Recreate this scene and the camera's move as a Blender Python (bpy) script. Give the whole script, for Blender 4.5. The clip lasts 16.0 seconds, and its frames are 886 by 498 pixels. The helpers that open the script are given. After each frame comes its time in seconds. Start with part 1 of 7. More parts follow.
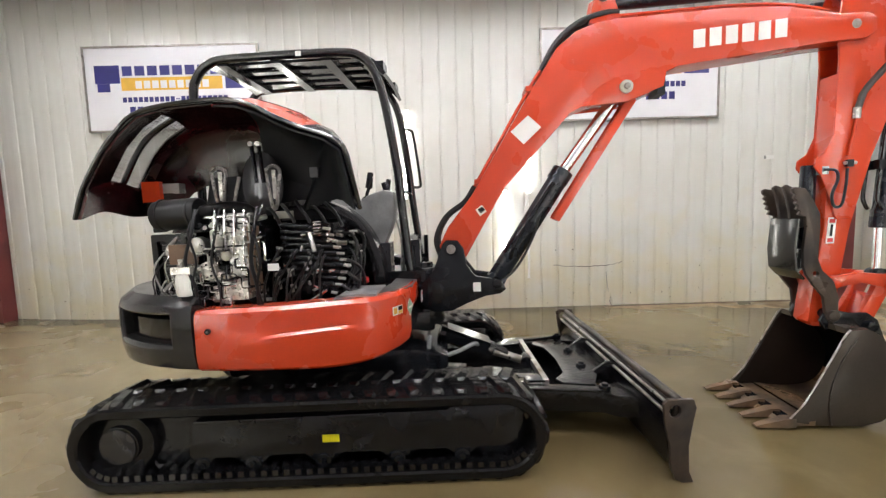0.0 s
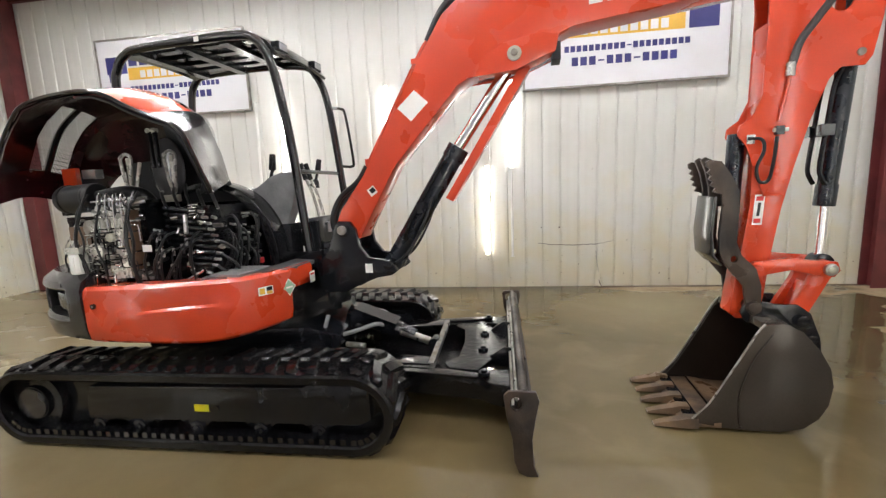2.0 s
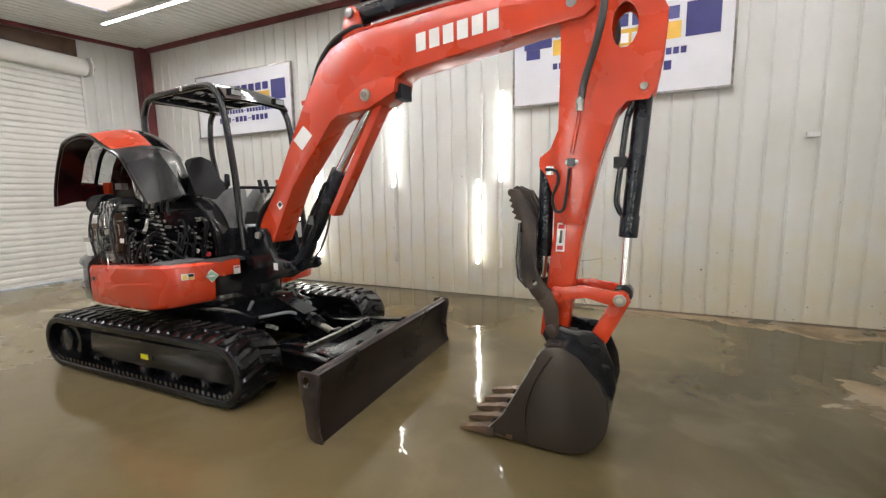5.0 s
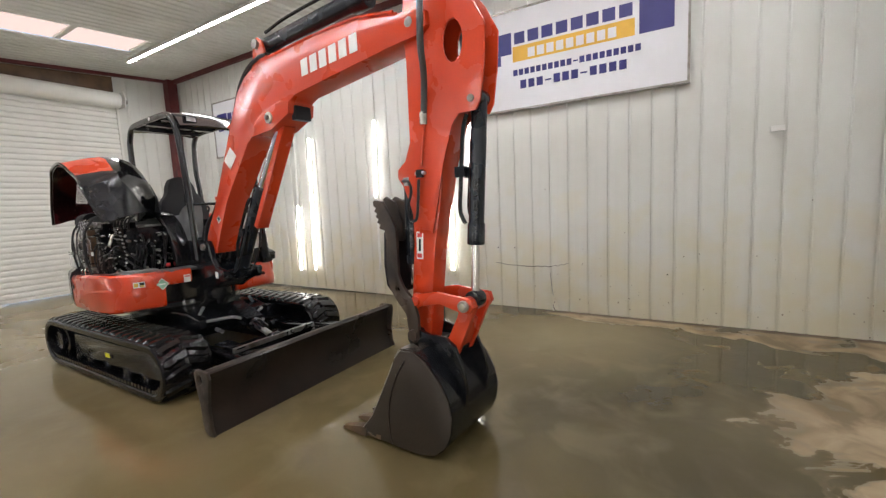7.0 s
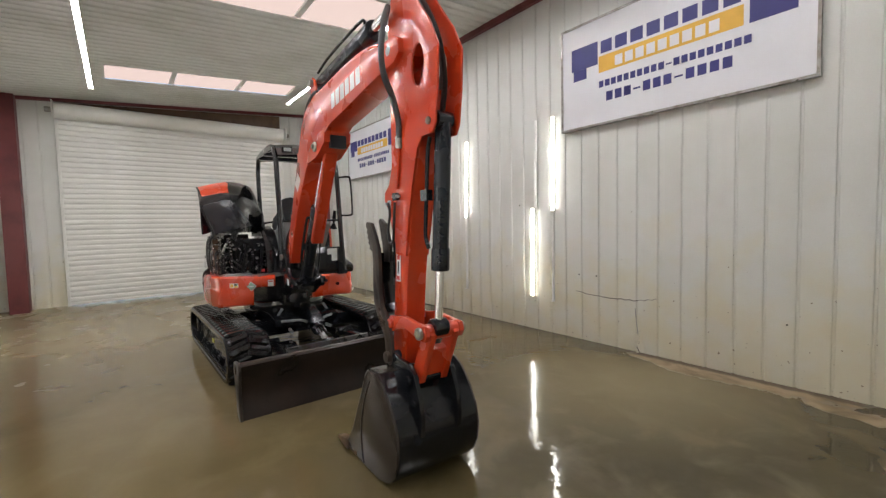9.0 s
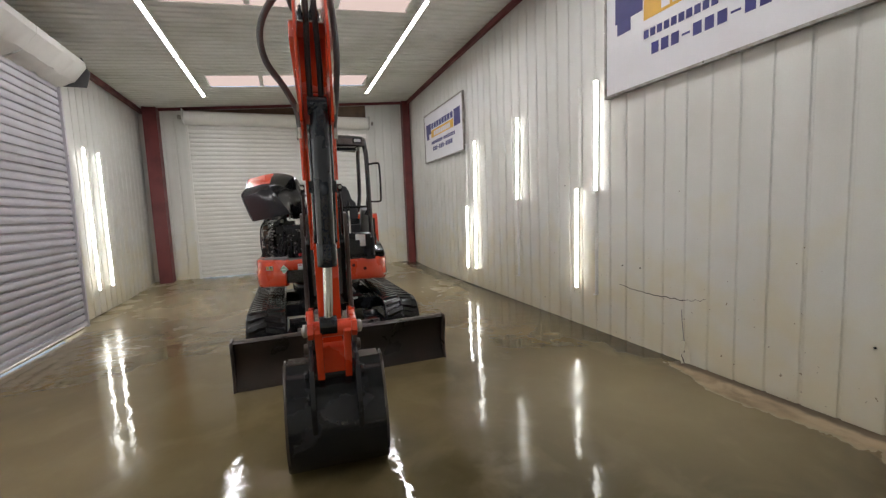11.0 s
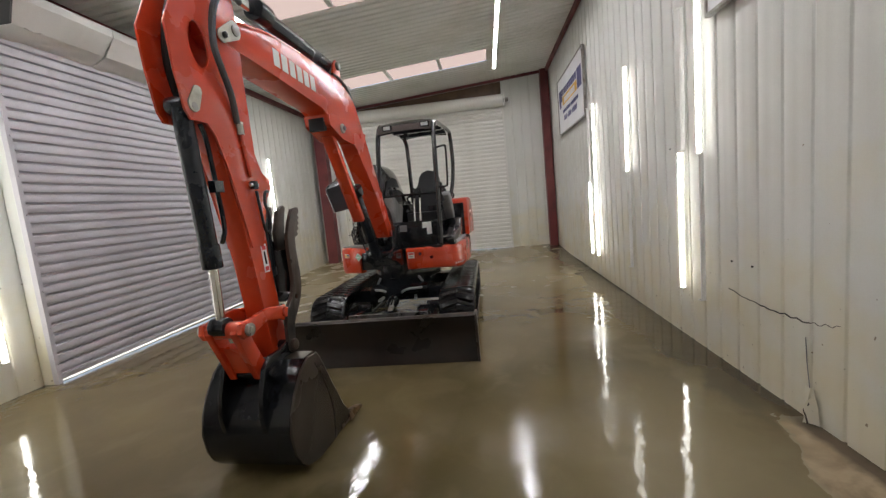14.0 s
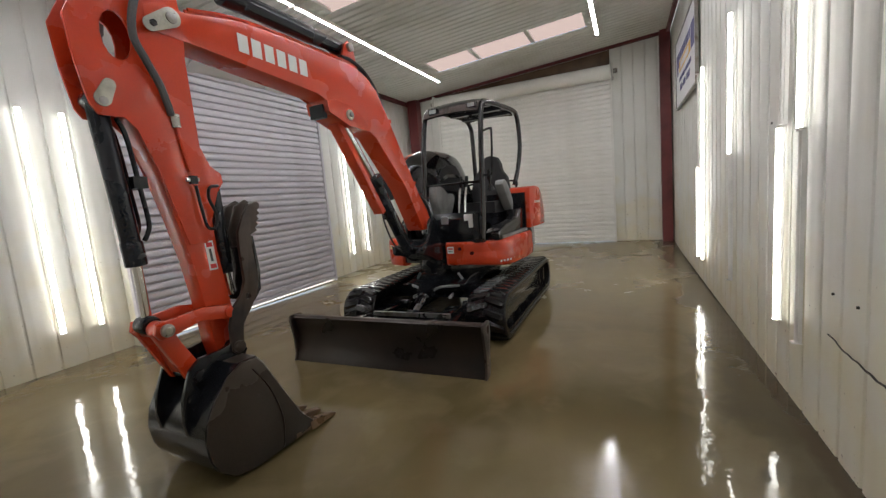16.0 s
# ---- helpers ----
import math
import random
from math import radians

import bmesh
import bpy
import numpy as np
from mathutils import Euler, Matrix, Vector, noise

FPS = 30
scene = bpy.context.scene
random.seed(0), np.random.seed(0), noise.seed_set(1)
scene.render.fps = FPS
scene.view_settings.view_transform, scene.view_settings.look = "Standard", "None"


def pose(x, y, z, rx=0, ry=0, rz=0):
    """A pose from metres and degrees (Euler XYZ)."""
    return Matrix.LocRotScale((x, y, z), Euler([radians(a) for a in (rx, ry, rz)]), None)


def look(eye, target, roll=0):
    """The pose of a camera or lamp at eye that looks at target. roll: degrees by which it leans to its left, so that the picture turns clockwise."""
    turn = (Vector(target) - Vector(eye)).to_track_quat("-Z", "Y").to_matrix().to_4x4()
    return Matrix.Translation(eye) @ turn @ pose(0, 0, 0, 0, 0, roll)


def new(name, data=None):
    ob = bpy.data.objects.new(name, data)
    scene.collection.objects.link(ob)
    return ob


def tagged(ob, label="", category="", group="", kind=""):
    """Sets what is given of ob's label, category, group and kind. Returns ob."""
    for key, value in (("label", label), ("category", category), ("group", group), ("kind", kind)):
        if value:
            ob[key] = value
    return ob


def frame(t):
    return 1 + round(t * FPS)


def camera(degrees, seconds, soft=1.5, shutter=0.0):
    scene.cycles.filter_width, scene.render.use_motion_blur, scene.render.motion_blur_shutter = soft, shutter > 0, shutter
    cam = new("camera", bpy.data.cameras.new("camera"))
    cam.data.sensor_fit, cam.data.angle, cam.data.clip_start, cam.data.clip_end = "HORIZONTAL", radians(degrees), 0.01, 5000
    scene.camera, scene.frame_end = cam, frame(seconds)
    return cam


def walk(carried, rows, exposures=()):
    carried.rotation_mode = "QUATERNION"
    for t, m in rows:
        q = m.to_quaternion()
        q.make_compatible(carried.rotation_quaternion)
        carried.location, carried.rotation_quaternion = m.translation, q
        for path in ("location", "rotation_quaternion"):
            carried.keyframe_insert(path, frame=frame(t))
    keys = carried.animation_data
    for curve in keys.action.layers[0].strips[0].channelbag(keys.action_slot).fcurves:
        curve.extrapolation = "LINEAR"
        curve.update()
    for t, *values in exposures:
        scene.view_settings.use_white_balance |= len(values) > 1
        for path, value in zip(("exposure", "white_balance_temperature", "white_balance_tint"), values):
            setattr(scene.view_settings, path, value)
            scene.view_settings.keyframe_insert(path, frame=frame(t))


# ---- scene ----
cam = camera(93.7, 16.0, soft=1.35)
PATH = [
    (0, (-0.382, -0.208, 1.435), (-0.367, 1.783, 1.252), -1.6),
    (0.5, (-0.079, -0.2, 1.44), (-0.136, 1.787, 1.218), -1.9),
    (1, (0.178, -0.146, 1.409), (0.055, 1.833, 1.148), -1.9),
    (1.5, (0.456, -0.083, 1.428), (0.251, 1.887, 1.147), -2.3),
    (2, (0.736, -0.091, 1.438), (0.457, 1.868, 1.142), -2.4),
    (2.5, (0.998, -0.111, 1.451), (0.64, 1.833, 1.147), -2.2),
    (3, (1.266, -0.061, 1.433), (0.843, 1.869, 1.128), -1.6),
    (3.5, (1.57, -0.042, 1.47), (1.07, 1.873, 1.177), -0.5),
    (6, (3.105, 0.037, 1.504), (2.183, 1.792, 1.239), -2.1),
    (6.5, (3.348, 0.224, 1.469), (2.419, 1.973, 1.19), -2.2),
    (7, (3.615, 0.395, 1.494), (2.58, 2.091, 1.269), -2.7),
    (7.5, (3.938, 0.529, 1.508), (2.732, 2.112, 1.304), -2.1),
    (8, (4.12, 0.704, 1.502), (2.746, 2.151, 1.357), -1.7),
    (10.5, (4.674, 2.016, 1.484), (2.886, 2.892, 1.293), -2.0),
    (11, (4.775, 2.343, 1.518), (2.909, 3.037, 1.325), -2.3),
    (11.5, (4.784, 2.566, 1.463), (2.875, 3.132, 1.279), -2.3),
    (12, (4.743, 2.847, 1.499), (2.798, 3.276, 1.325), -2.2),
    (12.5, (4.715, 3.119, 1.476), (2.741, 3.375, 1.283), -3.1),
    (13, (4.725, 3.439, 1.49), (2.738, 3.506, 1.276), -3.9),
    (13.5, (4.652, 3.683, 1.471), (2.666, 3.599, 1.247), -4.7),
    (14, (4.517, 3.957, 1.476), (2.543, 3.726, 1.245), -5.5),
    (14.5, (4.369, 4.264, 1.463), (2.428, 3.852, 1.218), -5.4),
    (15, (4.229, 4.498, 1.465), (2.33, 3.932, 1.191), -5.5),
    (15.5, (4.007, 4.681, 1.456), (2.152, 3.986, 1.178), -5.9),
    (16, (3.81, 4.819, 1.458), (2.003, 3.999, 1.207), -5.0),
]
walk(cam, [(t, look(eye, target, roll)) for t, eye, target, roll in PATH],
     exposures=[(0, 1.52), (3.5, 1.36), (6, 1.21), (8, 1.06), (10.5, 0.76), (12.5, 0.70), (14, 0.67), (16, 0.58)])

# ---- light ----
world = bpy.data.worlds.new("world")
scene.world = world
world.use_nodes = True
wn = world.node_tree.nodes
sky = wn.new("ShaderNodeTexSky")
sky.sky_type = "NISHITA"
sky.sun_disc = False
sky.sun_elevation, sky.sun_rotation = radians(48), radians(200)
wn["Background"].inputs[1].default_value = 0.15
world.node_tree.links.new(sky.outputs[0], wn["Background"].inputs[0])
sun = new("sun", bpy.data.lights.new("sun", "SUN"))
sun.data.energy, sun.data.angle, sun.data.color = 5.0, radians(25), (1.0, 0.95, 0.88)
sun.matrix_basis = pose(0, 0, 12, 42, 0, 20)

CEIL_LAMP, WALL_LAMP = 41.0, 8.5


# ---- materials ----
def mat(name, base, rough=0.5, metal=0.0, spot=None, spot_scale=4.0, spot_at=(0.45, 0.7), grain=0.06, grain_scale=90.0, bump=0.05,
        bump_scale=60.0, rough_var=0.1, coat=0.0, piece=0.0, spec=0.5, foot_dirt=0.0):
    """A node material: base colour, a second colour in blotches, fine grain, uneven gloss and fine relief."""
    m = bpy.data.materials.new(name)
    m.use_nodes = True
    n, l = m.node_tree.nodes, m.node_tree.links
    b = n["Principled BSDF"]
    tc = n.new("ShaderNodeTexCoord")
    big = n.new("ShaderNodeTexNoise")
    big.inputs["Scale"].default_value, big.inputs["Detail"].default_value = spot_scale, 6.0
    fine = n.new("ShaderNodeTexNoise")
    fine.inputs["Scale"].default_value, fine.inputs["Detail"].default_value = grain_scale, 3.0
    l.new(tc.outputs["Object"], big.inputs["Vector"])
    l.new(tc.outputs["Object"], fine.inputs["Vector"])
    ramp = n.new("ShaderNodeMapRange")
    ramp.inputs[1].default_value, ramp.inputs[2].default_value = spot_at
    l.new(big.outputs["Fac"], ramp.inputs[0])
    mix = n.new("ShaderNodeMix")
    mix.data_type = "RGBA"
    mix.inputs[6].default_value = (*base, 1)
    mix.inputs[7].default_value = (*(spot or [c * 0.86 for c in base]), 1)
    l.new(ramp.outputs[0], mix.inputs[0])
    hsv = n.new("ShaderNodeHueSaturation")
    l.new(mix.outputs[2], hsv.inputs["Color"])
    val = n.new("ShaderNodeMapRange")
    val.inputs[1].default_value, val.inputs[2].default_value = 0.3, 0.7
    val.inputs[3].default_value, val.inputs[4].default_value = 1 - grain, 1 + grain
    l.new(fine.outputs["Fac"], val.inputs[0])
    if piece:
        info = n.new("ShaderNodeObjectInfo")
        pv = n.new("ShaderNodeMapRange")
        pv.inputs[3].default_value, pv.inputs[4].default_value = 1 - piece, 1 + piece
        l.new(info.outputs["Random"], pv.inputs[0])
        mul = n.new("ShaderNodeMath")
        mul.operation = "MULTIPLY"
        l.new(pv.outputs[0], mul.inputs[0])
        l.new(val.outputs[0], mul.inputs[1])
        l.new(mul.outputs[0], hsv.inputs["Value"])
    else:
        l.new(val.outputs[0], hsv.inputs["Value"])
    if foot_dirt:
        sep = n.new("ShaderNodeSeparateXYZ")
        geo = n.new("ShaderNodeNewGeometry")
        l.new(geo.outputs["Position"], sep.inputs[0])
        streak = n.new("ShaderNodeTexNoise")
        streak.inputs["Scale"].default_value, streak.inputs["Detail"].default_value = 3.0, 7.0
        l.new(geo.outputs["Position"], streak.inputs["Vector"])
        up = n.new("ShaderNodeMath")
        up.operation = "MULTIPLY_ADD"
        l.new(sep.outputs[2], up.inputs[0])
        up.inputs[1].default_value = -0.30
        l.new(streak.outputs["Fac"], up.inputs[2])
        dm = n.new("ShaderNodeMapRange")
        dm.inputs[1].default_value, dm.inputs[2].default_value, dm.inputs[4].default_value = 0.08, 0.52, foot_dirt
        l.new(up.outputs[0], dm.inputs[0])
        dx = n.new("ShaderNodeMix")
        dx.data_type = "RGBA"
        l.new(dm.outputs[0], dx.inputs[0])
        l.new(hsv.outputs[0], dx.inputs[6])
        dx.inputs[7].default_value = (0.66, 0.61, 0.45, 1)
        # small dark specks of splashed mud, thinning upwards
        mud = n.new("ShaderNodeTexNoise")
        mud.inputs["Scale"].default_value, mud.inputs["Detail"].default_value = 26.0, 1.5
        l.new(geo.outputs["Position"], mud.inputs["Vector"])
        low = n.new("ShaderNodeMath")
        low.operation = "MULTIPLY_ADD"
        l.new(sep.outputs[2], low.inputs[0])
        low.inputs[1].default_value = -0.045
        l.new(mud.outputs["Fac"], low.inputs[2])
        speck = n.new("ShaderNodeMapRange")
        speck.inputs[1].default_value, speck.inputs[2].default_value, speck.inputs[4].default_value = 0.70, 0.735, 0.75
        l.new(low.outputs[0], speck.inputs[0])
        sx = n.new("ShaderNodeMix")
        sx.data_type = "RGBA"
        l.new(speck.outputs[0], sx.inputs[0])
        l.new(dx.outputs[2], sx.inputs[6])
        sx.inputs[7].default_value = (0.16, 0.11, 0.06, 1)
        l.new(sx.outputs[2], b.inputs["Base Color"])
    else:
        l.new(hsv.outputs[0], b.inputs["Base Color"])
    rr = n.new("ShaderNodeMapRange")
    rr.inputs[1].default_value, rr.inputs[2].default_value = 0.3, 0.7
    rr.inputs[3].default_value, rr.inputs[4].default_value = max(0.02, rough - rough_var), min(1, rough + rough_var)
    l.new(big.outputs["Fac"], rr.inputs[0])
    l.new(rr.outputs[0], b.inputs["Roughness"])
    b.inputs["Metallic"].default_value = metal
    b.inputs["Coat Weight"].default_value = coat
    b.inputs["Coat Roughness"].default_value = 0.12
    b.inputs["Specular IOR Level"].default_value = spec
    if bump:
        bn = n.new("ShaderNodeTexNoise")
        bn.inputs["Scale"].default_value, bn.inputs["Detail"].default_value = bump_scale, 4.0
        l.new(tc.outputs["Object"], bn.inputs["Vector"])
        bp = n.new("ShaderNodeBump")
        bp.inputs["Strength"].default_value, bp.inputs["Distance"].default_value = bump, 0.01
        l.new(bn.outputs["Fac"], bp.inputs["Height"])
        l.new(bp.outputs[0], b.inputs["Normal"])
    return m


def glow(name, colour, strength):
    m = bpy.data.materials.new(name)
    m.use_nodes = True
    b = m.node_tree.nodes["Principled BSDF"]
    b.inputs["Base Color"].default_value = (*colour, 1)
    b.inputs["Emission Color"].default_value = (*colour, 1)
    b.inputs["Emission Strength"].default_value = strength
    return m


M_ORANGE = mat("orange_paint", (0.56, 0.049, 0.0135), 0.27, coat=0.35, spot=(0.53, 0.045, 0.013), spot_scale=2.5, grain=0.03, bump=0.02, bump_scale=25)
M_FOAM = mat("black_foam", (0.009, 0.010, 0.013), 0.5, spot=(0.014, 0.015, 0.018), spec=0.3, bump=0.1, bump_scale=120)
M_LINER = mat("hood_inside_black", (0.010, 0.004, 0.005), 0.16, spot=(0.034, 0.005, 0.007), spot_scale=2.2, spot_at=(0.46, 0.58), coat=0.15, spec=0.35)
M_DARKRED = mat("hood_lining_red", (0.050, 0.006, 0.008), 0.22, spot=(0.020, 0.005, 0.006), coat=0.3)
M_BLACK = mat("black_paint", (0.007, 0.007, 0.0085), 0.11, spot=(0.011, 0.011, 0.013), coat=0.4, spec=0.5, bump=0.05, rough_var=0.06)
M_SATIN = mat("satin_black_steel", (0.0075, 0.0085, 0.011), 0.14, spot=(0.012, 0.013, 0.016), spot_scale=6, bump=0.08, spec=0.4, rough_var=0.08)
M_CHAR = mat("charcoal_plastic", (0.015, 0.0155, 0.019), 0.19, spot=(0.021, 0.021, 0.025), coat=0.25, spec=0.45, bump=0.05, bump_scale=200)
M_RUBBER = mat("wet_rubber", (0.005, 0.005, 0.0062), 0.13, spot=(0.009, 0.0085, 0.008), spot_scale=9, rough_var=0.08, bump=0.35, bump_scale=26, piece=0.1, spec=0.3)
M_HOLLOW = mat("matt_black_hollow", (0.003, 0.003, 0.003), 0.7, spec=0.15, bump=0.0)
M_HOSE = mat("hose_rubber", (0.009, 0.009, 0.0105), 0.36, spec=0.4, bump=0.05)
M_CYLINDER = mat("slate_black_paint", (0.009, 0.0125, 0.019), 0.24, spot=(0.013, 0.016, 0.022), coat=0.15, spec=0.42, bump=0.04)
M_WET = mat("wet_black_steel", (0.005, 0.005, 0.006), 0.12, spot=(0.010, 0.009, 0.009), spot_scale=8, bump=0.5, bump_scale=30, spec=0.4, rough_var=0.08)
M_CHROME = mat("chrome_rod", (0.75, 0.75, 0.75), 0.1, 1.0, grain=0.02, bump=0.0, rough_var=0.04)
M_STEEL = mat("bare_steel", (0.36, 0.35, 0.33), 0.35, 0.9, spot=(0.2, 0.17, 0.14), spot_scale=12, bump=0.08)
M_ALLOY = mat("cast_alloy", (0.66, 0.66, 0.62), 0.27, 0.6, spot=(0.26, 0.25, 0.22), spot_scale=14, bump=0.15, bump_scale=80)
M_WORN = mat("worn_brown_steel", (0.055, 0.038, 0.029), 0.42, 0.2, spot=(0.022, 0.018, 0.017), spot_scale=5, spot_at=(0.4, 0.62), bump=0.18, bump_scale=45, rough_var=0.18)
M_BLADE = mat("blade_steel", (0.011, 0.0085, 0.008), 0.30, 0.1, spot=(0.030, 0.019, 0.014), spec=0.3, spot_scale=2.5, spot_at=(0.38, 0.78), bump=0.06, bump_scale=35, rough_var=0.05)
M_BUCKET = mat("bucket_steel", (0.040, 0.035, 0.032), 0.25, 0.25, spot=(0.066, 0.048, 0.036), spot_scale=1.2, spot_at=(0.3, 0.8), spec=0.5, bump=0.05, bump_scale=40, rough_var=0.1)
M_RUST = mat("rusty_steel", (0.17, 0.105, 0.058), 0.36, 0.3, spot=(0.06, 0.042, 0.030), spot_scale=5, spot_at=(0.42, 0.66), bump=0.15, bump_scale=45, rough_var=0.16)
M_GREY = mat("grey_vinyl", (0.23, 0.235, 0.235), 0.6, spot=(0.12, 0.12, 0.125), bump=0.08, bump_scale=150)
M_ZINC = mat("zinc_plate", (0.46, 0.45, 0.38), 0.38, 0.4, spot=(0.36, 0.34, 0.28), spot_scale=20, bump=0.05)
M_TANK = mat("glossy_grey_tank", (0.13, 0.13, 0.14), 0.16, 0.5, coat=0.3, bump=0.03)
M_BROWN = mat("brown_gasket_plate", (0.13, 0.075, 0.042), 0.5, spot=(0.07, 0.042, 0.026), bump=0.1)
M_WRAP = mat("hose_wrap", (0.07, 0.07, 0.072), 0.55, bump=0.2, bump_scale=160)
M_SEAT = mat("black_fabric", (0.014, 0.014, 0.016), 0.75, bump=0.15, bump_scale=250)
M_WALL = mat("white_wall_sheet", (0.665, 0.67, 0.645), 0.47, spot=(0.615, 0.615, 0.575), spot_scale=1.2, grain=0.02, bump=0.05, bump_scale=5, rough_var=0.08, piece=0.02, foot_dirt=0.85, spec=0.28)
M_CEIL = mat("white_ceiling_sheet", (0.68, 0.69, 0.66), 0.38, spot=(0.56, 0.57, 0.52), spot_scale=1.0, grain=0.02, bump=0.03, bump_scale=4)
M_DOOR = mat("white_door_slat", (0.76, 0.75, 0.72), 0.42, spot=(0.71, 0.70, 0.665), spot_scale=2, grain=0.02, bump=0.02, piece=0.03)
M_DOORG = mat("grey_door_slat", (0.55, 0.535, 0.58), 0.42, spot=(0.49, 0.475, 0.515), spot_scale=2, grain=0.02, bump=0.02, piece=0.04)
M_RED = mat("oxide_red_steel", (0.15, 0.028, 0.03), 0.5, spot=(0.10, 0.022, 0.024), spot_scale=3, bump=0.05)
M_WHITE = mat("white_plastic", (0.78, 0.78, 0.76), 0.4, bump=0.0, grain=0.02)
M_SIGN = mat("white_banner", (0.71, 0.71, 0.745), 0.4, spot=(0.67, 0.67, 0.70), spot_scale=2, grain=0.01, bump=0.05, bump_scale=3)
M_NAVY = mat("navy_print", (0.03, 0.028, 0.17), 0.45, grain=0.02, bump=0.0)
M_GOLD = mat("gold_print", (0.72, 0.42, 0.05), 0.45, grain=0.02, bump=0.0)
M_YELLOW = mat("yellow_sticker", (0.85, 0.80, 0.02), 0.4, bump=0.0)
M_GREEN = mat("green_sticker", (0.28, 0.48, 0.36), 0.4, bump=0.0)
M_REDTXT = mat("red_print", (0.6, 0.03, 0.03), 0.5, bump=0.0)
M_LENS = mat("lamp_lens", (0.42, 0.44, 0.45), 0.1, bump=0.0)
M_YARD = mat("pale_gravel", (0.72, 0.69, 0.65), 0.9, spot=(0.62, 0.59, 0.55))
M_TUBE = glow("led_tube_glow", (1.0, 0.985, 0.92), WALL_LAMP)
M_STRIP = glow("led_strip_glow", (0.98, 0.97, 0.985), CEIL_LAMP)


def skylight_material():
    m = bpy.data.materials.new("fibreglass_skylight")
    m.use_nodes = True
    n, l = m.node_tree.nodes, m.node_tree.links
    n.remove(n["Principled BSDF"])
    tr = n.new("ShaderNodeBsdfTranslucent")
    tr.inputs[0].default_value = (0.29, 0.222, 0.19, 1)
    l.new(tr.outputs[0], n["Material Output"].inputs[0])
    return m


def floor_material():
    """Wet, stained concrete: a thin uneven film of water over most of it, sandy dry patches towards the far end of the south wall."""
    m = bpy.data.materials.new("wet_concrete")
    m.use_nodes = True
    n, l = m.node_tree.nodes, m.node_tree.links
    b = n["Principled BSDF"]
    tc = n.new("ShaderNodeTexCoord")

    def noise_at(scale, detail=5.0, distort=0.0):
        t = n.new("ShaderNodeTexNoise")
        t.inputs["Scale"].default_value, t.inputs["Detail"].default_value, t.inputs["Distortion"].default_value = scale, detail, distort
        l.new(tc.outputs["Object"], t.inputs["Vector"])
        return t.outputs["Fac"]

    def span(v, a, c, lo=0.0, hi=1.0):
        r = n.new("ShaderNodeMapRange")
        r.inputs[1].default_value, r.inputs[2].default_value, r.inputs[3].default_value, r.inputs[4].default_value = a, c, lo, hi
        l.new(v, r.inputs[0])
        return r.outputs[0]

    def op(kind, a, c):
        o = n.new("ShaderNodeMath")
        o.operation = kind
        for k, v in enumerate((a, c)):
            if isinstance(v, float):
                o.inputs[k].default_value = v
            else:
                l.new(v, o.inputs[k])
        return o.outputs[0]

    def blend(f, a, c):
        x = n.new("ShaderNodeMix")
        x.data_type = "RGBA"
        l.new(f, x.inputs[0])
        for k, v in ((6, a), (7, c)):
            if isinstance(v, tuple):
                x.inputs[k].default_value = (*v, 1)
            else:
                l.new(v, x.inputs[k])
        return x.outputs[2]

    sep = n.new("ShaderNodeSeparateXYZ")
    l.new(tc.outputs["Object"], sep.inputs[0])
    stain = noise_at(0.7, 6.0, 0.6)
    fine = noise_at(9.0, 8.0)
    # the y term puts reflected brightness into the colour, lighter towards the north
    southing = op("MULTIPLY", op("SUBTRACT", sep.outputs[1], 2.5), 0.3)
    wet_and_dim = span(op("ADD", op("ADD", sep.outputs[0], southing), op("MULTIPLY", noise_at(0.5, 4.0, 0.5), 2.4)), 1.0, 4.6)
    wet = blend(span(stain, 0.38, 0.64), (0.050, 0.041, 0.018), (0.092, 0.073, 0.033))
    wet = blend(span(fine, 0.45, 0.75, 0.0, 0.35), wet, (0.075, 0.058, 0.032))
    wet = blend(wet_and_dim, blend(span(stain, 0.36, 0.66), (0.122, 0.093, 0.043), (0.190, 0.143, 0.070)), wet)
    wet = blend(op("MULTIPLY", span(noise_at(0.42, 4.0, 0.5), 0.46, 0.70), span(noise_at(3.0, 5.0), 0.35, 0.6, 0.25, 0.5)), wet, (0.120, 0.082, 0.042))
    silt = op("MULTIPLY", span(noise_at(1.7, 7.0, 0.8), 0.50, 0.64), span(noise_at(0.6, 3.0), 0.42, 0.58))
    wet = blend(op("MULTIPLY", silt, span(fine, 0.3, 0.7, 0.25, 0.7)), wet, (0.135, 0.105, 0.060))
    wet = blend(op("MULTIPLY", span(noise_at(2.3, 6.0, 0.6), 0.50, 0.66), 0.34), wet, (0.185, 0.150, 0.084))

    def zone(x, y, r0, r1, amount):
        """A soft-edged tint round a point of the floor."""
        d = n.new("ShaderNodeVectorMath")
        d.operation = "DISTANCE"
        l.new(tc.outputs["Object"], d.inputs[0])
        d.inputs[1].default_value = (x, y, 0.0)
        return span(op("ADD", d.outputs["Value"], op("MULTIPLY", stain, 1.2)), r0, r1, amount, 0.0)

    # reflected brightness put into the colour: lighter north and by south wall, darker between
    wet = blend(zone(1.8, 0.9, 0.9, 2.4, 0.35), wet, (0.215, 0.165, 0.082))
    wet = blend(zone(2.4, 4.8, 0.9, 1.9, 0.75), wet, (0.240, 0.195, 0.110))
    wet = blend(zone(3.8, 2.2, 0.9, 2.1, 0.50), wet, (0.062, 0.046, 0.020))
    edge = op("ADD", noise_at(1.3, 9.0, 1.1), op("MULTIPLY", op("SUBTRACT", fine, 0.5), 0.16))
    x_up = op("MULTIPLY", op("SUBTRACT", sep.outputs[0], 2.2), 0.12)
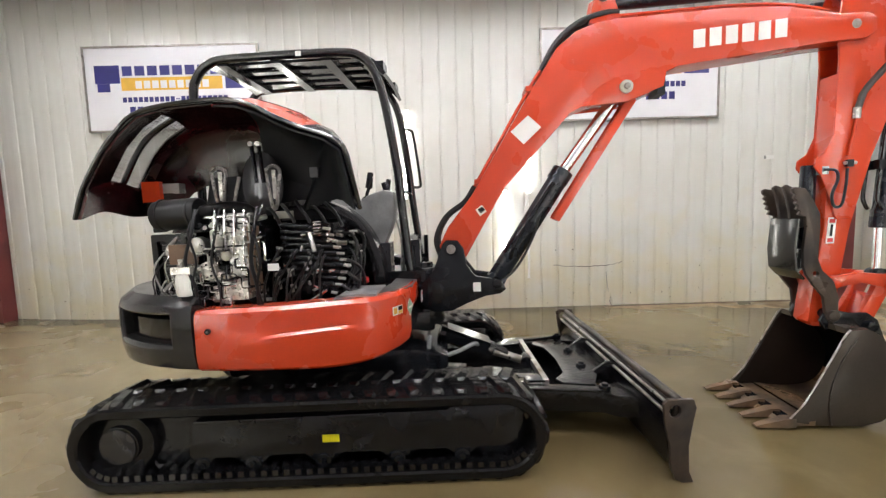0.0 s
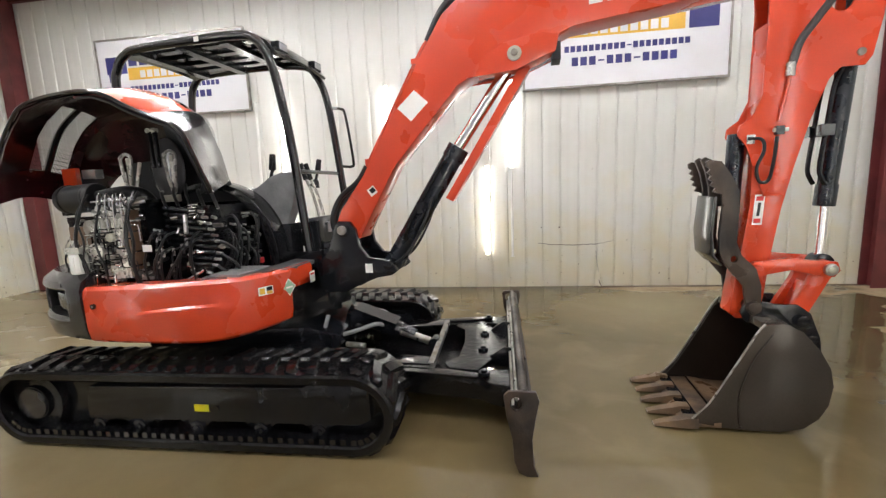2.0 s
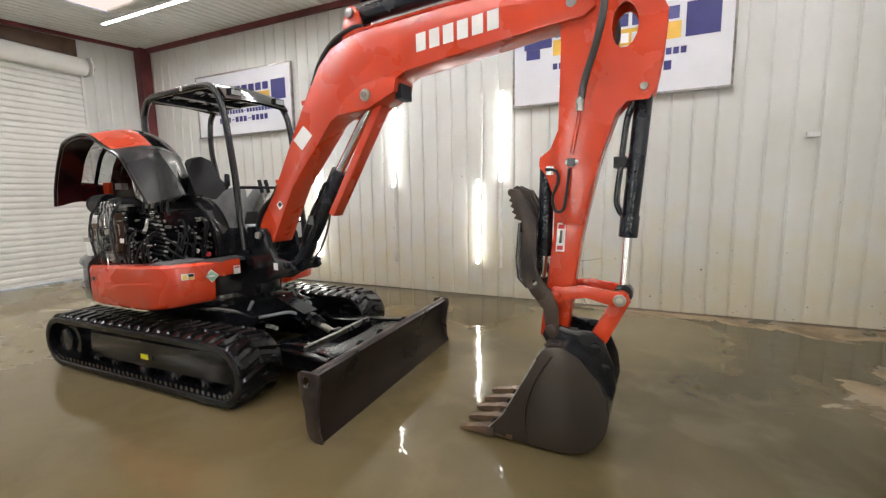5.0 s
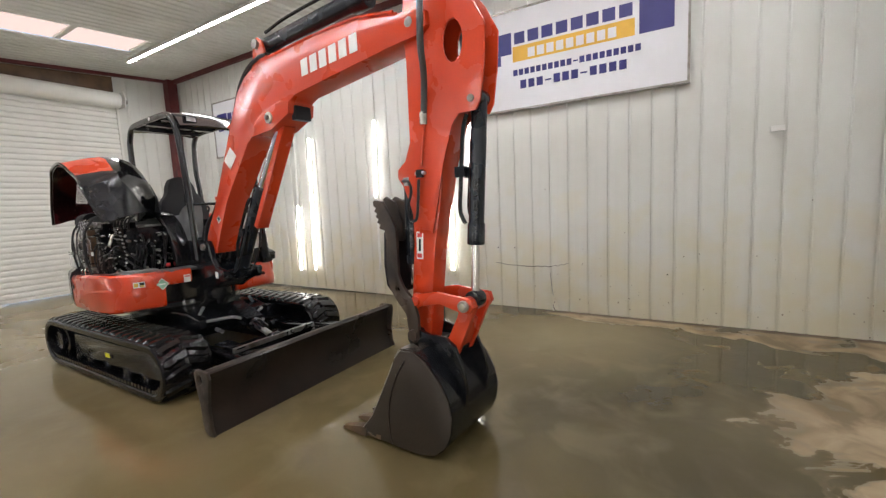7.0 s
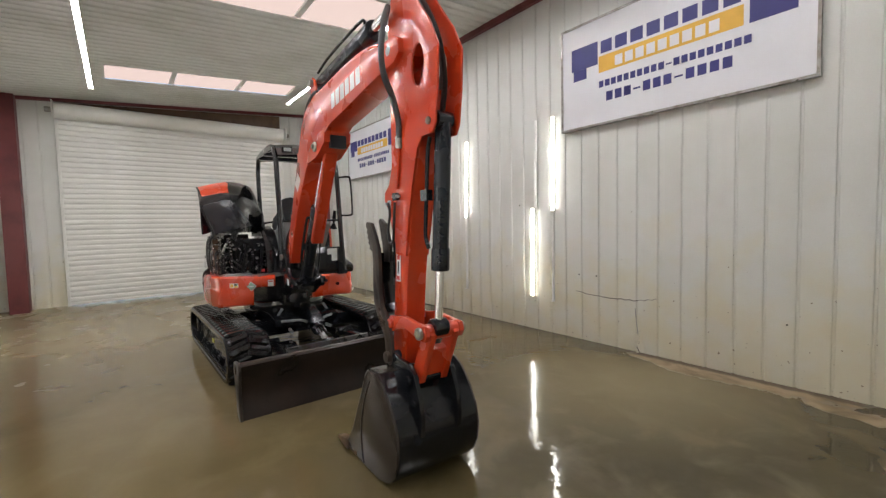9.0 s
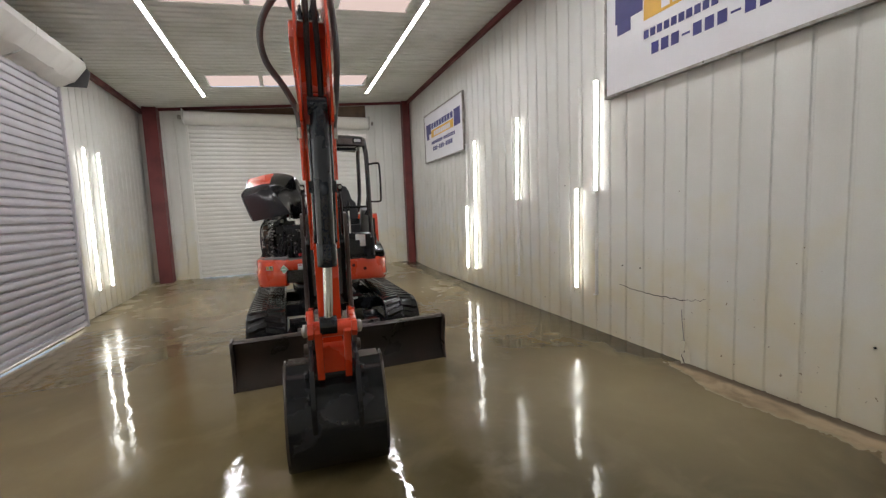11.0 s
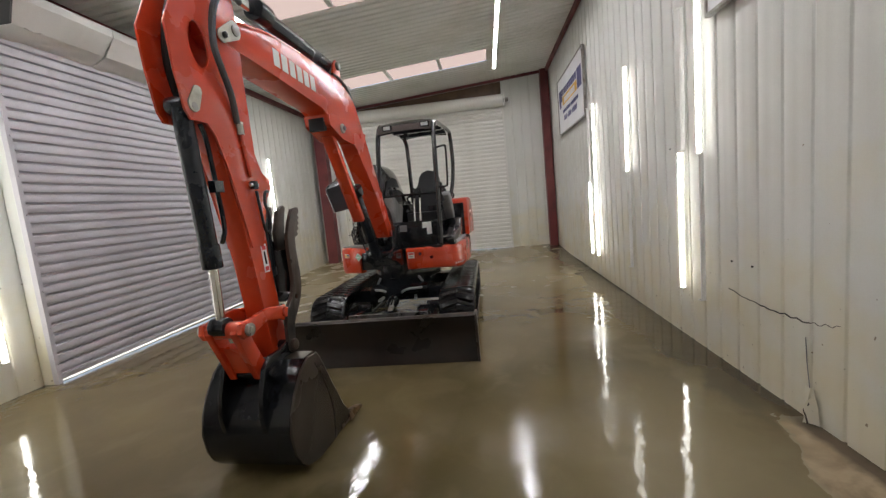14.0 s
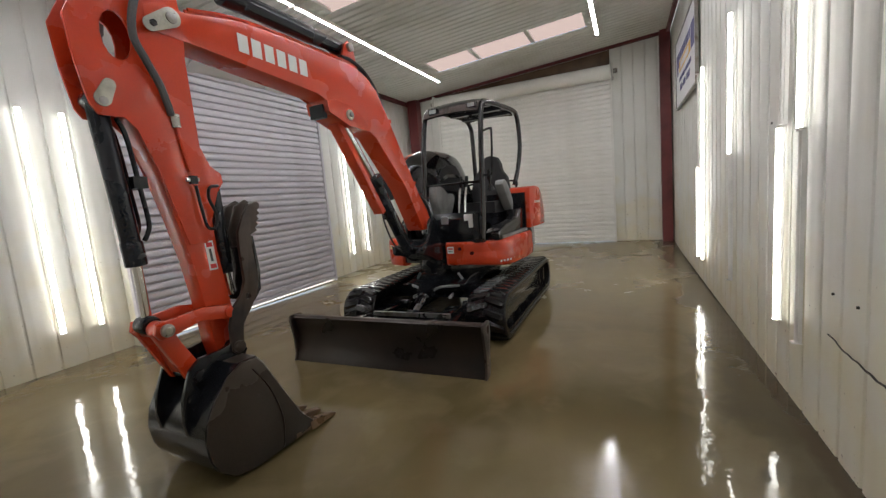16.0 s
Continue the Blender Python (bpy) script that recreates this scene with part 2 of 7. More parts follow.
    near_wall = op("MULTIPLY", span(op("ADD", op("ADD", sep.outputs[1], op("MULTIPLY", edge, 0.8)), x_up), 5.87, 5.95), span(op("ADD", sep.outputs[0], edge), 2.3, 2.7))
    far = n.new("ShaderNodeVectorMath")
    far.operation = "DISTANCE"
    l.new(tc.outputs["Object"], far.inputs[0])
    far.inputs[1].default_value = (5.15, 3.65, 0.0)
    patch = span(op("ADD", far.outputs["Value"], op("MULTIPLY", edge, 1.5)), 1.90, 1.72)
    near_wall = op("MULTIPLY", near_wall, span(sep.outputs[1], 4.95, 5.15))
    near_wall = op("MULTIPLY", near_wall, span(noise_at(1.1, 7.0, 0.7), 0.38, 0.46))
    patch = op("MULTIPLY", patch, span(noise_at(2.1, 8.0, 0.9), 0.36, 0.43))
    dry = op("MAXIMUM", near_wall, patch)
    west = span(op("ADD", sep.outputs[0], op("MULTIPLY", stain, 1.6)), 0.2, -2.2)
    wet = blend(op("MULTIPLY", west, 0.92), wet, blend(fine, (0.225, 0.185, 0.108), (0.285, 0.235, 0.140)))
    sand = blend(fine, (0.30, 0.225, 0.135), (0.42, 0.33, 0.22))
    sand = blend(span(noise_at(2.6, 7.0, 0.8), 0.42, 0.62), sand, (0.175, 0.128, 0.072))
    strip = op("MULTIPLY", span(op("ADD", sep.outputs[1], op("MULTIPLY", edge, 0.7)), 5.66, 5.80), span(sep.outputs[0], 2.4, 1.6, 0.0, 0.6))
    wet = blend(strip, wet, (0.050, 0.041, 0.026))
    # thin dark brown line along the foot of the south wall
    foot_line = op("MULTIPLY", span(op("ADD", sep.outputs[1], op("MULTIPLY", fine, 0.10)), 5.66, 5.71), 0.8)
    l.new(blend(foot_line, blend(dry, wet, sand), (0.055, 0.038, 0.022)), b.inputs["Base Color"])
    damp = span(noise_at(0.75, 4.0, 0.6), 0.42, 0.66)
    puddle = op("ADD", op("MULTIPLY", west, 0.20), span(damp, 0.0, 1.0, 0.012, 0.11))
    puddle = op("ADD", puddle, op("MULTIPLY", silt, 0.15))
    x = n.new("ShaderNodeMix")
    l.new(dry, x.inputs[0])
    l.new(puddle, x.inputs[2])
    x.inputs[3].default_value = 0.75
    l.new(x.outputs[0], b.inputs["Roughness"])
    b.inputs["IOR"].default_value = 1.47
    bp = n.new("ShaderNodeBump")
    bp.inputs["Strength"].default_value, bp.inputs["Distance"].default_value = 0.13, 0.02
    l.new(op("ADD", noise_at(5.0, 3.0), op("MULTIPLY", op("MULTIPLY", noise_at(34.0, 4.0), 0.24), span(noise_at(1.6, 3.0), 0.42, 0.62))), bp.inputs["Height"])
    l.new(bp.outputs[0], b.inputs["Normal"])
    return m


M_SKYLIGHT = skylight_material()
M_FLOOR = floor_material()


# ---- mesh helpers ----
def part(name, bm, material, parent=None, label=""):
    """Links a bmesh as one mesh object, under a thing or a part if one is given."""
    me = bpy.data.meshes.new(name)
    bmesh.ops.recalc_face_normals(bm, faces=bm.faces)
    bm.to_mesh(me)
    bm.free()
    me.materials.append(material)
    me.shade_smooth()
    me.set_sharp_from_angle(angle=radians(32))
    ob = new(name, me)
    if parent:
        ob.parent = parent
        ob.matrix_parent_inverse = parent.matrix_basis.inverted() if parent.type == "EMPTY" else Matrix()
    if label:
        ob["label"] = label
    return ob


def piece(name, me, m, parent):
    """A small part that shares its mesh with others like it."""
    ob = new(name, me)
    ob.parent = parent
    ob.matrix_parent_inverse = parent.matrix_basis.inverted() if parent.type == "EMPTY" else Matrix()
    ob.matrix_basis = m
    return ob


def thing(name, x, y, z, label, category, group=""):
    ob = new(name)
    ob.empty_display_size = 0.2
    ob.matrix_basis = pose(x, y, z)
    return tagged(ob, label, category, group)


def as_mesh(name, bm, material):
    me = bpy.data.meshes.new(name)
    bmesh.ops.recalc_face_normals(bm, faces=bm.faces)
    bm.to_mesh(me)
    bm.free()
    me.materials.append(material)
    me.shade_smooth()
    me.set_sharp_from_angle(angle=radians(32))
    return me


def soften(bm, w, seg=2, angle=40):
    if w:
        es = [e for e in bm.edges if len(e.link_faces) == 2 and e.calc_face_angle(0) > radians(angle)]
        bmesh.ops.bevel(bm, geom=es, offset=w, segments=seg, affect="EDGES", profile=0.6, clamp_overlap=True)
    return bm


def box(x0, x1, y0, y1, z0, z1, bevel=0.0, m=None, into=None):
    bm = bmesh.new()
    v = [bm.verts.new(p) for p in [(x0, y0, z0), (x1, y0, z0), (x1, y1, z0), (x0, y1, z0), (x0, y0, z1), (x1, y0, z1), (x1, y1, z1), (x0, y1, z1)]]
    for f in ((0, 3, 2, 1), (4, 5, 6, 7), (0, 1, 5, 4), (1, 2, 6, 5), (2, 3, 7, 6), (3, 0, 4, 7)):
        bm.faces.new([v[i] for i in f])
    soften(bm, bevel)
    if m:
        bm.transform(m)
    return join(into, bm) if into else bm


def join(a, b):
    """Adds bmesh b to bmesh a."""
    me = bpy.data.meshes.new("tmp")
    b.to_mesh(me)
    b.free()
    a.from_mesh(me)
    bpy.data.meshes.remove(me)
    return a


def plate(pts, v0, v1, bevel=0.006, holes=(), m=None, into=None):
    """An outline in (x, z), thick from y = v0 to v1; holes: (x, z, radius) left as true openings."""
    bm = bmesh.new()
    if not holes:
        lo = [bm.verts.new((x, v0, z)) for x, z in pts]
        hi = [bm.verts.new((x, v1, z)) for x, z in pts]
        bm.faces.new(lo)
        bm.faces.new(hi[::-1])
        k = len(pts)
        for i in range(k):
            bm.faces.new([lo[i], hi[i], hi[(i + 1) % k], lo[(i + 1) % k]])
    else:
        loops = [list(pts)] + [[(x + r * math.cos(a), z + r * sz * math.sin(a)) for a in [2 * math.pi * i / 14 for i in range(14)]] for x, z, r, sz in holes]
        es = []
        for lp in loops:
            vs = [bm.verts.new((x, v0, z)) for x, z in lp]
            es += [bm.edges.new((vs[i], vs[(i + 1) % len(vs)])) for i in range(len(vs))]
        bmesh.ops.triangle_fill(bm, use_beauty=True, use_dissolve=False, edges=es)
        got = bmesh.ops.extrude_face_region(bm, geom=bm.faces[:])
        bmesh.ops.translate(bm, vec=(0, v1 - v0, 0), verts=[g for g in got["geom"] if isinstance(g, bmesh.types.BMVert)])
    bmesh.ops.recalc_face_normals(bm, faces=bm.faces)
    if bevel:
        bmesh.ops.dissolve_limit(bm, angle_limit=radians(1), verts=bm.verts, edges=bm.edges) if holes else None
        soften(bm, bevel, 2, 25)
    if m:
        bm.transform(m)
    return join(into, bm) if into else bm


def rod(p, q, r, r2=None, seg=20, bevel=0.0, m=None, into=None):
    """A round bar from p to q."""
    p, q = Vector(p), Vector(q)
    bm = bmesh.new()
    bmesh.ops.create_cone(bm, cap_ends=True, segments=seg, radius1=r, radius2=r if r2 is None else r2, depth=(q - p).length)
    soften(bm, bevel, 2, 60)
    bm.transform(Matrix.Translation((p + q) / 2) @ (q - p).to_track_quat("Z", "Y").to_matrix().to_4x4())
    if m:
        bm.transform(m)
    return join(into, bm) if into else bm


def smooth(pts, n=6):
    """A smooth run of points through those given."""
    P = [Vector(p) for p in pts]
    P = [2 * P[0] - P[1]] + P + [2 * P[-1] - P[-2]]
    out = []
    for i in range(1, len(P) - 2):
        a, b, c, d = P[i - 1:i + 3]
        for k in range(n):
            t = k / n
            out.append(0.5 * (2 * b + (c - a) * t + (2 * a - 5 * b + 4 * c - d) * t * t + (3 * b - a - 3 * c + d) * t ** 3))
    return out + [P[-2]]


def tube(pts, r, seg=10, n=6, m=None, into=None):
    """A round hose or pipe along a smooth line."""
    P = smooth(pts, n) if n > 1 else [Vector(p) for p in pts]
    bm = bmesh.new()
    rings, up = [], Vector((0.13, 0.29, 0.95))
    for i, p in enumerate(P):
        d = (P[min(i + 1, len(P) - 1)] - P[max(i - 1, 0)]).normalized()
        s = d.cross(up)
        s = (s if s.length > 0.05 else d.cross(Vector((1, 0.1, 0)))).normalized()
        up = s.cross(d).normalized()
        rings.append([bm.verts.new(p + r * (math.cos(a) * s + math.sin(a) * up)) for a in [2 * math.pi * k / seg for k in range(seg)]])
    for a, b in zip(rings, rings[1:]):
        for k in range(seg):
            bm.faces.new([a[k], a[(k + 1) % seg], b[(k + 1) % seg], b[k]])
    bm.faces.new(rings[0][::-1])
    bm.faces.new(rings[-1])
    if m:
        bm.transform(m)
    return join(into, bm) if into else bm


def loft(rows, thick=None, closed=False, caps=False):
    """A sheet through rows of points with the same count; thick: gives it a second side, offset along its normals."""
    bm = bmesh.new()
    g = [[bm.verts.new(p) for p in r] for r in rows]
    k = len(g[0])
    for a, b in zip(g, g[1:]):
        for i in range(k if closed else k - 1):
            bm.faces.new([a[i], a[(i + 1) % k], b[(i + 1) % k], b[i]])
    if caps:
        bm.faces.new(g[0][::-1])
        bm.faces.new(g[-1])
    if thick:
        bmesh.ops.recalc_face_normals(bm, faces=bm.faces)
        bm.normal_update()
        bmesh.ops.solidify(bm, geom=bm.faces[:], thickness=thick)
    return bm


# ---- the hall ----
X0, X1, Y0, Y1 = -6.68, 5.70, -0.645, 5.72


def roof_z(y):
    return 4.408 + 0.0746 * (y - 4.348)


def floor_z(x):
    """The slab dips slightly in the middle of the hall and rises towards the west door."""
    d = min(0.0, x - 0.6)
    return -0.00412 * d * d - 0.000731 * d ** 3


def floor_mesh():
    """One slab, its top following the fall."""
    bm = bmesh.new()
    xs = [X0 - 0.3 + i * (7.58 / 48) for i in range(49)] + [X1 + 0.3]
    rows = [[(x, Y0 - 0.2, -0.2), (x, Y1 + 0.3, -0.2), (x, Y1 + 0.3, floor_z(x)), (x, Y0 - 0.2, floor_z(x))] for x in xs]
    return loft(rows, closed=True, caps=True)


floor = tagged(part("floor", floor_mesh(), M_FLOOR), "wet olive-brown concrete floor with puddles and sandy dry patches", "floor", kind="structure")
ground = tagged(part("ground", box(-60, 60, -60, 60, -0.5, -0.2), M_YARD), "pale gravel yard outside", "ground", kind="structure")


# added pale reflector: makes the daylight under the door show white
tagged(part("threshold", box(-2.70, 0.92, Y0 - 0.19, Y0 + 0.095, -0.01, 0.005, 0.002), M_YARD), "pale strip added under the roller door to brighten the daylight gap", "threshold", kind="structure")


def ribbed_panel(width, height, rib=0.2345, deep=0.014):
    """One wall sheet, standing in the xz plane with its inner face at y = 0, soft grooves and faint stiffening ribs pressed into it."""
    prof = []
    k = round(width / rib)
    for i in range(k):
        a = i * rib
        prof += [(a, 0.0), (a + 0.004, -0.0015), (a + 0.009, -deep * 0.9), (a + 0.012, -deep), (a + 0.024, -deep), (a + 0.027, -deep * 0.9), (a + 0.032, -0.0015), (a + 0.035, 0.0),
                 (a + 0.075, 0.0), (a + 0.085, 0.0006), (a + 0.100, 0.0006), (a + 0.110, 0.0), (a + 0.155, 0.0), (a + 0.165, 0.0006), (a + 0.180, 0.0006), (a + 0.190, 0.0)]
    prof.append((k * rib - 0.001, 0.0))
    bm = bmesh.new()
    lo = [bm.verts.new((x, y, 0)) for x, y in prof]
    hi = [bm.verts.new((x, y, height)) for x, y in prof]
    for i in range(len(prof) - 1):
        bm.faces.new([lo[i], lo[i + 1], hi[i + 1], hi[i]])
    bmesh.ops.recalc_face_normals(bm, faces=bm.faces)
    bm.normal_update()
    bmesh.ops.solidify(bm, geom=bm.faces[:], thickness=0.004)
    return as_mesh("wall_panel", bm, M_WALL)


def wall_of_panels(name, p, q, height, label, skip=(), rib=0.2345, lead=0.0):
    """A wall from p to q on the plan (its room side on the left of that way): a backing and a row of ribbed sheets that begin by lead before p."""
    p, q = Vector((*p, 0)), Vector((*q, 0))
    d = (q - p).normalized()
    turn = math.atan2(d.y, d.x)
    at = Matrix.Translation(p) @ Matrix.Rotation(turn, 4, "Z")
    length = (q - p).length
    bm = bmesh.new()
    spans, a = [], 0.0
    for s0, s1, top in sorted(skip):
        spans.append((a, s0, 0.0))
        spans.append((s0, s1, top))
        a = s1
    spans.append((a, length, 0.0))
    for s0, s1, base in spans:
        if s1 - s0 > 0.01:
            box(s0 - (0.16 if s0 == 0.0 else 0.0), s1 + (0.16 if s1 == length else 0.0), -0.16, -0.03, base, height, m=at, into=bm)
    wall = tagged(part(name, bm, M_WALL), label, "wall", kind="structure")
    meshes = {}
    for s0, s1, base in spans:
        x = s0 - lead
        while x < s1 - 0.05:
            w = min(4 * rib, max(rib, round((s1 - x) / rib) * rib))
            key = (round(w, 3), base)
            if key not in meshes:
                meshes[key] = ribbed_panel(w, height - base)
            piece("wall_panel", meshes[key], at @ Matrix.Translation((x, -0.008, base)), wall)
            x += w
    return wall


wall_of_panels("wall_south", (X1, Y1), (X0, Y1), roof_z(Y1) + 0.05, "white ribbed metal wall, dirty along the foot", lead=0.0855)
wall_of_panels("wall_north", (X0, Y0), (X1, Y0), roof_z(Y0) + 0.05, "white ribbed metal wall with a wide roller door", skip=[(-0.89 - 1.82 - X0, -0.89 + 1.82 - X0, 3.30)])
wall_of_panels("wall_west", (X0, Y1), (X0, Y0), roof_z(Y1) + 0.05, "white ribbed metal end wall round a roller door", skip=[(Y1 - 4.54, Y1 - 0.30, 3.80)])
wall_of_panels("wall_east", (X1, Y0), (X1, Y1), roof_z(Y1) + 0.05, "white ribbed metal end wall")

# ceiling: sheets with ribs along y, open where the skylights lie
SKY = [(-4.95, -4.22), (-1.30, -0.52), (2.35, 3.15)]
PURLINS = [0.10, 1.06, 2.06, 3.18, 4.21, 5.2]


def ceiling_mesh():
    bm = bmesh.new()
    x, rib = X0, 0.152
    while x < X1:
        prof = [(x, 0), (x + 0.02, 0.018), (x + 0.045, 0.018), (x + 0.065, 0), (min(x + rib, X1), 0)]
        sky_here = any(a - 0.02 < x + rib / 2 < b + 0.02 for a, b in SKY)
        for y0, y1 in ([(Y0, PURLINS[1]), (PURLINS[4], Y1)] if sky_here else [(Y0, Y1)]):
            a = [bm.verts.new((px, y0, roof_z(y0) + dz)) for px, dz in prof]
            b = [bm.verts.new((px, y1, roof_z(y1) + dz)) for px, dz in prof]
            for i in range(4):
                bm.faces.new([a[i], a[i + 1], b[i + 1], b[i]])
        x += rib
    bmesh.ops.recalc_face_normals(bm, faces=bm.faces)
    bm.normal_update()
    bmesh.ops.solidify(bm, geom=bm.faces[:], thickness=0.01)
    return bm


tagged(part("ceiling", ceiling_mesh(), M_CEIL), "off-white ribbed metal roof sheets, sloping gently", "ceiling", kind="structure")
for a, b in SKY:
    bm = bmesh.new()
    for i in range(3):
        y0, y1 = PURLINS[1 + i] - 0.03, PURLINS[2 + i] + 0.03
        k = 6
        rows = [[(a - 0.12 + (b - a + 0.24) * j / k, y, roof_z(y) + 0.026 + 0.006 * (j % 2)) for j in range(k + 1)] for y in (y0, y1)]
        join(bm, loft(rows))
    sk = tagged(part("skylight", bm, M_SKYLIGHT), "pale pink translucent fibreglass roof light", "skylight", "roof lights", "structure")
    bars = bmesh.new()
    for y in PURLINS[1:5]:
        box(a - 0.03, b + 0.03, y - 0.035, y + 0.035, roof_z(y) - 0.004, roof_z(y) + 0.03, 0.004, into=bars)
    part("skylight_bar", bars, M_CEIL, sk)

# dark red steel: corner columns, eave and gable trims
for x, y, dx, dy in ((X0 + 0.12, Y1 - 0.12, 0.1, 0.1), (X0 + 0.16, Y0 + 0.285, 0.13, 0.135), (5.285, Y1 - 0.12, 0.1, 0.1), (X1 - 0.2, Y0 + 0.15, 0.1, 0.13)):
    bm = box(x - dx, x + dx, y - dy, y - dy + 0.012, 0, roof_z(y) - 0.02)
    box(x - dx, x + dx, y + dy - 0.012, y + dy, 0, roof_z(y) - 0.02, into=bm)
    box(x - 0.006, x + 0.006, y - dy + 0.012, y + dy - 0.012, 0, roof_z(y) - 0.02, into=bm)
    box(x + dx - 0.012, x + dx, y - dy + 0.012, y + dy - 0.012, 0, roof_z(y) - 0.02, into=bm)
    tagged(part("column", bm, M_RED), "dark oxide-red steel column in the corner of the hall", "column", "steel columns", "structure")
for name, bm in (("trim_south", box(X0, X1, Y1 - 0.09, Y1 - 0.03, roof_z(Y1) - 0.10, roof_z(Y1) - 0.012, 0.004)),
                 ("trim_north", box(X0, X1, Y0 + 0.03, Y0 + 0.09, roof_z(Y0) - 0.10, roof_z(Y0) - 0.004, 0.004)),
                 ("trim_west", plate([(Y0 + 0.1, roof_z(Y0 + 0.1) - 0.07), (Y1 - 0.1, roof_z(Y1 - 0.1) - 0.07), (Y1 - 0.1, roof_z(Y1 - 0.1) - 0.006), (Y0 + 0.1, roof_z(Y0 + 0.1) - 0.006)], -0.05, 0.02, 0.003,
                                     m=Matrix.Translation((X0 + 0.06, 0, 0)) @ Matrix.Rotation(radians(90), 4, "Z")))):
    tagged(part(name, bm, M_RED), "dark red steel trim under the roof", "trim", kind="structure")


# added brown panel in place of the dark, littered gap over the drum
board = plate([(0.32, 3.90), (4.52, 3.90), (4.52, roof_z(4.52) - 0.075), (0.32, roof_z(0.32) - 0.075)], -0.01, 0.01, 0.003, m=Matrix.Translation((X0 + 0.03, 0, 0)) @ Matrix.Rotation(radians(90), 4, "Z"))
tagged(part("gap_panel", board, M_BROWN), "brown panel standing in for the dark gap above the roller door", "trim", kind="structure")

PITCH, GROOVE = 0.102, 0.022


def roller_door(name, centre, turn, width, top, gap, material, drum_z, drum_r, label, boxed=False):
    """A roller door in the xz plane, facing +y, with curved slats, side guides, a rolled drum under a sheet hood and a bottom bar."""
    at = Matrix.Translation(centre) @ Matrix.Rotation(turn, 4, "Z")
    d = thing(name, *centre, label, "roller door")
    d["kind"] = "structure"
    slat = PITCH
    prof = [(0, -0.022), (GROOVE, -0.022), (GROOVE + 0.001, 0.003), (GROOVE + 0.006, 0.010), (slat * 0.4, 0.014), (slat * 0.75, 0.014), (slat - 0.006, 0.010), (slat - 0.001, 0.003), (slat, -0.022), (slat + 0.004, -0.024)]
    me = as_mesh("slat", loft([[(x, y, z) for z, y in prof] for x in (-width / 2, width / 2)], 0.004), material)
    z = gap + 0.05
    while z < top:
        piece("slat", me, at @ Matrix.Translation((0, 0, z)), d)
        z += slat
    part("bottom_bar", box(-width / 2, width / 2, -0.02, 0.03, gap, gap + 0.05, 0.006, m=at), material, d)
    for s in (-1, 1):
        bm = box(s * (width / 2 + 0.012) - 0.021, s * (width / 2 + 0.012) + 0.021, -0.012, 0.045, 0, top + 0.05, 0.005, m=at)
        for i in range(9):
            rod((s * width / 2, 0.04, 0.2 + i * top / 9), (s * width / 2, 0.054, 0.2 + i * top / 9), 0.012, seg=8, m=at, into=bm)
        part("jamb", box(s * (width / 2 + 0.014) - 0.019, s * (width / 2 + 0.014) + 0.019, -0.13, -0.013, 0, top + 0.05, 0.002, m=at), M_WALL, d)
        part("guide_rail", bm, material, d)
        br = plate([(-0.22, drum_z - drum_r), (0.16, drum_z - drum_r), (0.22, drum_z), (0.14, drum_z + drum_r + 0.02), (-0.22, drum_z + drum_r + 0.02)], 0, 0.02, 0.004)
        br.transform(at @ Matrix.Translation((s * (width / 2 + 0.05), drum_r - 0.02, 0)) @ Matrix.Rotation(radians(90), 4, "Z"))
        part("end_bracket", br, M_WRAP if boxed else M_DOOR, d)
        part("axle", rod((s * (width / 2 + 0.04), drum_r - 0.02, drum_z), (s * (width / 2 + 0.16), drum_r - 0.02, drum_z), 0.05, seg=16, bevel=0.01, m=at), M_SATIN if boxed else M_STEEL, d)
    if boxed:
        # angular sheet hood in three lengths, its lower lip bent and dented
        rng = random.Random(8)
        shape = [(-0.10, 0.17), (0.335, 0.165), (0.355, 0.145), (0.355, 0.064), (0.205, -0.128), (0.19, -0.132), (0.020, -0.222)]
        cuts = [-width / 2 - 0.04, -0.6, 0.75, width / 2 + 0.04]
        for a, b in zip(cuts, cuts[1:]):
            rows = []
            for i in range(15):
                x = a + 0.004 + (b - a - 0.008) * i / 14
                dent = [rng.uniform(-0.009, 0.009) * (3 if rng.random() < 0.12 else 1) for _ in shape]
                rows.append([(x, y + (dent[k] if k > 2 else dent[k] * 0.3), drum_z + z + (dent[-1 - k] if k > 3 else 0.0)) for k, (y, z) in enumerate(shape)])
            bm = loft(rows, 0.003)
            bm.transform(at)
            part("hood_sheet", bm, M_DOOR, d, "dented white sheet hood over the rolled door")
        return d
    rows = []
    for i in range(29):
        a = 2 * math.pi * i / 28
        rows.append([(x, drum_r - 0.02 + drum_r * math.cos(a), drum_z + drum_r * math.sin(a)) for x in (-width / 2 - 0.02, width / 2 + 0.02)])
    bm = loft(rows)
    bm.transform(at)
    part("drum", bm, material, d)
    return d


roller_door("door_1", (X0 + 0.05, 2.42, floor_z(X0)), radians(-90), 4.20, 3.76, 0.012, M_DOOR, 3.79, 0.148, "closed white ribbed roller door with a rolled drum above")
roller_door("door_2", (-0.89, Y0 + 0.11, 0), 0.0, 3.60, 3.42, 0.034, M_DOORG, 3.64, 0.195, "closed grey ribbed roller door, daylight under its foot", True)


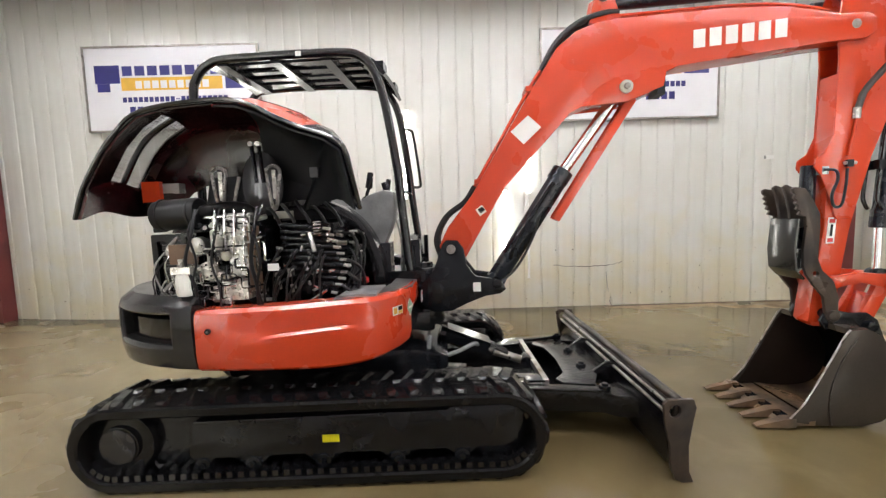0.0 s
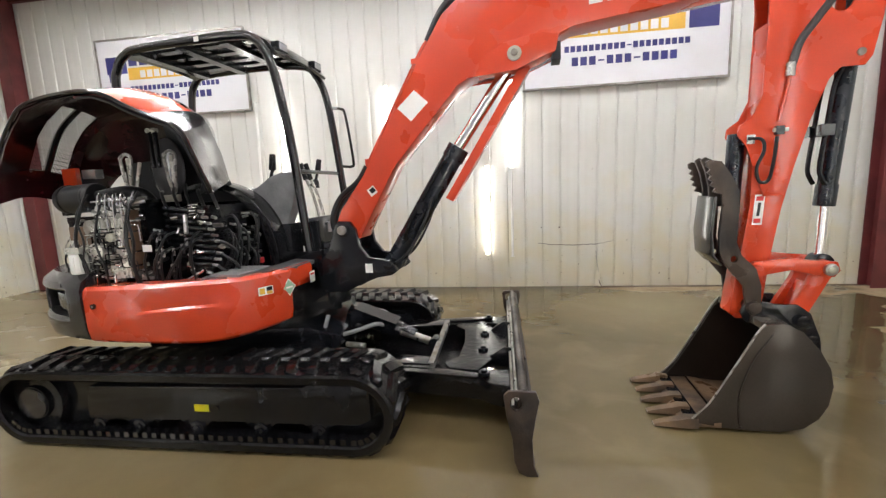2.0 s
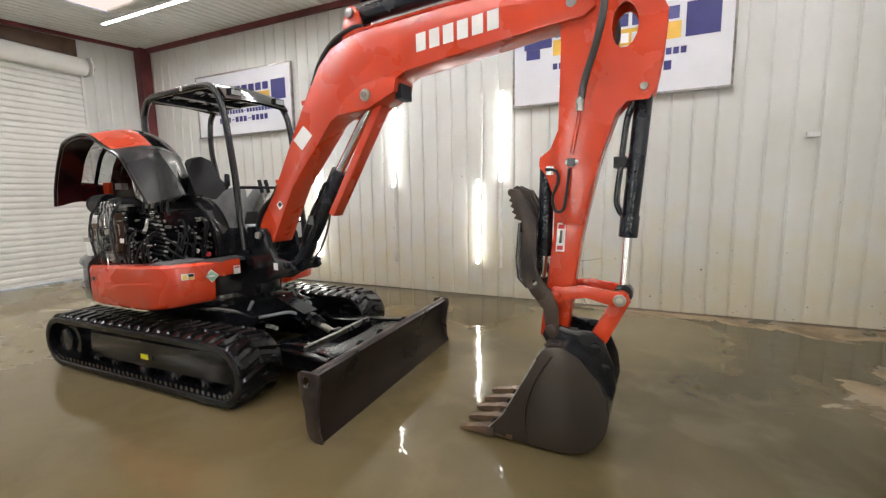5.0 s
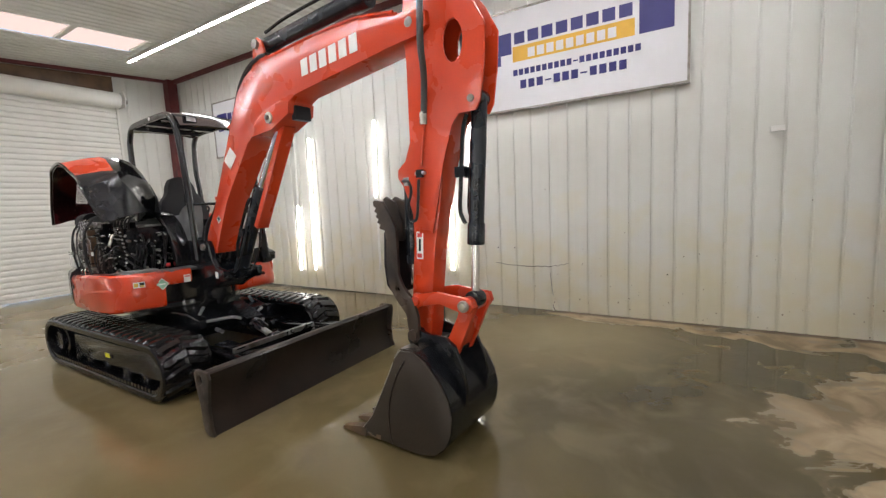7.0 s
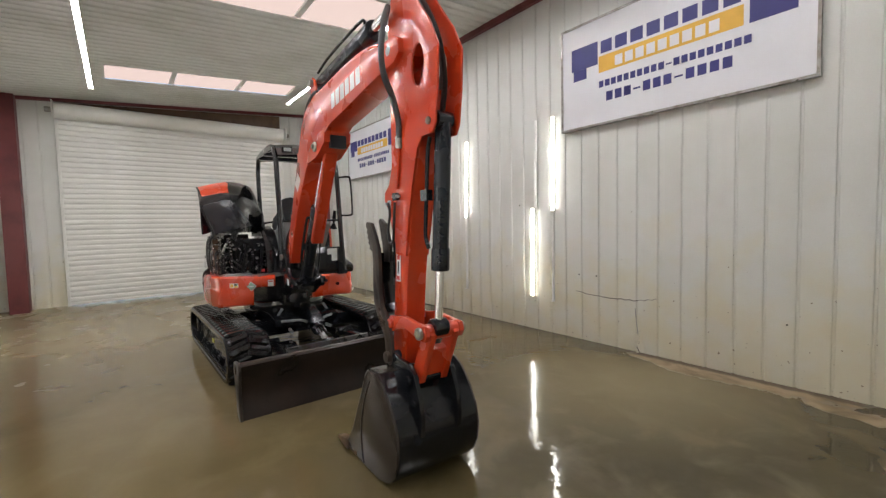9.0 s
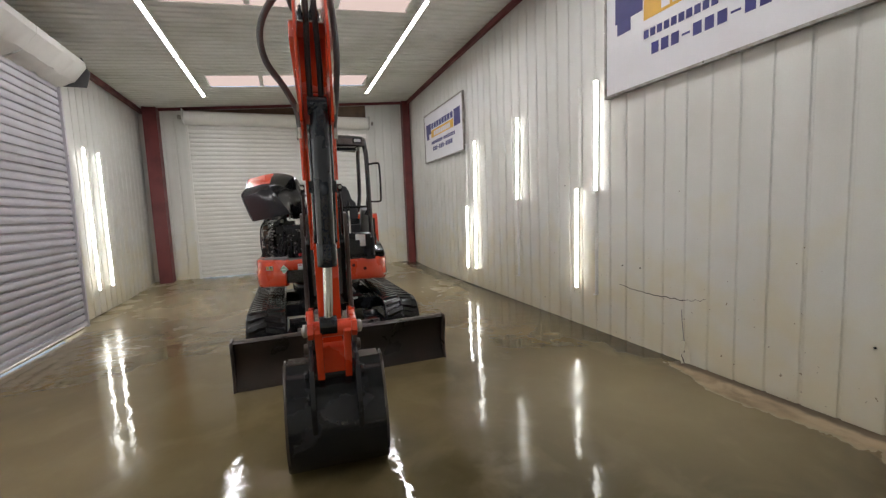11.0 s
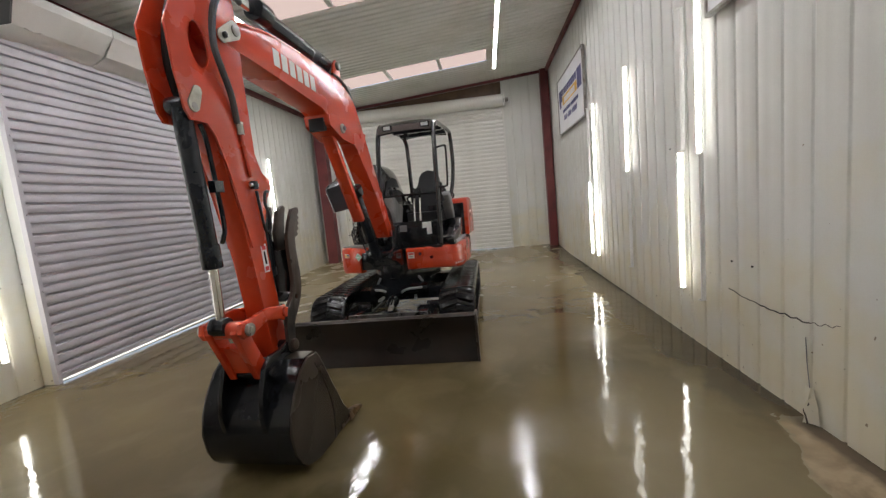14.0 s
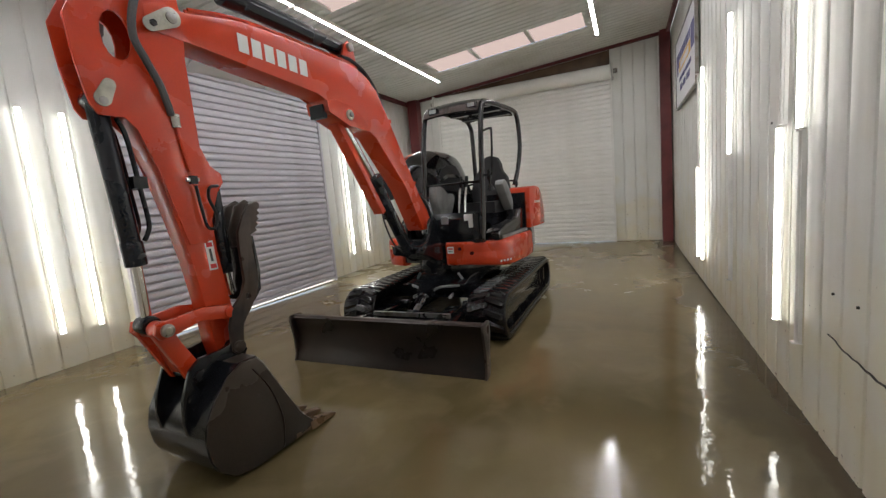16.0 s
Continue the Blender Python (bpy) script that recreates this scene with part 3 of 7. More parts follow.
# ---- lamps ----
def led_strip(x0, x1, y):
    z = roof_z(y) - 0.05
    lamp = thing("ceiling_lamp", (x0 + x1) / 2, y, z, "long white LED strip lamp under the roof", "lamp", "ceiling lamps")
    bm = box(x0, x1, y - 0.035, y + 0.035, z, z + 0.035, 0.003)
    for d in (-0.035, 0.029):
        box(x0, x1, y + d, y + d + 0.006, z - 0.018, z, into=bm)
    part("housing", bm, M_WHITE, lamp)
    part("diffuser", box(x0 + 0.015, x1 - 0.015, y - 0.027, y + 0.027, z - 0.012, z - 0.002, 0.002), M_STRIP, lamp)
    for x in (x0, x1):
        part("end_cap", box(x - 0.015, x + 0.015, y - 0.04, y + 0.04, z - 0.03, z + 0.04, 0.006), M_WHITE, lamp)


for y in (0.888, 4.348):
    for x in (-5.45, -3.115, -0.78, 1.555):
        led_strip(x, x + 2.31, y)
    # unseen short strip, added to carry the row on to the east end
    led_strip(3.86, 5.05, y)


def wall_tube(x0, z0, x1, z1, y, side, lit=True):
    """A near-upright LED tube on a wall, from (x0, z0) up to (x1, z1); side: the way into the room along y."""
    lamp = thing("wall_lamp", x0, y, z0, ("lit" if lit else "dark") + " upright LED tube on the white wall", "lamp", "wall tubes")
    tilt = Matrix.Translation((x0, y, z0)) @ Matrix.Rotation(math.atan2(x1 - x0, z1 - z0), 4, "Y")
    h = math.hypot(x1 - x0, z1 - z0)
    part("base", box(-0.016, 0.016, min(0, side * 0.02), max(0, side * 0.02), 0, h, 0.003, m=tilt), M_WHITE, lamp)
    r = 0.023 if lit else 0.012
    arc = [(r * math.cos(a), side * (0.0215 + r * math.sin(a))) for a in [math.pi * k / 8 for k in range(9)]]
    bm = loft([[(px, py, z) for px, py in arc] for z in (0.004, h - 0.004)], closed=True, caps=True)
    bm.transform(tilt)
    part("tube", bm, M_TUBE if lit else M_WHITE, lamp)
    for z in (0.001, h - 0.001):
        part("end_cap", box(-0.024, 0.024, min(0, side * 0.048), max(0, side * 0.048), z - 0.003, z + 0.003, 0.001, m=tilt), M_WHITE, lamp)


YS, YN = Y1 - 0.014, Y0 + 0.014
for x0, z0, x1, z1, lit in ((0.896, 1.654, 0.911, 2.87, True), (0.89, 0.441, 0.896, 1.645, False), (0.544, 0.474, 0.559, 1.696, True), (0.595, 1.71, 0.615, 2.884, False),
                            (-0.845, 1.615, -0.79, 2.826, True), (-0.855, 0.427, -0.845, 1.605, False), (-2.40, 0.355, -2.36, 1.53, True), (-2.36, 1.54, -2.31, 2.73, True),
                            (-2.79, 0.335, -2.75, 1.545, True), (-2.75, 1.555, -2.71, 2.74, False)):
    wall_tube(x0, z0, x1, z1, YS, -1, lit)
# the pair at 3.6 and 3.95 is unseen, added to light the east end
for x, z0 in ((-3.52, 0.41), (-4.07, 0.40), (1.26, 0.37), (1.61, 0.38), (3.6, 0.38), (3.95, 0.38)):
    wall_tube(x, z0, x, z0 + 1.14, YN, 1)
    wall_tube(x, z0 + 1.15, x, z0 + 2.30, YN, 1)


# ---- signs: the lettering is left as plain blocks ----
def banner(x0, x1, z0, z1):
    y, w, h = Y1 - 0.045, x1 - x0, z1 - z0
    s = thing("wall_sign", (x0 + x1) / 2, y, z0, "white banner sign with navy and gold print, metal frame", "sign", "wall signs")
    part("board", box(x0, x1, y, y + 0.03, z0, z1, 0.004), M_SIGN, s)
    for a, b, c, d in ((x0 - 0.012, x1 + 0.012, z0 - 0.012, z0 + 0.012), (x0 - 0.012, x1 + 0.012, z1 - 0.012, z1 + 0.012)):
        part("frame_bar", box(a, b, y - 0.012, y + 0.032, c, d, 0.004), M_STEEL, s)
    for a in (x0, x1):
        part("frame_bar", box(a - 0.012, a + 0.012, y - 0.012, y + 0.032, z0 + 0.012, z1 - 0.012, 0.004), M_STEEL, s)

    def block(name, a, b, c, d, material, proud):
        part(name, box(x0 + w * a, x0 + w * b, y - proud, y - 0.0005, z1 - h * d, z1 - h * c, 0.0008), material, s)

    block("initial_block", 0.057, 0.200, 0.215, 0.430, M_NAVY, 0.003)
    block("initial_block", 0.068, 0.140, 0.431, 0.530, M_NAVY, 0.003)
    block("initial_block", 0.806, 0.944, 0.215, 0.518, M_NAVY, 0.003)
    for i in range(8):
        a = 0.216 + i * 0.0723
        block("letter_block", a, a + 0.056, 0.228, 0.342, M_NAVY, 0.003)
    block("gold_bar", 0.206, 0.788, 0.366, 0.518, M_GOLD, 0.003)
    for i in range(9):
        a = 0.288 + i * 0.0483
        block("letter_block", a, a + 0.036, 0.405, 0.495, M_SIGN, 0.006)
    for i in range(20):
        a = 0.207 + i * 0.0307
        block("letter_block", a, a + 0.023, *((0.597, 0.657) if i != 10 else (0.622, 0.634)), M_NAVY, 0.003)
    for i in range(12):
        a = 0.244 + i * 0.0435
        block("number_block", a, a + 0.032, *((0.711, 0.795) if i not in (3, 7) else (0.747, 0.762)), M_NAVY, 0.003)


banner(1.07, 3.53, 2.638, 3.86)
banner(-5.14, -2.785, 2.648, 3.76)

# ---- the excavator ----
YC = 2.80
H = pose(-0.286, 2.715, 0, 0, 0, -3.9)      # upper works: u ahead from the boom foot, v to the machine's left, z up
dig = thing("excavator", -1.06, YC, 0, "orange and black tracked excavator with open engine hood, bucket lowered", "excavator")

# tracks
TX0, TX1, TZ, TR = -2.13, -0.075, 0.252, 0.232


def track_at(s):
    """Place and heading on the outer run of a track at length s; starts at the top rear and runs ahead."""
    straight, arc = TX1 - TX0, math.pi * TR
    s %= 2 * (straight + arc)
    if s < straight:
        return TX0 + s, TZ + TR, 0.0
    s -= straight
    if s < arc:
        a = s / TR
        return TX1 + TR * math.sin(a), TZ + TR * math.cos(a), -a
    s -= arc
    if s < straight:
        return TX1 - s, TZ - TR, -math.pi
    a = (s - straight) / TR
    return TX0 - TR * math.sin(a), TZ - TR * math.cos(a), -math.pi - a


def track(side):
    y = YC + side * 0.735
    run = 2 * (TX1 - TX0 + math.pi * TR)
    n = 120
    bm = bmesh.new()
    prof = [(-0.20, 0.012), (-0.19, 0.0), (-0.10, -0.004), (0.10, -0.004), (0.19, 0.0), (0.20, 0.012), (0.20, 0.048), (0.19, 0.058), (-0.19, 0.058), (-0.20, 0.048)]
    rings = []
    for i in range(n):
        x, z, a = track_at(run * i / n)
        nx, nz = -math.sin(a), math.cos(a)
        rings.append([bm.verts.new((x - nx * d, y + v, z - nz * d)) for v, d in prof])
    for i in range(n):
        p, q = rings[i], rings[(i + 1) % n]
        for k in range(len(prof)):
            bm.faces.new([p[k], p[(k + 1) % len(prof)], q[(k + 1) % len(prof)], q[k]])
    belt = part("rubber_track", bm, M_RUBBER, dig, "worn wet black rubber track")
    # tread lugs, staggered left and right
    a, b = [(-0.042, 0), (0.044, 0), (0.026, 0.024), (-0.024, 0.024)], [(-0.028, 0), (0.028, 0), (0.014, 0.010), (-0.014, 0.010)]
    rows = []
    for v, shift, pr in ((-0.180, 0.026, b), (-0.15, 0.022, a), (-0.09, 0.0, a), (0.005, -0.026, a), (0.02, -0.03, b)):
        rows.append([(px + shift, v, pz) for px, pz in pr])
    lug = loft(rows, closed=True, caps=True)
    me_r = as_mesh("track_lug", lug.copy(), M_RUBBER)
    lug.transform(Matrix.Diagonal((1, -1, 1, 1)))
    bmesh.ops.reverse_faces(lug, faces=lug.faces)
    me_l = as_mesh("track_lug", lug, M_RUBBER)
    m = 46
    for i in range(m):
        for me, off in ((me_r, 0.0), (me_l, 0.5)):
            x, z, a = track_at(run * (i + off) / m)
            piece("track_lug", me, Matrix.Translation((x, y, z - 0.002)) @ Matrix.Rotation(-a, 4, "Y"), belt)
    # drive teeth inside the belt
    bm = bmesh.new()
    for i in range(m):
        x, z, a = track_at(run * (i + 0.25) / m)
        t = Matrix.Translation((x, y, z)) @ Matrix.Rotation(-a, 4, "Y")
        for v in (-0.06, 0.06):
            box(-0.018, 0.018, v - 0.03, v + 0.03, -0.085, -0.056, 0.006, m=t, into=bm)
        for off in (0.0, 0.5):
            x, z, a = track_at(run * (i + off) / m)
            if z > TZ - 0.12:
                continue
            t = Matrix.Translation((x, y, z)) @ Matrix.Rotation(-a, 4, "Y")
            for v, push in ((-0.165, 0.0), (0.165, 0.0), (-0.115, 0.028), (0.115, 0.028)):
                box(push - 0.015, push + 0.015, v - 0.02, v + 0.02, -0.092, -0.056, 0.008, m=t, into=bm)
    tagged(part("drive_teeth", bm, M_BLACK, dig), kind="stuff")
    s = 1 if side > 0 else -1
    o = y + s * 0.135          # outer face of the frame
    at = Matrix.Translation((0, o, 0)) @ Matrix.Diagonal((1, -s, 1, 1))   # y = 0 at the outer face, growing inwards
    prof = [(-1.74, 0.35), (-1.72, 0.37), (-0.36, 0.385), (-0.34, 0.40), (0.0, 0.40), (0.015, 0.385), (0.015, 0.20), (-0.06, 0.165), (-0.20, 0.165), (-0.26, 0.125), (-0.32, 0.125), (-0.38, 0.165), (-0.54, 0.165),
            (-0.60, 0.12), (-0.68, 0.12), (-0.74, 0.165), (-0.94, 0.165), (-1.0, 0.12), (-1.08, 0.12), (-1.14, 0.165), (-1.32, 0.165), (-1.38, 0.12), (-1.46, 0.12), (-1.52, 0.16), (-1.62, 0.16), (-1.66, 0.12), (-1.72, 0.12), (-1.76, 0.18)]
    frame_ob = part("track_frame", plate(prof, 0, 0.27, 0.008, m=at), M_SATIN, dig, "black steel track frame")
    part("motor_guard", box(-1.98, -1.68, 0.07, 0.24, 0.10, 0.42, 0.02, m=at), M_SATIN, frame_ob)
    part("frame_top", box(-1.70, 0.0, 0.05, 0.25, 0.375, 0.445, 0.02, m=at), M_SATIN, frame_ob)
    for x in (-1.69, -1.42, -1.04, -0.64, -0.29):
        bm = rod((x, -0.006, 0.125), (x, 0.05, 0.125), 0.042, seg=20, bevel=0.006, m=at)
        rod((x, -0.014, 0.125), (x, 0.0, 0.125), 0.018, seg=12, m=at, into=bm)
        part("bottom_roller", bm, M_SATIN, frame_ob)
    bm = rod((-0.9, 0.02, 0.455), (-0.9, 0.2, 0.455), 0.04, seg=18, bevel=0.006, m=at)
    part("top_roller", bm, M_SATIN, frame_ob)
    bm = rod((TX0, 0.02, TZ), (TX0, 0.10, TZ), 0.175, seg=36, bevel=0.01, m=at)
    rod((TX0, -0.005, TZ), (TX0, 0.05, TZ), 0.108, seg=36, bevel=0.012, m=at, into=bm)
    for i in range(15):
        a = 2 * math.pi * i / 15
        rod((TX0 + 0.165 * math.cos(a), 0.07, TZ + 0.165 * math.sin(a)), (TX0 + 0.165 * math.cos(a), 0.12, TZ + 0.165 * math.sin(a)), 0.022, seg=10, m=at, into=bm)
    part("sprocket", bm, M_SATIN, frame_ob)
    part("hub_cover", rod((TX0, -0.014, TZ), (TX0, 0.0, TZ), 0.098, seg=40, bevel=0.006, m=at), M_CHAR, frame_ob)
    bm = rod((TX1, 0.05, TZ), (TX1, 0.20, TZ), 0.178, seg=36, bevel=0.014, m=at)
    rod((TX1, 0.03, TZ), (TX1, 0.22, TZ), 0.06, seg=20, bevel=0.01, m=at, into=bm)
    part("idler", bm, M_SATIN, frame_ob)
    if s < 0:
        part("sticker", box(-1.04, -0.95, -0.003, 0.001, 0.230, 0.271, 0.0, m=at), M_YELLOW, frame_ob, "yellow warning sticker")
        part("plug", rod((-0.90, -0.006, 0.25), (-0.90, 0.0, 0.25), 0.016, seg=12, m=at), M_BLACK, frame_ob)
    return belt


track(-1)
track(1)

# car body between the tracks
bm = plate([(-1.75, 0.36), (-0.50, 0.36), (-0.34, 0.42), (-0.34, 0.50), (-0.55, 0.55), (-1.5, 0.55), (-1.8, 0.48)], YC - 0.36, YC + 0.36, 0.02)
for x in (-1.5, -0.55):
    box(x - 0.12, x + 0.12, YC - 0.62, YC + 0.62, 0.32, 0.46, 0.02, into=bm)
part("car_body", bm, M_SATIN, dig, "black steel lower frame")
part("swing_bearing", rod((-1.06, YC, 0.54), (-1.06, YC, 0.66), 0.44, seg=48, bevel=0.012), M_BLACK, dig)

# dozer blade
BY0, BY1 = 1.812, 3.772
curve_f = [(0.885, 0.0), (0.862, 0.05), (0.838, 0.11), (0.822, 0.18), (0.817, 0.25), (0.825, 0.32), (0.845, 0.38), (0.872, 0.425)]
curve_b = [(0.848, 0.435), (0.805, 0.40), (0.785, 0.33), (0.777, 0.25), (0.783, 0.17), (0.80, 0.10), (0.826, 0.045), (0.855, 0.0)]
blade = part("dozer_blade", plate(curve_f + curve_b, BY0 + 0.015, BY1 - 0.015, 0.004), M_BLADE, dig, "scuffed dark brown steel dozer blade")
end = [(0.895, 0.0), (0.872, 0.06), (0.868, 0.2), (0.89, 0.33), (0.905, 0.40), (0.89, 0.447), (0.76, 0.45), (0.735, 0.425), (0.745, 0.32), (0.772, 0.2), (0.778, 0.08), (0.80, 0.02), (0.84, 0.0)]
for y in (BY0 - 0.005, BY1 - 0.017):
    part("end_plate", plate(end, y, y + 0.022, 0.004, holes=[(0.795, 0.385, 0.03, 1.2)]), M_WORN, blade, "worn bare end plate with an eye")
part("top_tube", rod((0.832, BY0 + 0.02, 0.425), (0.832, BY1 - 0.02, 0.425), 0.024, seg=16), M_WORN, blade, "worn top edge")
skin = [(x - 0.001, z) for x, z in curve_b[1:-1]]
part("blade_back", plate(skin + [(x - 0.006, z) for x, z in skin[::-1]], BY0 + 0.03, BY1 - 0.03, 0.001), M_WET, blade, "glossy black back of the blade")
# two ribs in bright steel paint the highlights along the black back
for x, z in ((0.800, 0.392), (0.782, 0.352)):
    part("back_lip", rod((x, BY0 + 0.03, z), (x, BY1 - 0.03, z), 0.010, seg=12), M_STEEL, blade, "rib in bright steel for the highlight along the black back")


def mirrored(pts, s):
    """Plan points given as x and the way out from the machine's middle line."""
    return [(x, YC + s * y) for x, y in (pts if s > 0 else pts[::-1])]


def flat(pts, s, z0, z1, bevel=0.005):
    bm = bmesh.new()
    q = mirrored(pts, s)
    lo = [bm.verts.new((x, y, z0)) for x, y in q]
    hi = [bm.verts.new((x, y, z1)) for x, y in q]
    bm.faces.new(lo[::-1])
    bm.faces.new(hi)
    for i in range(len(q)):
        j = (i + 1) % len(q)
        bm.faces.new([lo[i], lo[j], hi[j], hi[i]])
    bmesh.ops.recalc_face_normals(bm, faces=bm.faces)
    return soften(bm, bevel, 2, 25)


push = part("push_frame", flat([(0.40, -0.44), (0.58, -0.47), (0.66, -0.30), (0.78, -0.24), (0.78, 0.24), (0.66, 0.30), (0.58, 0.47), (0.40, 0.44), (0.36, 0.36), (0.44, 0.26), (0.46, 0.0), (0.44, -0.26), (0.36, -0.36)], 1, 0.285, 0.315), M_WET, dig, "black welded push frame behind the blade")
# added dark sheet that keeps the opening above it as dark as shade
part("shade_plate", flat([(-0.30, -0.44), (0.62, -0.50), (0.62, 0.50), (-0.30, 0.44)], 1, 0.172, 0.184), M_WET, push)
for s in (-1, 1):
    bm = flat([(-0.36, 0.38), (-0.36, 0.47), (0.10, 0.485), (0.60, 0.565), (0.66, 0.62), (0.79, 0.66), (0.79, 0.40), (0.64, 0.45), (0.40, 0.44), (0.0, 0.39)], s, 0.17, 0.305, 0.01)
    arm_ob = part("blade_arm", bm, M_WET, dig, "black steel blade arm")
    part("arm_flange", flat([(-0.05, 0.42), (-0.05, 0.505), (0.10, 0.505), (0.58, 0.578), (0.62, 0.53), (0.40, 0.47)], s, 0.306, 0.322, 0.004), M_WET, arm_ob)
    part("pivot", rod((-0.30, YC + s * 0.34, 0.27), (-0.30, YC + s * 0.51, 0.27), 0.05, seg=18, bevel=0.006), M_SATIN, arm_ob)
    part("side_step", flat([(-0.03, 0.29), (-0.03, 0.415), (0.27, 0.435), (0.30, 0.41), (0.30, 0.33), (0.10, 0.29)], s, 0.325, 0.338, 0.004), M_BLACK, arm_ob)
    for x, y in ((0.60, 0.15), (0.62, 0.53)):
        bm = rod((x, YC + s * y, 0.31), (x, YC + s * y, 0.335), 0.034, seg=16, bevel=0.004)
        rod((x, YC + s * y, 0.33), (x, YC + s * y, 0.347), 0.021, seg=6, bevel=0.003, into=bm)
        part("lug_bolt", bm, M_SATIN, push)
    part("frame_lug", plate([(0.58, 0.26), (0.80, 0.20), (0.80, 0.37), (0.74, 0.385), (0.66, 0.33)], YC + s * 0.26 - 0.012, YC + s * 0.26 + 0.012, 0.004), M_BLACK, push)
part("cross_bar", box(0.262, 0.298, YC - 0.43, YC + 0.43, 0.300, 0.340, 0.010), M_STEEL, push, "worn steel cross bar")
bm = rod((-0.40, YC, 0.555), (-0.02, YC, 0.400), 0.060, seg=24, bevel=0.012)
rod((-0.10, YC, 0.433), (-0.01, YC, 0.396), 0.068, seg=24, bevel=0.01, into=bm)
cyl = part("blade_cylinder", bm, M_BLACK, dig)
part("cylinder_rod", rod((-0.02, YC, 0.400), (0.22, YC, 0.315), 0.028, seg=16), M_STEEL, cyl)
part("rod_eye", rod((0.24, YC - 0.05, 0.312), (0.24, YC + 0.05, 0.312), 0.045, seg=18, bevel=0.006), M_SATIN, cyl)
bm = box(0.0, 0.33, YC - 0.085, YC + 0.085, 0.055, 0.072, 0.008, m=Matrix.Translation((-0.36, 0, 0.535)) @ Matrix.Rotation(radians(21.5), 4, "Y"))
for y in (YC - 0.085, YC + 0.077):
    box(0.0, 0.33, y, y + 0.008, -0.02, 0.062, 0.003, m=Matrix.Translation((-0.36, 0, 0.535)) @ Matrix.Rotation(radians(21.5), 4, "Y"), into=bm)
part("cylinder_guard", bm, M_SATIN, cyl, "dark steel guard over the cylinder")
for k, y in enumerate((YC - 0.04, YC, YC + 0.04)):
    part("spring_bar", rod((-0.04, y, 0.455), (0.10, y, 0.385), 0.012, seg=8), M_SATIN, cyl)
for d in (-1, 1):
    part("blade_hose", tube([(-0.46, YC + d * 0.24, 0.60), (-0.47, YC + d * 0.30, 0.50), (-0.44, YC + d * 0.31, 0.44), (-0.38, YC + d * 0.30, 0.47), (-0.26, YC + d * 0.24, 0.49), (-0.16, YC + d * 0.14, 0.50), (-0.12, YC + d * 0.07, 0.47)], 0.014, 10), M_GREY, dig, "grey wrapped hose")
    part("hose_end", rod((-0.36, YC + d * 0.20, 0.375), (-0.22, YC + d * 0.22, 0.372), 0.018, seg=10, bevel=0.003), M_ALLOY, dig)


# house: shells that follow one plan outline
RIGHT = [(-0.225, -0.215), (-0.23, -0.33), (-0.248, -0.46), (-0.285, -0.60), (-0.38, -0.73), (-0.54, -0.805), (-0.75, -0.84), (-1.0, -0.852), (-1.2, -0.855), (-1.35, -0.85)]
TAIL_R = [(-1.36, -0.85), (-1.5, -0.835), (-1.65, -0.80), (-1.78, -0.745), (-1.90, -0.67), (-2.0, -0.575), (-2.08, -0.46), (-2.14, -0.33), (-2.17, -0.17), (-2.18, 0.0)]
TAIL = TAIL_R + [(u, -v) for u, v in TAIL_R[-2::-1]]
LEFT = [(-1.37, 0.855), (-1.2, 0.86), (-1.0, 0.86), (-0.75, 0.85), (-0.54, 0.82), (-0.38, 0.75), (-0.275, 0.64), (-0.215, 0.5), (-0.19, 0.34), (-0.18, 0.19)]


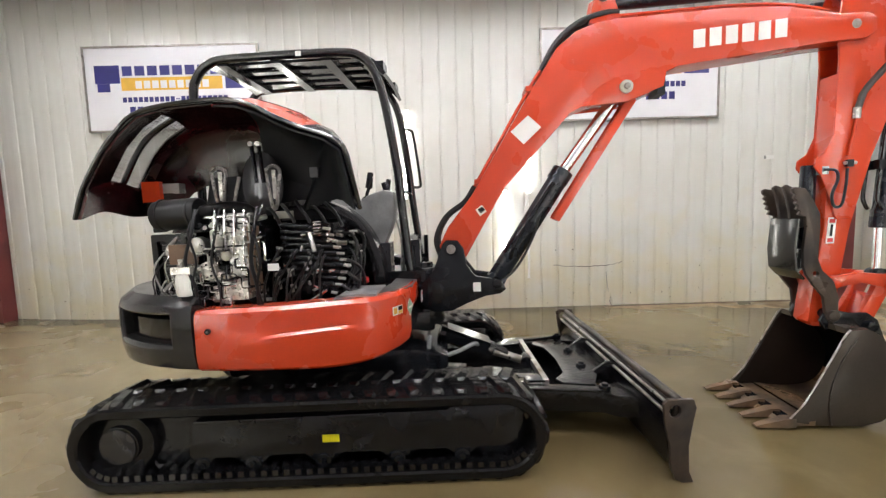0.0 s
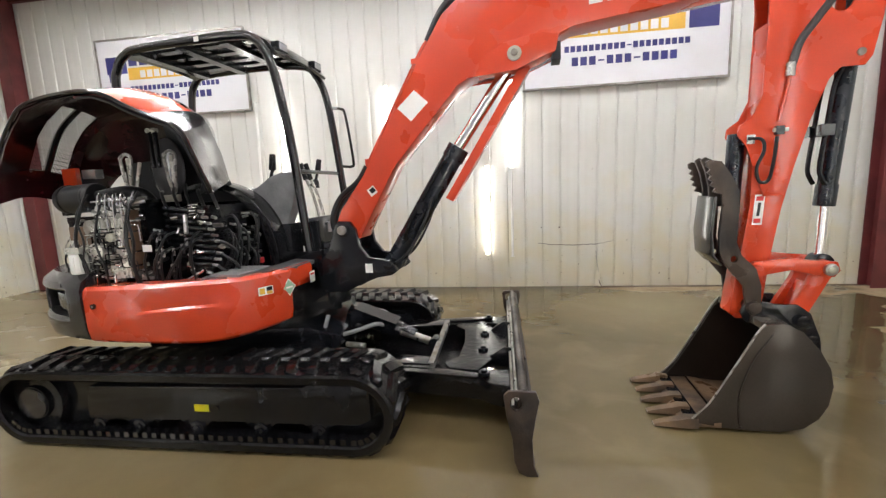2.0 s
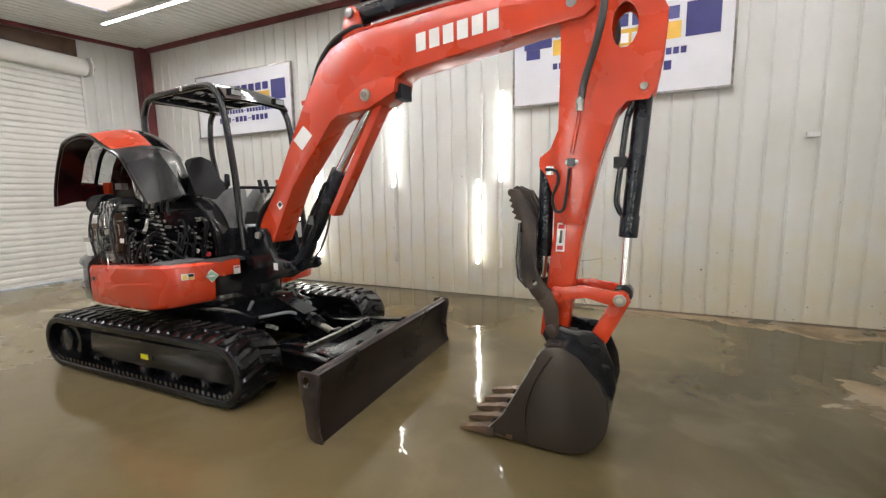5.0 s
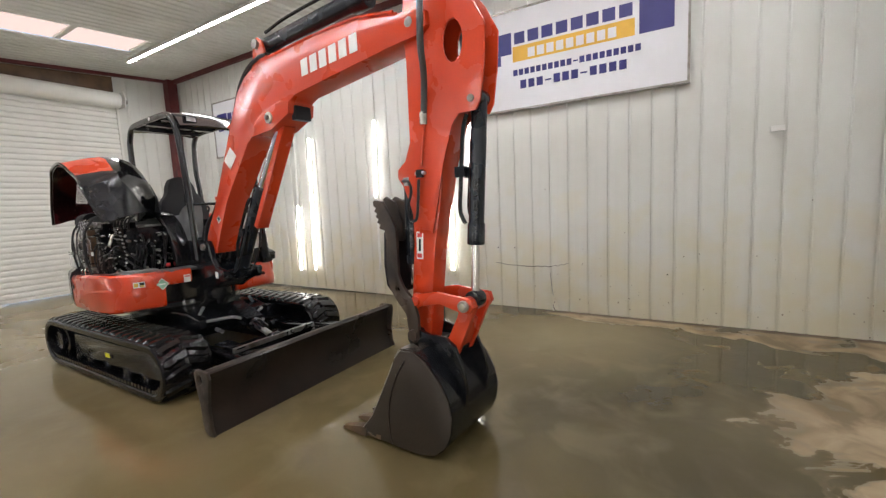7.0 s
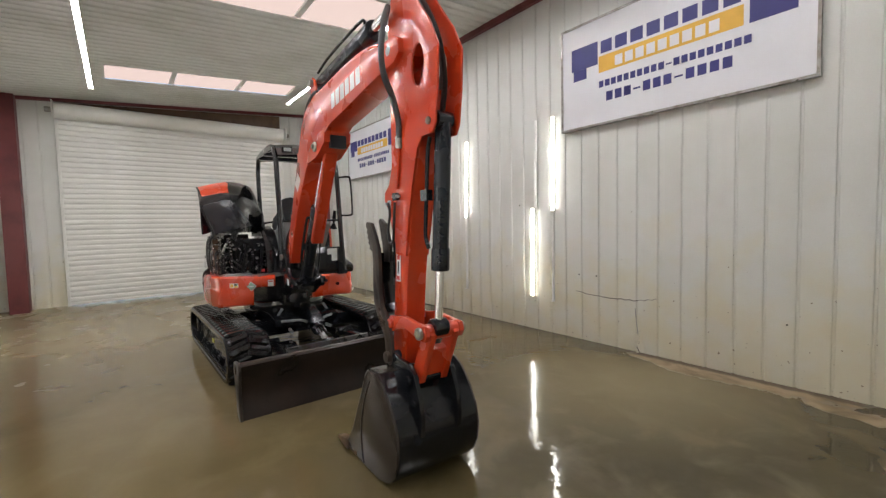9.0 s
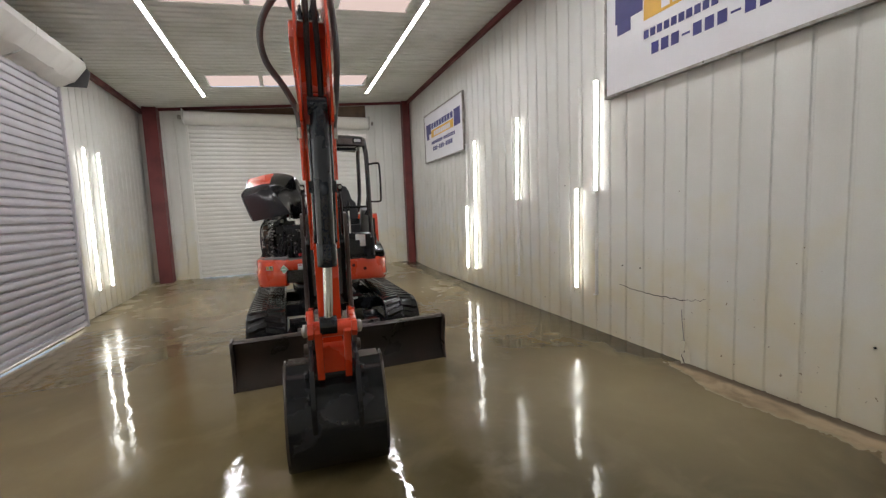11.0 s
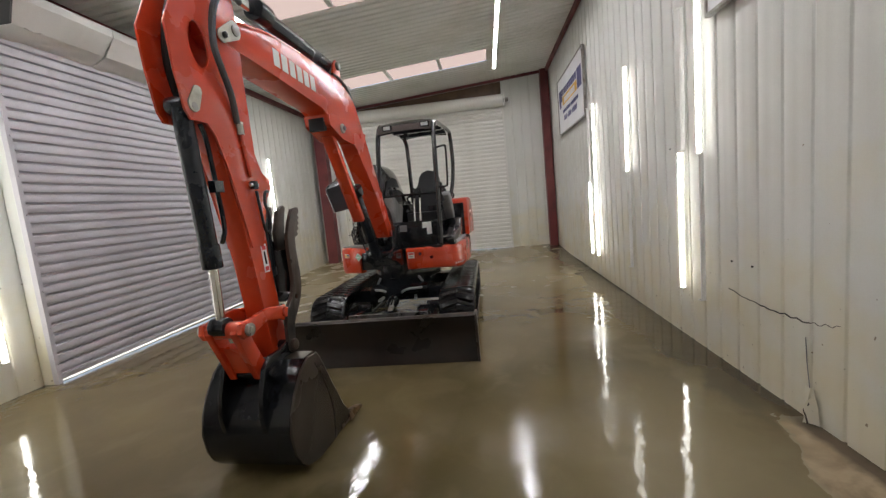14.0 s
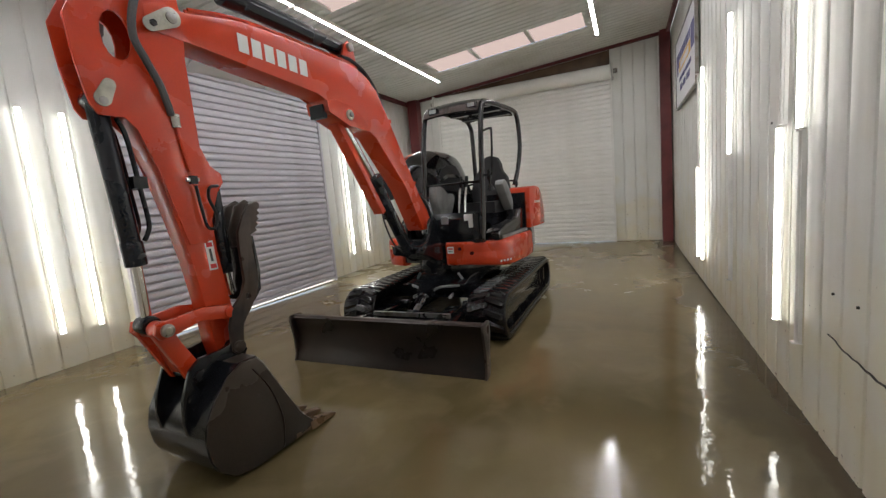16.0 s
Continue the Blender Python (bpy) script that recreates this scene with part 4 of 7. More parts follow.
def shell(outline, levels, inner, window=None, depth=0.13):
    """A wall along a plan outline; levels: (z, inset) or functions of u giving them; inner: thickness inwards; window: cells left open as a pocket."""
    k = len(outline)
    nrm = []
    for i in range(k):
        a, b = Vector(outline[max(i - 1, 0)]), Vector(outline[min(i + 1, k - 1)])
        d = (b - a).normalized()
        nrm.append(Vector((d.y, -d.x)))
    mid = Vector((-1.1, 0.0))
    for i in range(k):
        if nrm[i].dot(Vector(outline[i]) - mid) > 0:
            nrm[i] = -nrm[i]
    bm = bmesh.new()
    g = []
    for z, ins in levels:
        row = []
        for (u, v), nn in zip(outline, nrm):
            zz = z(u) if callable(z) else z
            q = Vector((u, v)) + nn * (ins(u) if callable(ins) else ins)
            row.append(bm.verts.new((q.x, q.y, zz)))
        g.append(row)
    back = []
    for j in (0, len(levels) - 1):
        back.append([bm.verts.new((vt.co.x + nn.x * inner, vt.co.y + nn.y * inner, vt.co.z)) for vt, nn in zip(g[j], nrm)])
    for j in range(len(levels) - 1):
        for i in range(k - 1):
            if window and window[0] <= i < window[1] and window[2] <= j < window[3]:
                continue
            bm.faces.new([g[j][i], g[j][i + 1], g[j + 1][i + 1], g[j + 1][i]])
    if window:
        i0, i1, j0, j1 = window
        loop = [(i, j0) for i in range(i0, i1)] + [(i1, j) for j in range(j0, j1)] + [(i, j1) for i in range(i1, i0, -1)] + [(i0, j) for j in range(j1, j0, -1)]
        outer = [g[j][i] for i, j in loop]
        deep = [bm.verts.new((v.co.x + nrm[i].x * depth, v.co.y + nrm[i].y * depth, v.co.z + (0.02 if j == j0 else -0.015))) for v, (i, j) in zip(outer, loop)]
        for a in range(len(loop)):
            b = (a + 1) % len(loop)
            bm.faces.new([outer[a], outer[b], deep[b], deep[a]]).material_index = 1
        bm.faces.new(deep).material_index = 1
        rim = [e for e in bm.edges if len({f.material_index for f in e.link_faces}) == 2]
        bmesh.ops.bevel(bm, geom=rim, offset=0.024, segments=3, affect="EDGES", profile=0.5, clamp_overlap=True)
    for i in range(k - 1):
        bm.faces.new([g[0][i], g[0][i + 1], back[0][i + 1], back[0][i]])
        bm.faces.new([g[-1][i], g[-1][i + 1], back[1][i + 1], back[1][i]])
        bm.faces.new([back[0][i], back[0][i + 1], back[1][i + 1], back[1][i]])
    for i in (0, k - 1):
        bm.faces.new([g[j][i] for j in range(len(levels))] + [back[1][i], back[0][i]])
    bm.transform(H)
    return bm


def foot(u):
    """The lower edge rises towards the front."""
    t = max(0.0, min(1.0, (u + 0.70) / 0.50))
    return 0.628 + 0.055 * t * t


NOSE = -0.245      # the right panel is only a band ahead of this


def foot_r(u):
    """The right panel is cut away below its front end."""
    t = max(0.0, min(1.0, (u + 0.70) / 0.40))
    return 0.628 + 0.035 * t * t + (0.19 if u > NOSE else 0.0)


def top_r(u):
    """The right panel's upper edge steps up ahead of the engine bay."""
    return 0.962 + 0.03 * max(0.0, min(1.0, (u + 1.35) / 0.8))


def lev(f0, f1):
    """Levels of a rounded panel between two edges."""
    return [(lambda u, t=t: f0(u) + t * (f1(u) - f0(u)), ins) for t, ins in ((0.0, 0.032), (0.05, 0.012), (0.2, 0.002), (0.42, 0.0), (0.52, 0.006), (0.62, 0.004), (0.8, 0.0), (0.93, 0.008), (1.0, 0.028))]


def dense(pts, n=3):
    return [(p.x, p.y) for p in smooth([(u, v, 0) for u, v in pts], n)]


def stepped(pts, at):
    """The outline with two close points added where it passes a step."""
    out = []
    for a, b in zip(pts, pts[1:]):
        out.append(a)
        if (a[0] - at) * (b[0] - at) < 0:
            f = (at - a[0]) / (b[0] - a[0])
            out += [(a[0] + (b[0] - a[0]) * g, a[1] + (b[1] - a[1]) * g) for g in (f - 0.06, f + 0.06)]
    return out + [pts[-1]]


def swage(u):
    """How far the pressed line in the right panel has come up: none at the tail, full along the middle, none at the nose."""
    return max(0.0, min(1.0, (u + 1.15) / 0.25)) * max(0.0, min(1.0, (-0.40 - u) / 0.12))


def rise(u):
    return 0.54 + 0.07 * math.sin((u + 0.95) * 4.2)


LEVELS_R = [(lambda u: foot_r(u), 0.034), (lambda u: foot_r(u) + 0.05 * (top_r(u) - foot_r(u)), 0.013), (lambda u: foot_r(u) + 0.2 * (top_r(u) - foot_r(u)), 0.002),
            (lambda u: foot_r(u) + (rise(u) - 0.10) * (top_r(u) - foot_r(u)), 0.0), (lambda u: foot_r(u) + (rise(u) - 0.02) * (top_r(u) - foot_r(u)), lambda u: 0.001 - 0.003 * swage(u)),
            (lambda u: foot_r(u) + (rise(u) + 0.02) * (top_r(u) - foot_r(u)), lambda u: 0.001 + 0.011 * swage(u)), (lambda u: foot_r(u) + 0.82 * (top_r(u) - foot_r(u)), lambda u: 0.002 + 0.005 * swage(u)),
            (lambda u: foot_r(u) + 0.94 * (top_r(u) - foot_r(u)), 0.009), (lambda u: top_r(u), 0.028)]
panel_r = part("side_panel", shell(stepped(dense(RIGHT), NOSE), LEVELS_R, 0.10), M_ORANGE, dig, "glossy orange side panel")
panel_l = part("side_panel", shell(dense(LEFT), lev(foot, lambda u: 0.945), 0.10), M_ORANGE, dig, "glossy orange side panel")
tail_levels = [(0.632, 0.04), (0.65, 0.012), (0.71, 0.0), (0.775, -0.004), (0.86, -0.006), (0.94, -0.004), (0.99, 0.012), (1.035, 0.07)]
weight = part("counterweight", shell(dense(TAIL, 2), tail_levels, 0.12, window=(2, 9, 3, 5), depth=0.2), M_CHAR, dig, "charcoal counterweight with a deep vent recess")
weight.data.materials.append(M_HOLLOW)
# deck plate closing the house
deck_outline = dense(RIGHT) + dense(TAIL, 2) + dense(LEFT)
bm = bmesh.new()
vs = [bm.verts.new((u * 0.96 - 0.04, v * 0.93, 0.90)) for u, v in deck_outline]
bm.faces.new(vs)
got = bmesh.ops.extrude_face_region(bm, geom=bm.faces[:])
bmesh.ops.translate(bm, vec=(0, 0, -0.2), verts=[q for q in got["geom"] if isinstance(q, bmesh.types.BMVert)])
bm.transform(H)
part("house_deck", bm, M_BLACK, dig)


# ---- boom, arm and bucket (all in the upper works' frame) ----
FOOT, ELBOW, ARM_TOP = (0.0, 1.19), (2.535, 2.497), (2.62, 2.93)
B_LOW = [(0.10, 1.125), (0.17, 1.25), (0.37, 1.585), (0.72, 1.955), (0.80, 2.045), (0.88, 2.085), (0.98, 2.10), (1.16, 2.105), (1.30, 2.15), (1.385, 2.19), (1.405, 2.275), (1.48, 2.305), (2.36, 2.395), (2.60, 2.41)]
B_TOP = [(2.66, 2.45), (2.655, 2.53), (2.60, 2.565), (2.43, 2.565), (2.12, 2.627), (1.75, 2.638), (1.10, 2.617), (0.97, 2.60), (0.84, 2.555), (0.72, 2.46), (0.55, 2.20), (0.147, 1.54), (-0.02, 1.33), (-0.085, 1.20), (-0.04, 1.12)]
HB = H @ Matrix.Translation((0, -0.014, 0)) @ Matrix.Diagonal((1, 0.88, 1, 1))      # the boom is slimmer than its foot bracket
boom = part("boom", plate(B_LOW + B_TOP, -0.115, 0.115, 0.012, m=HB), M_ORANGE, dig, "glossy orange welded boom")
for s in (-1, 1):
    y0, y1 = (s * 0.118, s * 0.122)
    part("cheek_plate", plate([(0.86, 2.08), (1.16, 2.10), (1.385, 2.185), (1.40, 2.27), (1.3, 2.29), (1.1, 2.26), (0.98, 2.20)], min(y0, y1) - 0.006, max(y0, y1) + 0.006, 0.004, m=HB), M_ORANGE, boom)
    bm = rod((1.15, s * 0.12, 2.19), (1.15, s * 0.145, 2.19), 0.042, seg=20, bevel=0.006, m=HB)
    part("boom_pin", bm, M_ZINC, boom)
    part("pin_nut", rod((1.15, s * 0.145, 2.19), (1.15, s * 0.165, 2.19), 0.02, seg=8, bevel=0.003, m=HB), M_STEEL, boom)
    part("foot_pin", rod((0.0, s * 0.155, 1.19), (0.0, s * 0.185, 1.19), 0.045, seg=20, bevel=0.006, m=HB), M_SATIN, boom)
    # brand lettering as plain white blocks
    for i in range(6):
        u = 1.565 + i * 0.098
        z = 2.405 + i * 0.0065
        part("letter_block", plate([(u, z), (u + 0.072, z + 0.005), (u + 0.072, z + 0.115), (u, z + 0.11)], min(s * 0.1165, s * 0.1185), max(s * 0.1165, s * 0.1185), 0, m=HB), M_WHITE, boom, "white brand mark as plain block")
part("reflector", plate([(0.50, 1.86), (0.615, 1.965), (0.53, 2.045), (0.415, 1.945)], -0.118, -0.1155, 0, m=HB), M_WHITE, boom, "white sticker")
part("warning_sticker", plate([(0.20, 1.40), (0.245, 1.43), (0.215, 1.475), (0.17, 1.445)], -0.118, -0.1155, 0, m=HB), M_WHITE, boom)
part("warning_mark", plate([(0.205, 1.42), (0.235, 1.44), (0.215, 1.465), (0.185, 1.445)], -0.1195, -0.118, 0, m=HB), M_SATIN, boom)
# hoses and pipes along the boom's back
for k, v in enumerate((-0.085, -0.045, 0.045, 0.085)):
    part("boom_pipe", tube([(0.17, v, 1.60), (0.55, v, 2.23), (0.62, v, 2.33)], 0.011, 8, m=HB), M_ORANGE, boom)
    part("boom_hose", tube([(0.62, v, 2.33), (0.72, v, 2.50), (0.86, v, 2.615), (1.02, v, 2.665), (1.12, v * 0.9, 2.67)], 0.017, 8, m=HB), M_HOSE, boom)
    part("foot_hose", tube([(0.17, v, 1.60), (0.10, v * 1.1, 1.50), (-0.03, v * 1.2, 1.40), (-0.10, v * 1.2, 1.25), (-0.07, v * 1.2, 1.10), (-0.14, v, 1.02)], 0.019, 8, m=HB), M_HOSE, boom)
    part("boom_pipe", tube([(1.12, v * 0.9, 2.645), (1.75, v * 0.9, 2.662), (2.12, v * 0.9, 2.65), (2.40, v * 0.9, 2.60)], 0.010, 8, m=HB), M_ORANGE, boom)
for u, z in ((0.20, 1.635), (0.55, 2.22)):
    part("pipe_clamp", box(u - 0.03, u + 0.03, -0.11, 0.11, z - 0.02, z + 0.012, 0.004, m=HB), M_ORANGE, boom)
for s in (-1, 1):
    part("cylinder_lug", plate([(0.93, 2.60), (1.14, 2.61), (1.08, 2.78), (1.03, 2.82), (0.97, 2.79)], s * 0.075 - 0.011, s * 0.075 + 0.011, 0.004, m=HB), M_ORANGE, boom)
    part("lug_pin", rod((1.02, s * 0.085, 2.765), (1.02, s * 0.115, 2.765), 0.035, seg=16, bevel=0.005, m=HB), M_STEEL, boom)
bm = rod((1.02, 0, 2.765), (2.12, 0, 2.80), 0.062, seg=28, bevel=0.012, m=HB)
rod((2.0, 0, 2.797), (2.14, 0, 2.801), 0.072, seg=28, bevel=0.01, m=H, into=bm)
cyl = part("arm_cylinder", bm, M_CYLINDER, dig, "black arm cylinder")
part("cylinder_rod", rod((2.12, 0, 2.80), (2.50, 0, 2.81), 0.034, seg=18, m=HB), M_CHROME, cyl)
part("rod_eye", rod((2.52, -0.04, 2.81), (2.52, 0.04, 2.81), 0.06, seg=20, bevel=0.006, m=HB), M_SATIN, cyl)
part("feed_pipe", tube([(1.10, -0.05, 2.84), (1.4, -0.05, 2.875), (2.02, -0.05, 2.885), (2.06, -0.02, 2.86)], 0.012, 8, m=HB), M_SATIN, cyl)

part("clevis_block", box(1.365, 1.415, -0.075, 0.075, 2.145, 2.245, 0.022, m=HB), M_FOAM, boom)

# boom cylinder under the boom
bm = rod((0.30, 0, 0.95), (0.775, 0, 1.685), 0.066, seg=28, bevel=0.01, m=HB)
rod((0.73, 0, 1.615), (0.78, 0, 1.692), 0.073, seg=28, bevel=0.008, m=H, into=bm)
rod((0.30, -0.06, 0.95), (0.30, 0.06, 0.95), 0.065, seg=20, bevel=0.008, m=H, into=bm)
cyl = part("boom_cylinder", bm, M_CYLINDER, dig, "black boom cylinder")
part("cylinder_rod", rod((0.775, 0, 1.685), (1.13, 0, 2.17), 0.039, seg=18, m=HB), M_CHROME, cyl)
part("rod_guard", plate([(0.715, 1.355), (0.735, 1.345), (1.24, 2.12), (1.22, 2.135)], -0.05, 0.05, 0.004, m=HB), M_ORANGE, cyl, "orange rod guard")
for s in (-1, 1):
    part("guard_side", plate([(0.69, 1.37), (0.735, 1.345), (1.24, 2.12), (1.19, 2.15)], s * 0.056 - 0.004, s * 0.056 + 0.004, 0.002, m=HB), M_ORANGE, cyl)
part("feed_pipe", tube([(0.40, -0.07, 1.10), (0.44, -0.085, 1.22), (0.66, -0.085, 1.56), (0.70, -0.06, 1.60)], 0.014, 8, m=HB), M_SATIN, cyl)
part("pipe_block", box(0.50, 0.56, -0.10, -0.06, 1.28, 1.35, 0.006, m=HB), M_SATIN, cyl)
for v in (-0.07, 0.07):
    part("cylinder_hose", tube([(0.60, v, 1.38), (0.555, v * 1.2, 1.25), (0.47, v * 1.3, 1.09), (0.38, v * 1.3, 0.985), (0.24, v * 1.4, 0.92), (0.06, v * 1.5, 0.92)], 0.009, 8, m=HB), M_HOSE, cyl)

# swing bracket
B = [(-0.06, 1.22), (-0.03, 1.25), (0.045, 1.245), (0.085, 1.19), (0.10, 1.08), (0.16, 1.0), (0.26, 0.985), (0.33, 0.97), (0.36, 0.91), (0.32, 0.88), (0.22, 0.865), (0.10, 0.82), (0.0, 0.77), (-0.12, 0.76), (-0.20, 0.80), (-0.22, 0.95), (-0.12, 1.05)]
bm = bmesh.new()
for s in (-1, 1):
    plate(B, s * 0.145 - 0.022, s * 0.145 + 0.022, 0.008, m=H, into=bm)
box(-0.2, 0.08, -0.125, 0.125, 0.80, 1.02, 0.02, m=H, into=bm)
box(0.0, 0.13, -0.125, 0.125, 0.83, 0.88, 0.02, m=H, into=bm)
bracket = part("swing_bracket", bm, M_SATIN, dig, "black cast swing bracket")
bm = rod((-0.20, 0, 0.66), (-0.20, 0, 0.78), 0.13, seg=28, bevel=0.015, m=H)
rod((-0.20, 0, 0.96), (-0.20, 0, 1.06), 0.12, seg=28, bevel=0.015, m=H, into=bm)
rod((-0.20, 0, 0.60), (-0.20, 0, 1.09), 0.06, seg=20, bevel=0.01, m=H, into=bm)
part("swing_post", bm, M_SATIN, dig)
part("post_mount", box(-0.48, -0.16, -0.15, 0.15, 0.64, 0.76, 0.02, m=H), M_BLACK, dig)
part("post_mount", box(-0.48, -0.18, -0.15, 0.15, 0.97, 1.05, 0.02, m=H), M_BLACK, dig)
part("bracket_pin", rod((0.30, -0.185, 0.95), (0.30, 0.185, 0.95), 0.03, seg=16, bevel=0.004, m=H), M_SATIN, bracket)
part("bracket_sticker", box(0.14, 0.19, -0.1695, -0.168, 0.90, 0.96, 0, m=H), M_WHITE, bracket)
part("grease_cap", rod((0.0, -0.20, 1.19), (0.0, -0.17, 1.19), 0.03, seg=16, bevel=0.004, m=H), M_STEEL, bracket)

# arm
def keeper(a, r, b, q, n=9):
    """Outline of an oval plate round two centres."""
    d = math.atan2(b[1] - a[1], b[0] - a[0])
    return [(a[0] + r * math.cos(d + t), a[1] + r * math.sin(d + t)) for t in [math.pi / 2 + math.pi * k / (n - 1) for k in range(n)]] + \
           [(b[0] + q * math.cos(d + t), b[1] + q * math.sin(d + t)) for t in [-math.pi / 2 + math.pi * k / (n - 1) for k in range(n)]]


HA = H @ Matrix.Translation((0, 0.008, 0))      # bucket and links sit a little off the boom's middle
HN = H @ Matrix.Translation((0, 0.002, 0)) @ Matrix.Diagonal((1, 0.88, 1, 1))      # the arm is narrower than the links
arm_low = [(2.365, 0.62), (2.375, 0.72), (2.405, 0.95), (2.44, 1.25), (2.445, 1.66), (2.465, 1.84), (2.475, 2.22), (2.72, 2.14), (2.80, 2.0), (2.77, 1.90), (2.70, 1.70), (2.60, 1.22), (2.565, 0.97), (2.54, 0.72), (2.52, 0.62), (2.46, 0.585), (2.40, 0.585)]
arm = part("arm", plate(arm_low, -0.075, 0.075, 0.012, m=HN), M_ORANGE, dig, "orange dipper arm")
for s in (-1, 1):
    v0, v1 = (-0.092, -0.0765) if s < 0 else (0.0765, 0.092)
    part("fork_plate", plate([(2.40, 1.58), (2.355, 1.64), (2.36, 1.69), (2.42, 1.735), (2.465, 1.84), (2.475, 2.3), (2.46, 2.5), (2.48, 2.68), (2.55, 2.88), (2.62, 2.93), (2.68, 2.90), (2.78, 2.72), (2.93, 2.52), (3.0, 2.38), (2.985, 2.18), (2.955, 2.0), (2.925, 1.955),
                              (2.82, 1.955), (2.77, 1.90), (2.70, 1.70), (2.60, 1.30), (2.50, 1.30)], v0, v1, 0.004, holes=[(2.80, 2.34, 0.065, 1.75)], m=HN), M_ORANGE, arm)
    part("elbow_pin", rod((2.535, s * 0.092, 2.497), (2.535, s * 0.135, 2.497), 0.030, seg=20, bevel=0.006, m=HN), M_STEEL, arm)
    if s > 0:
        part("pin_plate", plate(keeper((2.535, 2.50), 0.050, (2.645, 2.435), 0.036), min(s * 0.118, s * 0.127), max(s * 0.118, s * 0.127), 0.002, m=HN), M_ZINC, arm, "pale oval pin keeper plate")
        part("keeper_bolt", rod((2.635, s * 0.126, 2.44), (2.635, s * 0.142, 2.44), 0.018, seg=6, bevel=0.002, m=HN), M_SATIN, arm)
        part("pin_plate", plate(keeper((2.90, 2.03), 0.036, (2.865, 2.10), 0.028), min(s * 0.093, s * 0.102), max(s * 0.093, s * 0.102), 0.002, m=HN), M_ZINC, arm)
    part("top_pin", rod((2.90, s * 0.09, 2.02), (2.90, s * 0.105, 2.02), 0.020, seg=16, bevel=0.004, m=HN), M_STEEL, arm)
for v in (-0.03, 0.03):
    part("inner_hose", tube([(2.86, v, 2.05), (2.90, v, 2.25), (2.86, v * 0.8, 2.48), (2.74, v * 0.8, 2.70), (2.62, v, 2.80)], 0.017, 8, m=HN), M_HOSE, arm)
part("arm_boss", rod((2.535, -0.076, 2.497), (2.535, 0.076, 2.497), 0.09, seg=28, bevel=0.006, m=HN), M_ORANGE, arm)
part("arm_top_pin", rod((2.60, -0.11, 2.83), (2.60, 0.11, 2.83), 0.03, seg=16, m=HN), M_STEEL, arm)
for s in (-1, 1):
    w = s * 0.104
    part("arm_hose", tube([(2.42, 0.10, 2.70), (2.58, 0.13, 2.70), (2.70, 0.135, 2.55), (2.745, 0.14, 2.36), (2.70, 0.135, 2.24), (2.645, 0.125, 2.13), (2.60, w, 1.99)] if s > 0 else
                          [(2.42, -0.10, 2.70), (2.58, -0.15, 2.72), (2.69, -0.24, 2.57), (2.72, -0.285, 2.43), (2.70, -0.265, 2.30), (2.655, -0.18, 2.19), (2.61, -0.12, 2.09), (2.59, w, 1.99)], 0.019, 10, m=HN), M_WRAP, arm, "grey wrapped hydraulic hose")
    part("hose_joint", rod((2.585, w, 2.0), (2.583, w, 1.93), 0.022, seg=12, bevel=0.004, m=HN), M_ALLOY, arm)
    part("arm_pipe", tube([(2.583, w, 1.93), (2.572, w, 1.85), (2.545, w, 1.70)], 0.010, 8, m=HN), M_ORANGE, arm)
    part("valve", box(2.525, 2.565, min(w, w + s * 0.026), max(w, w + s * 0.026), 1.63, 1.675, 0.006, m=HN), M_SATIN, arm, "dark hose valve")
    part("valve_cap", rod((2.515, w + s * 0.015, 1.655), (2.585, w + s * 0.015, 1.655), 0.011, seg=10, m=HN), M_ALLOY, arm)
    part("thumb_hose", tube([(2.535, w + s * 0.015, 1.62), (2.525, w + s * 0.02, 1.50), (2.505, w + s * 0.02, 1.39), (2.46, w + s * 0.02, 1.385), (2.445, w + s * 0.02, 1.46), (2.475, w + s * 0.02, 1.55), (2.46, w + s * 0.02, 1.61), (2.40, w, 1.62)], 0.009, 8, m=HN), M_HOSE, arm)
    part("data_sticker", plate([(2.455, 1.14), (2.505, 1.14), (2.515, 1.31), (2.465, 1.31)], min(s * 0.0755, s * 0.0775), max(s * 0.0755, s * 0.0775), 0, m=HN), M_WHITE, arm, "white and red danger sticker")
    part("sticker_bar", plate([(2.462, 1.15), (2.497, 1.15), (2.498, 1.175), (2.463, 1.175)], min(s * 0.0775, s * 0.079), max(s * 0.0775, s * 0.079), 0, m=HN), M_REDTXT, arm)
    part("sticker_bar", plate([(2.47, 1.275), (2.506, 1.275), (2.508, 1.30), (2.472, 1.30)], min(s * 0.0775, s * 0.079), max(s * 0.0775, s * 0.079), 0, m=HN), M_REDTXT, arm)
    part("sticker_bar", plate([(2.475, 1.19), (2.49, 1.19), (2.496, 1.265), (2.481, 1.265)], min(s * 0.0775, s * 0.079), max(s * 0.0775, s * 0.079), 0, m=HN), M_SATIN, arm)

HC = H @ Matrix.Translation((0.012, -0.012, 0.012))
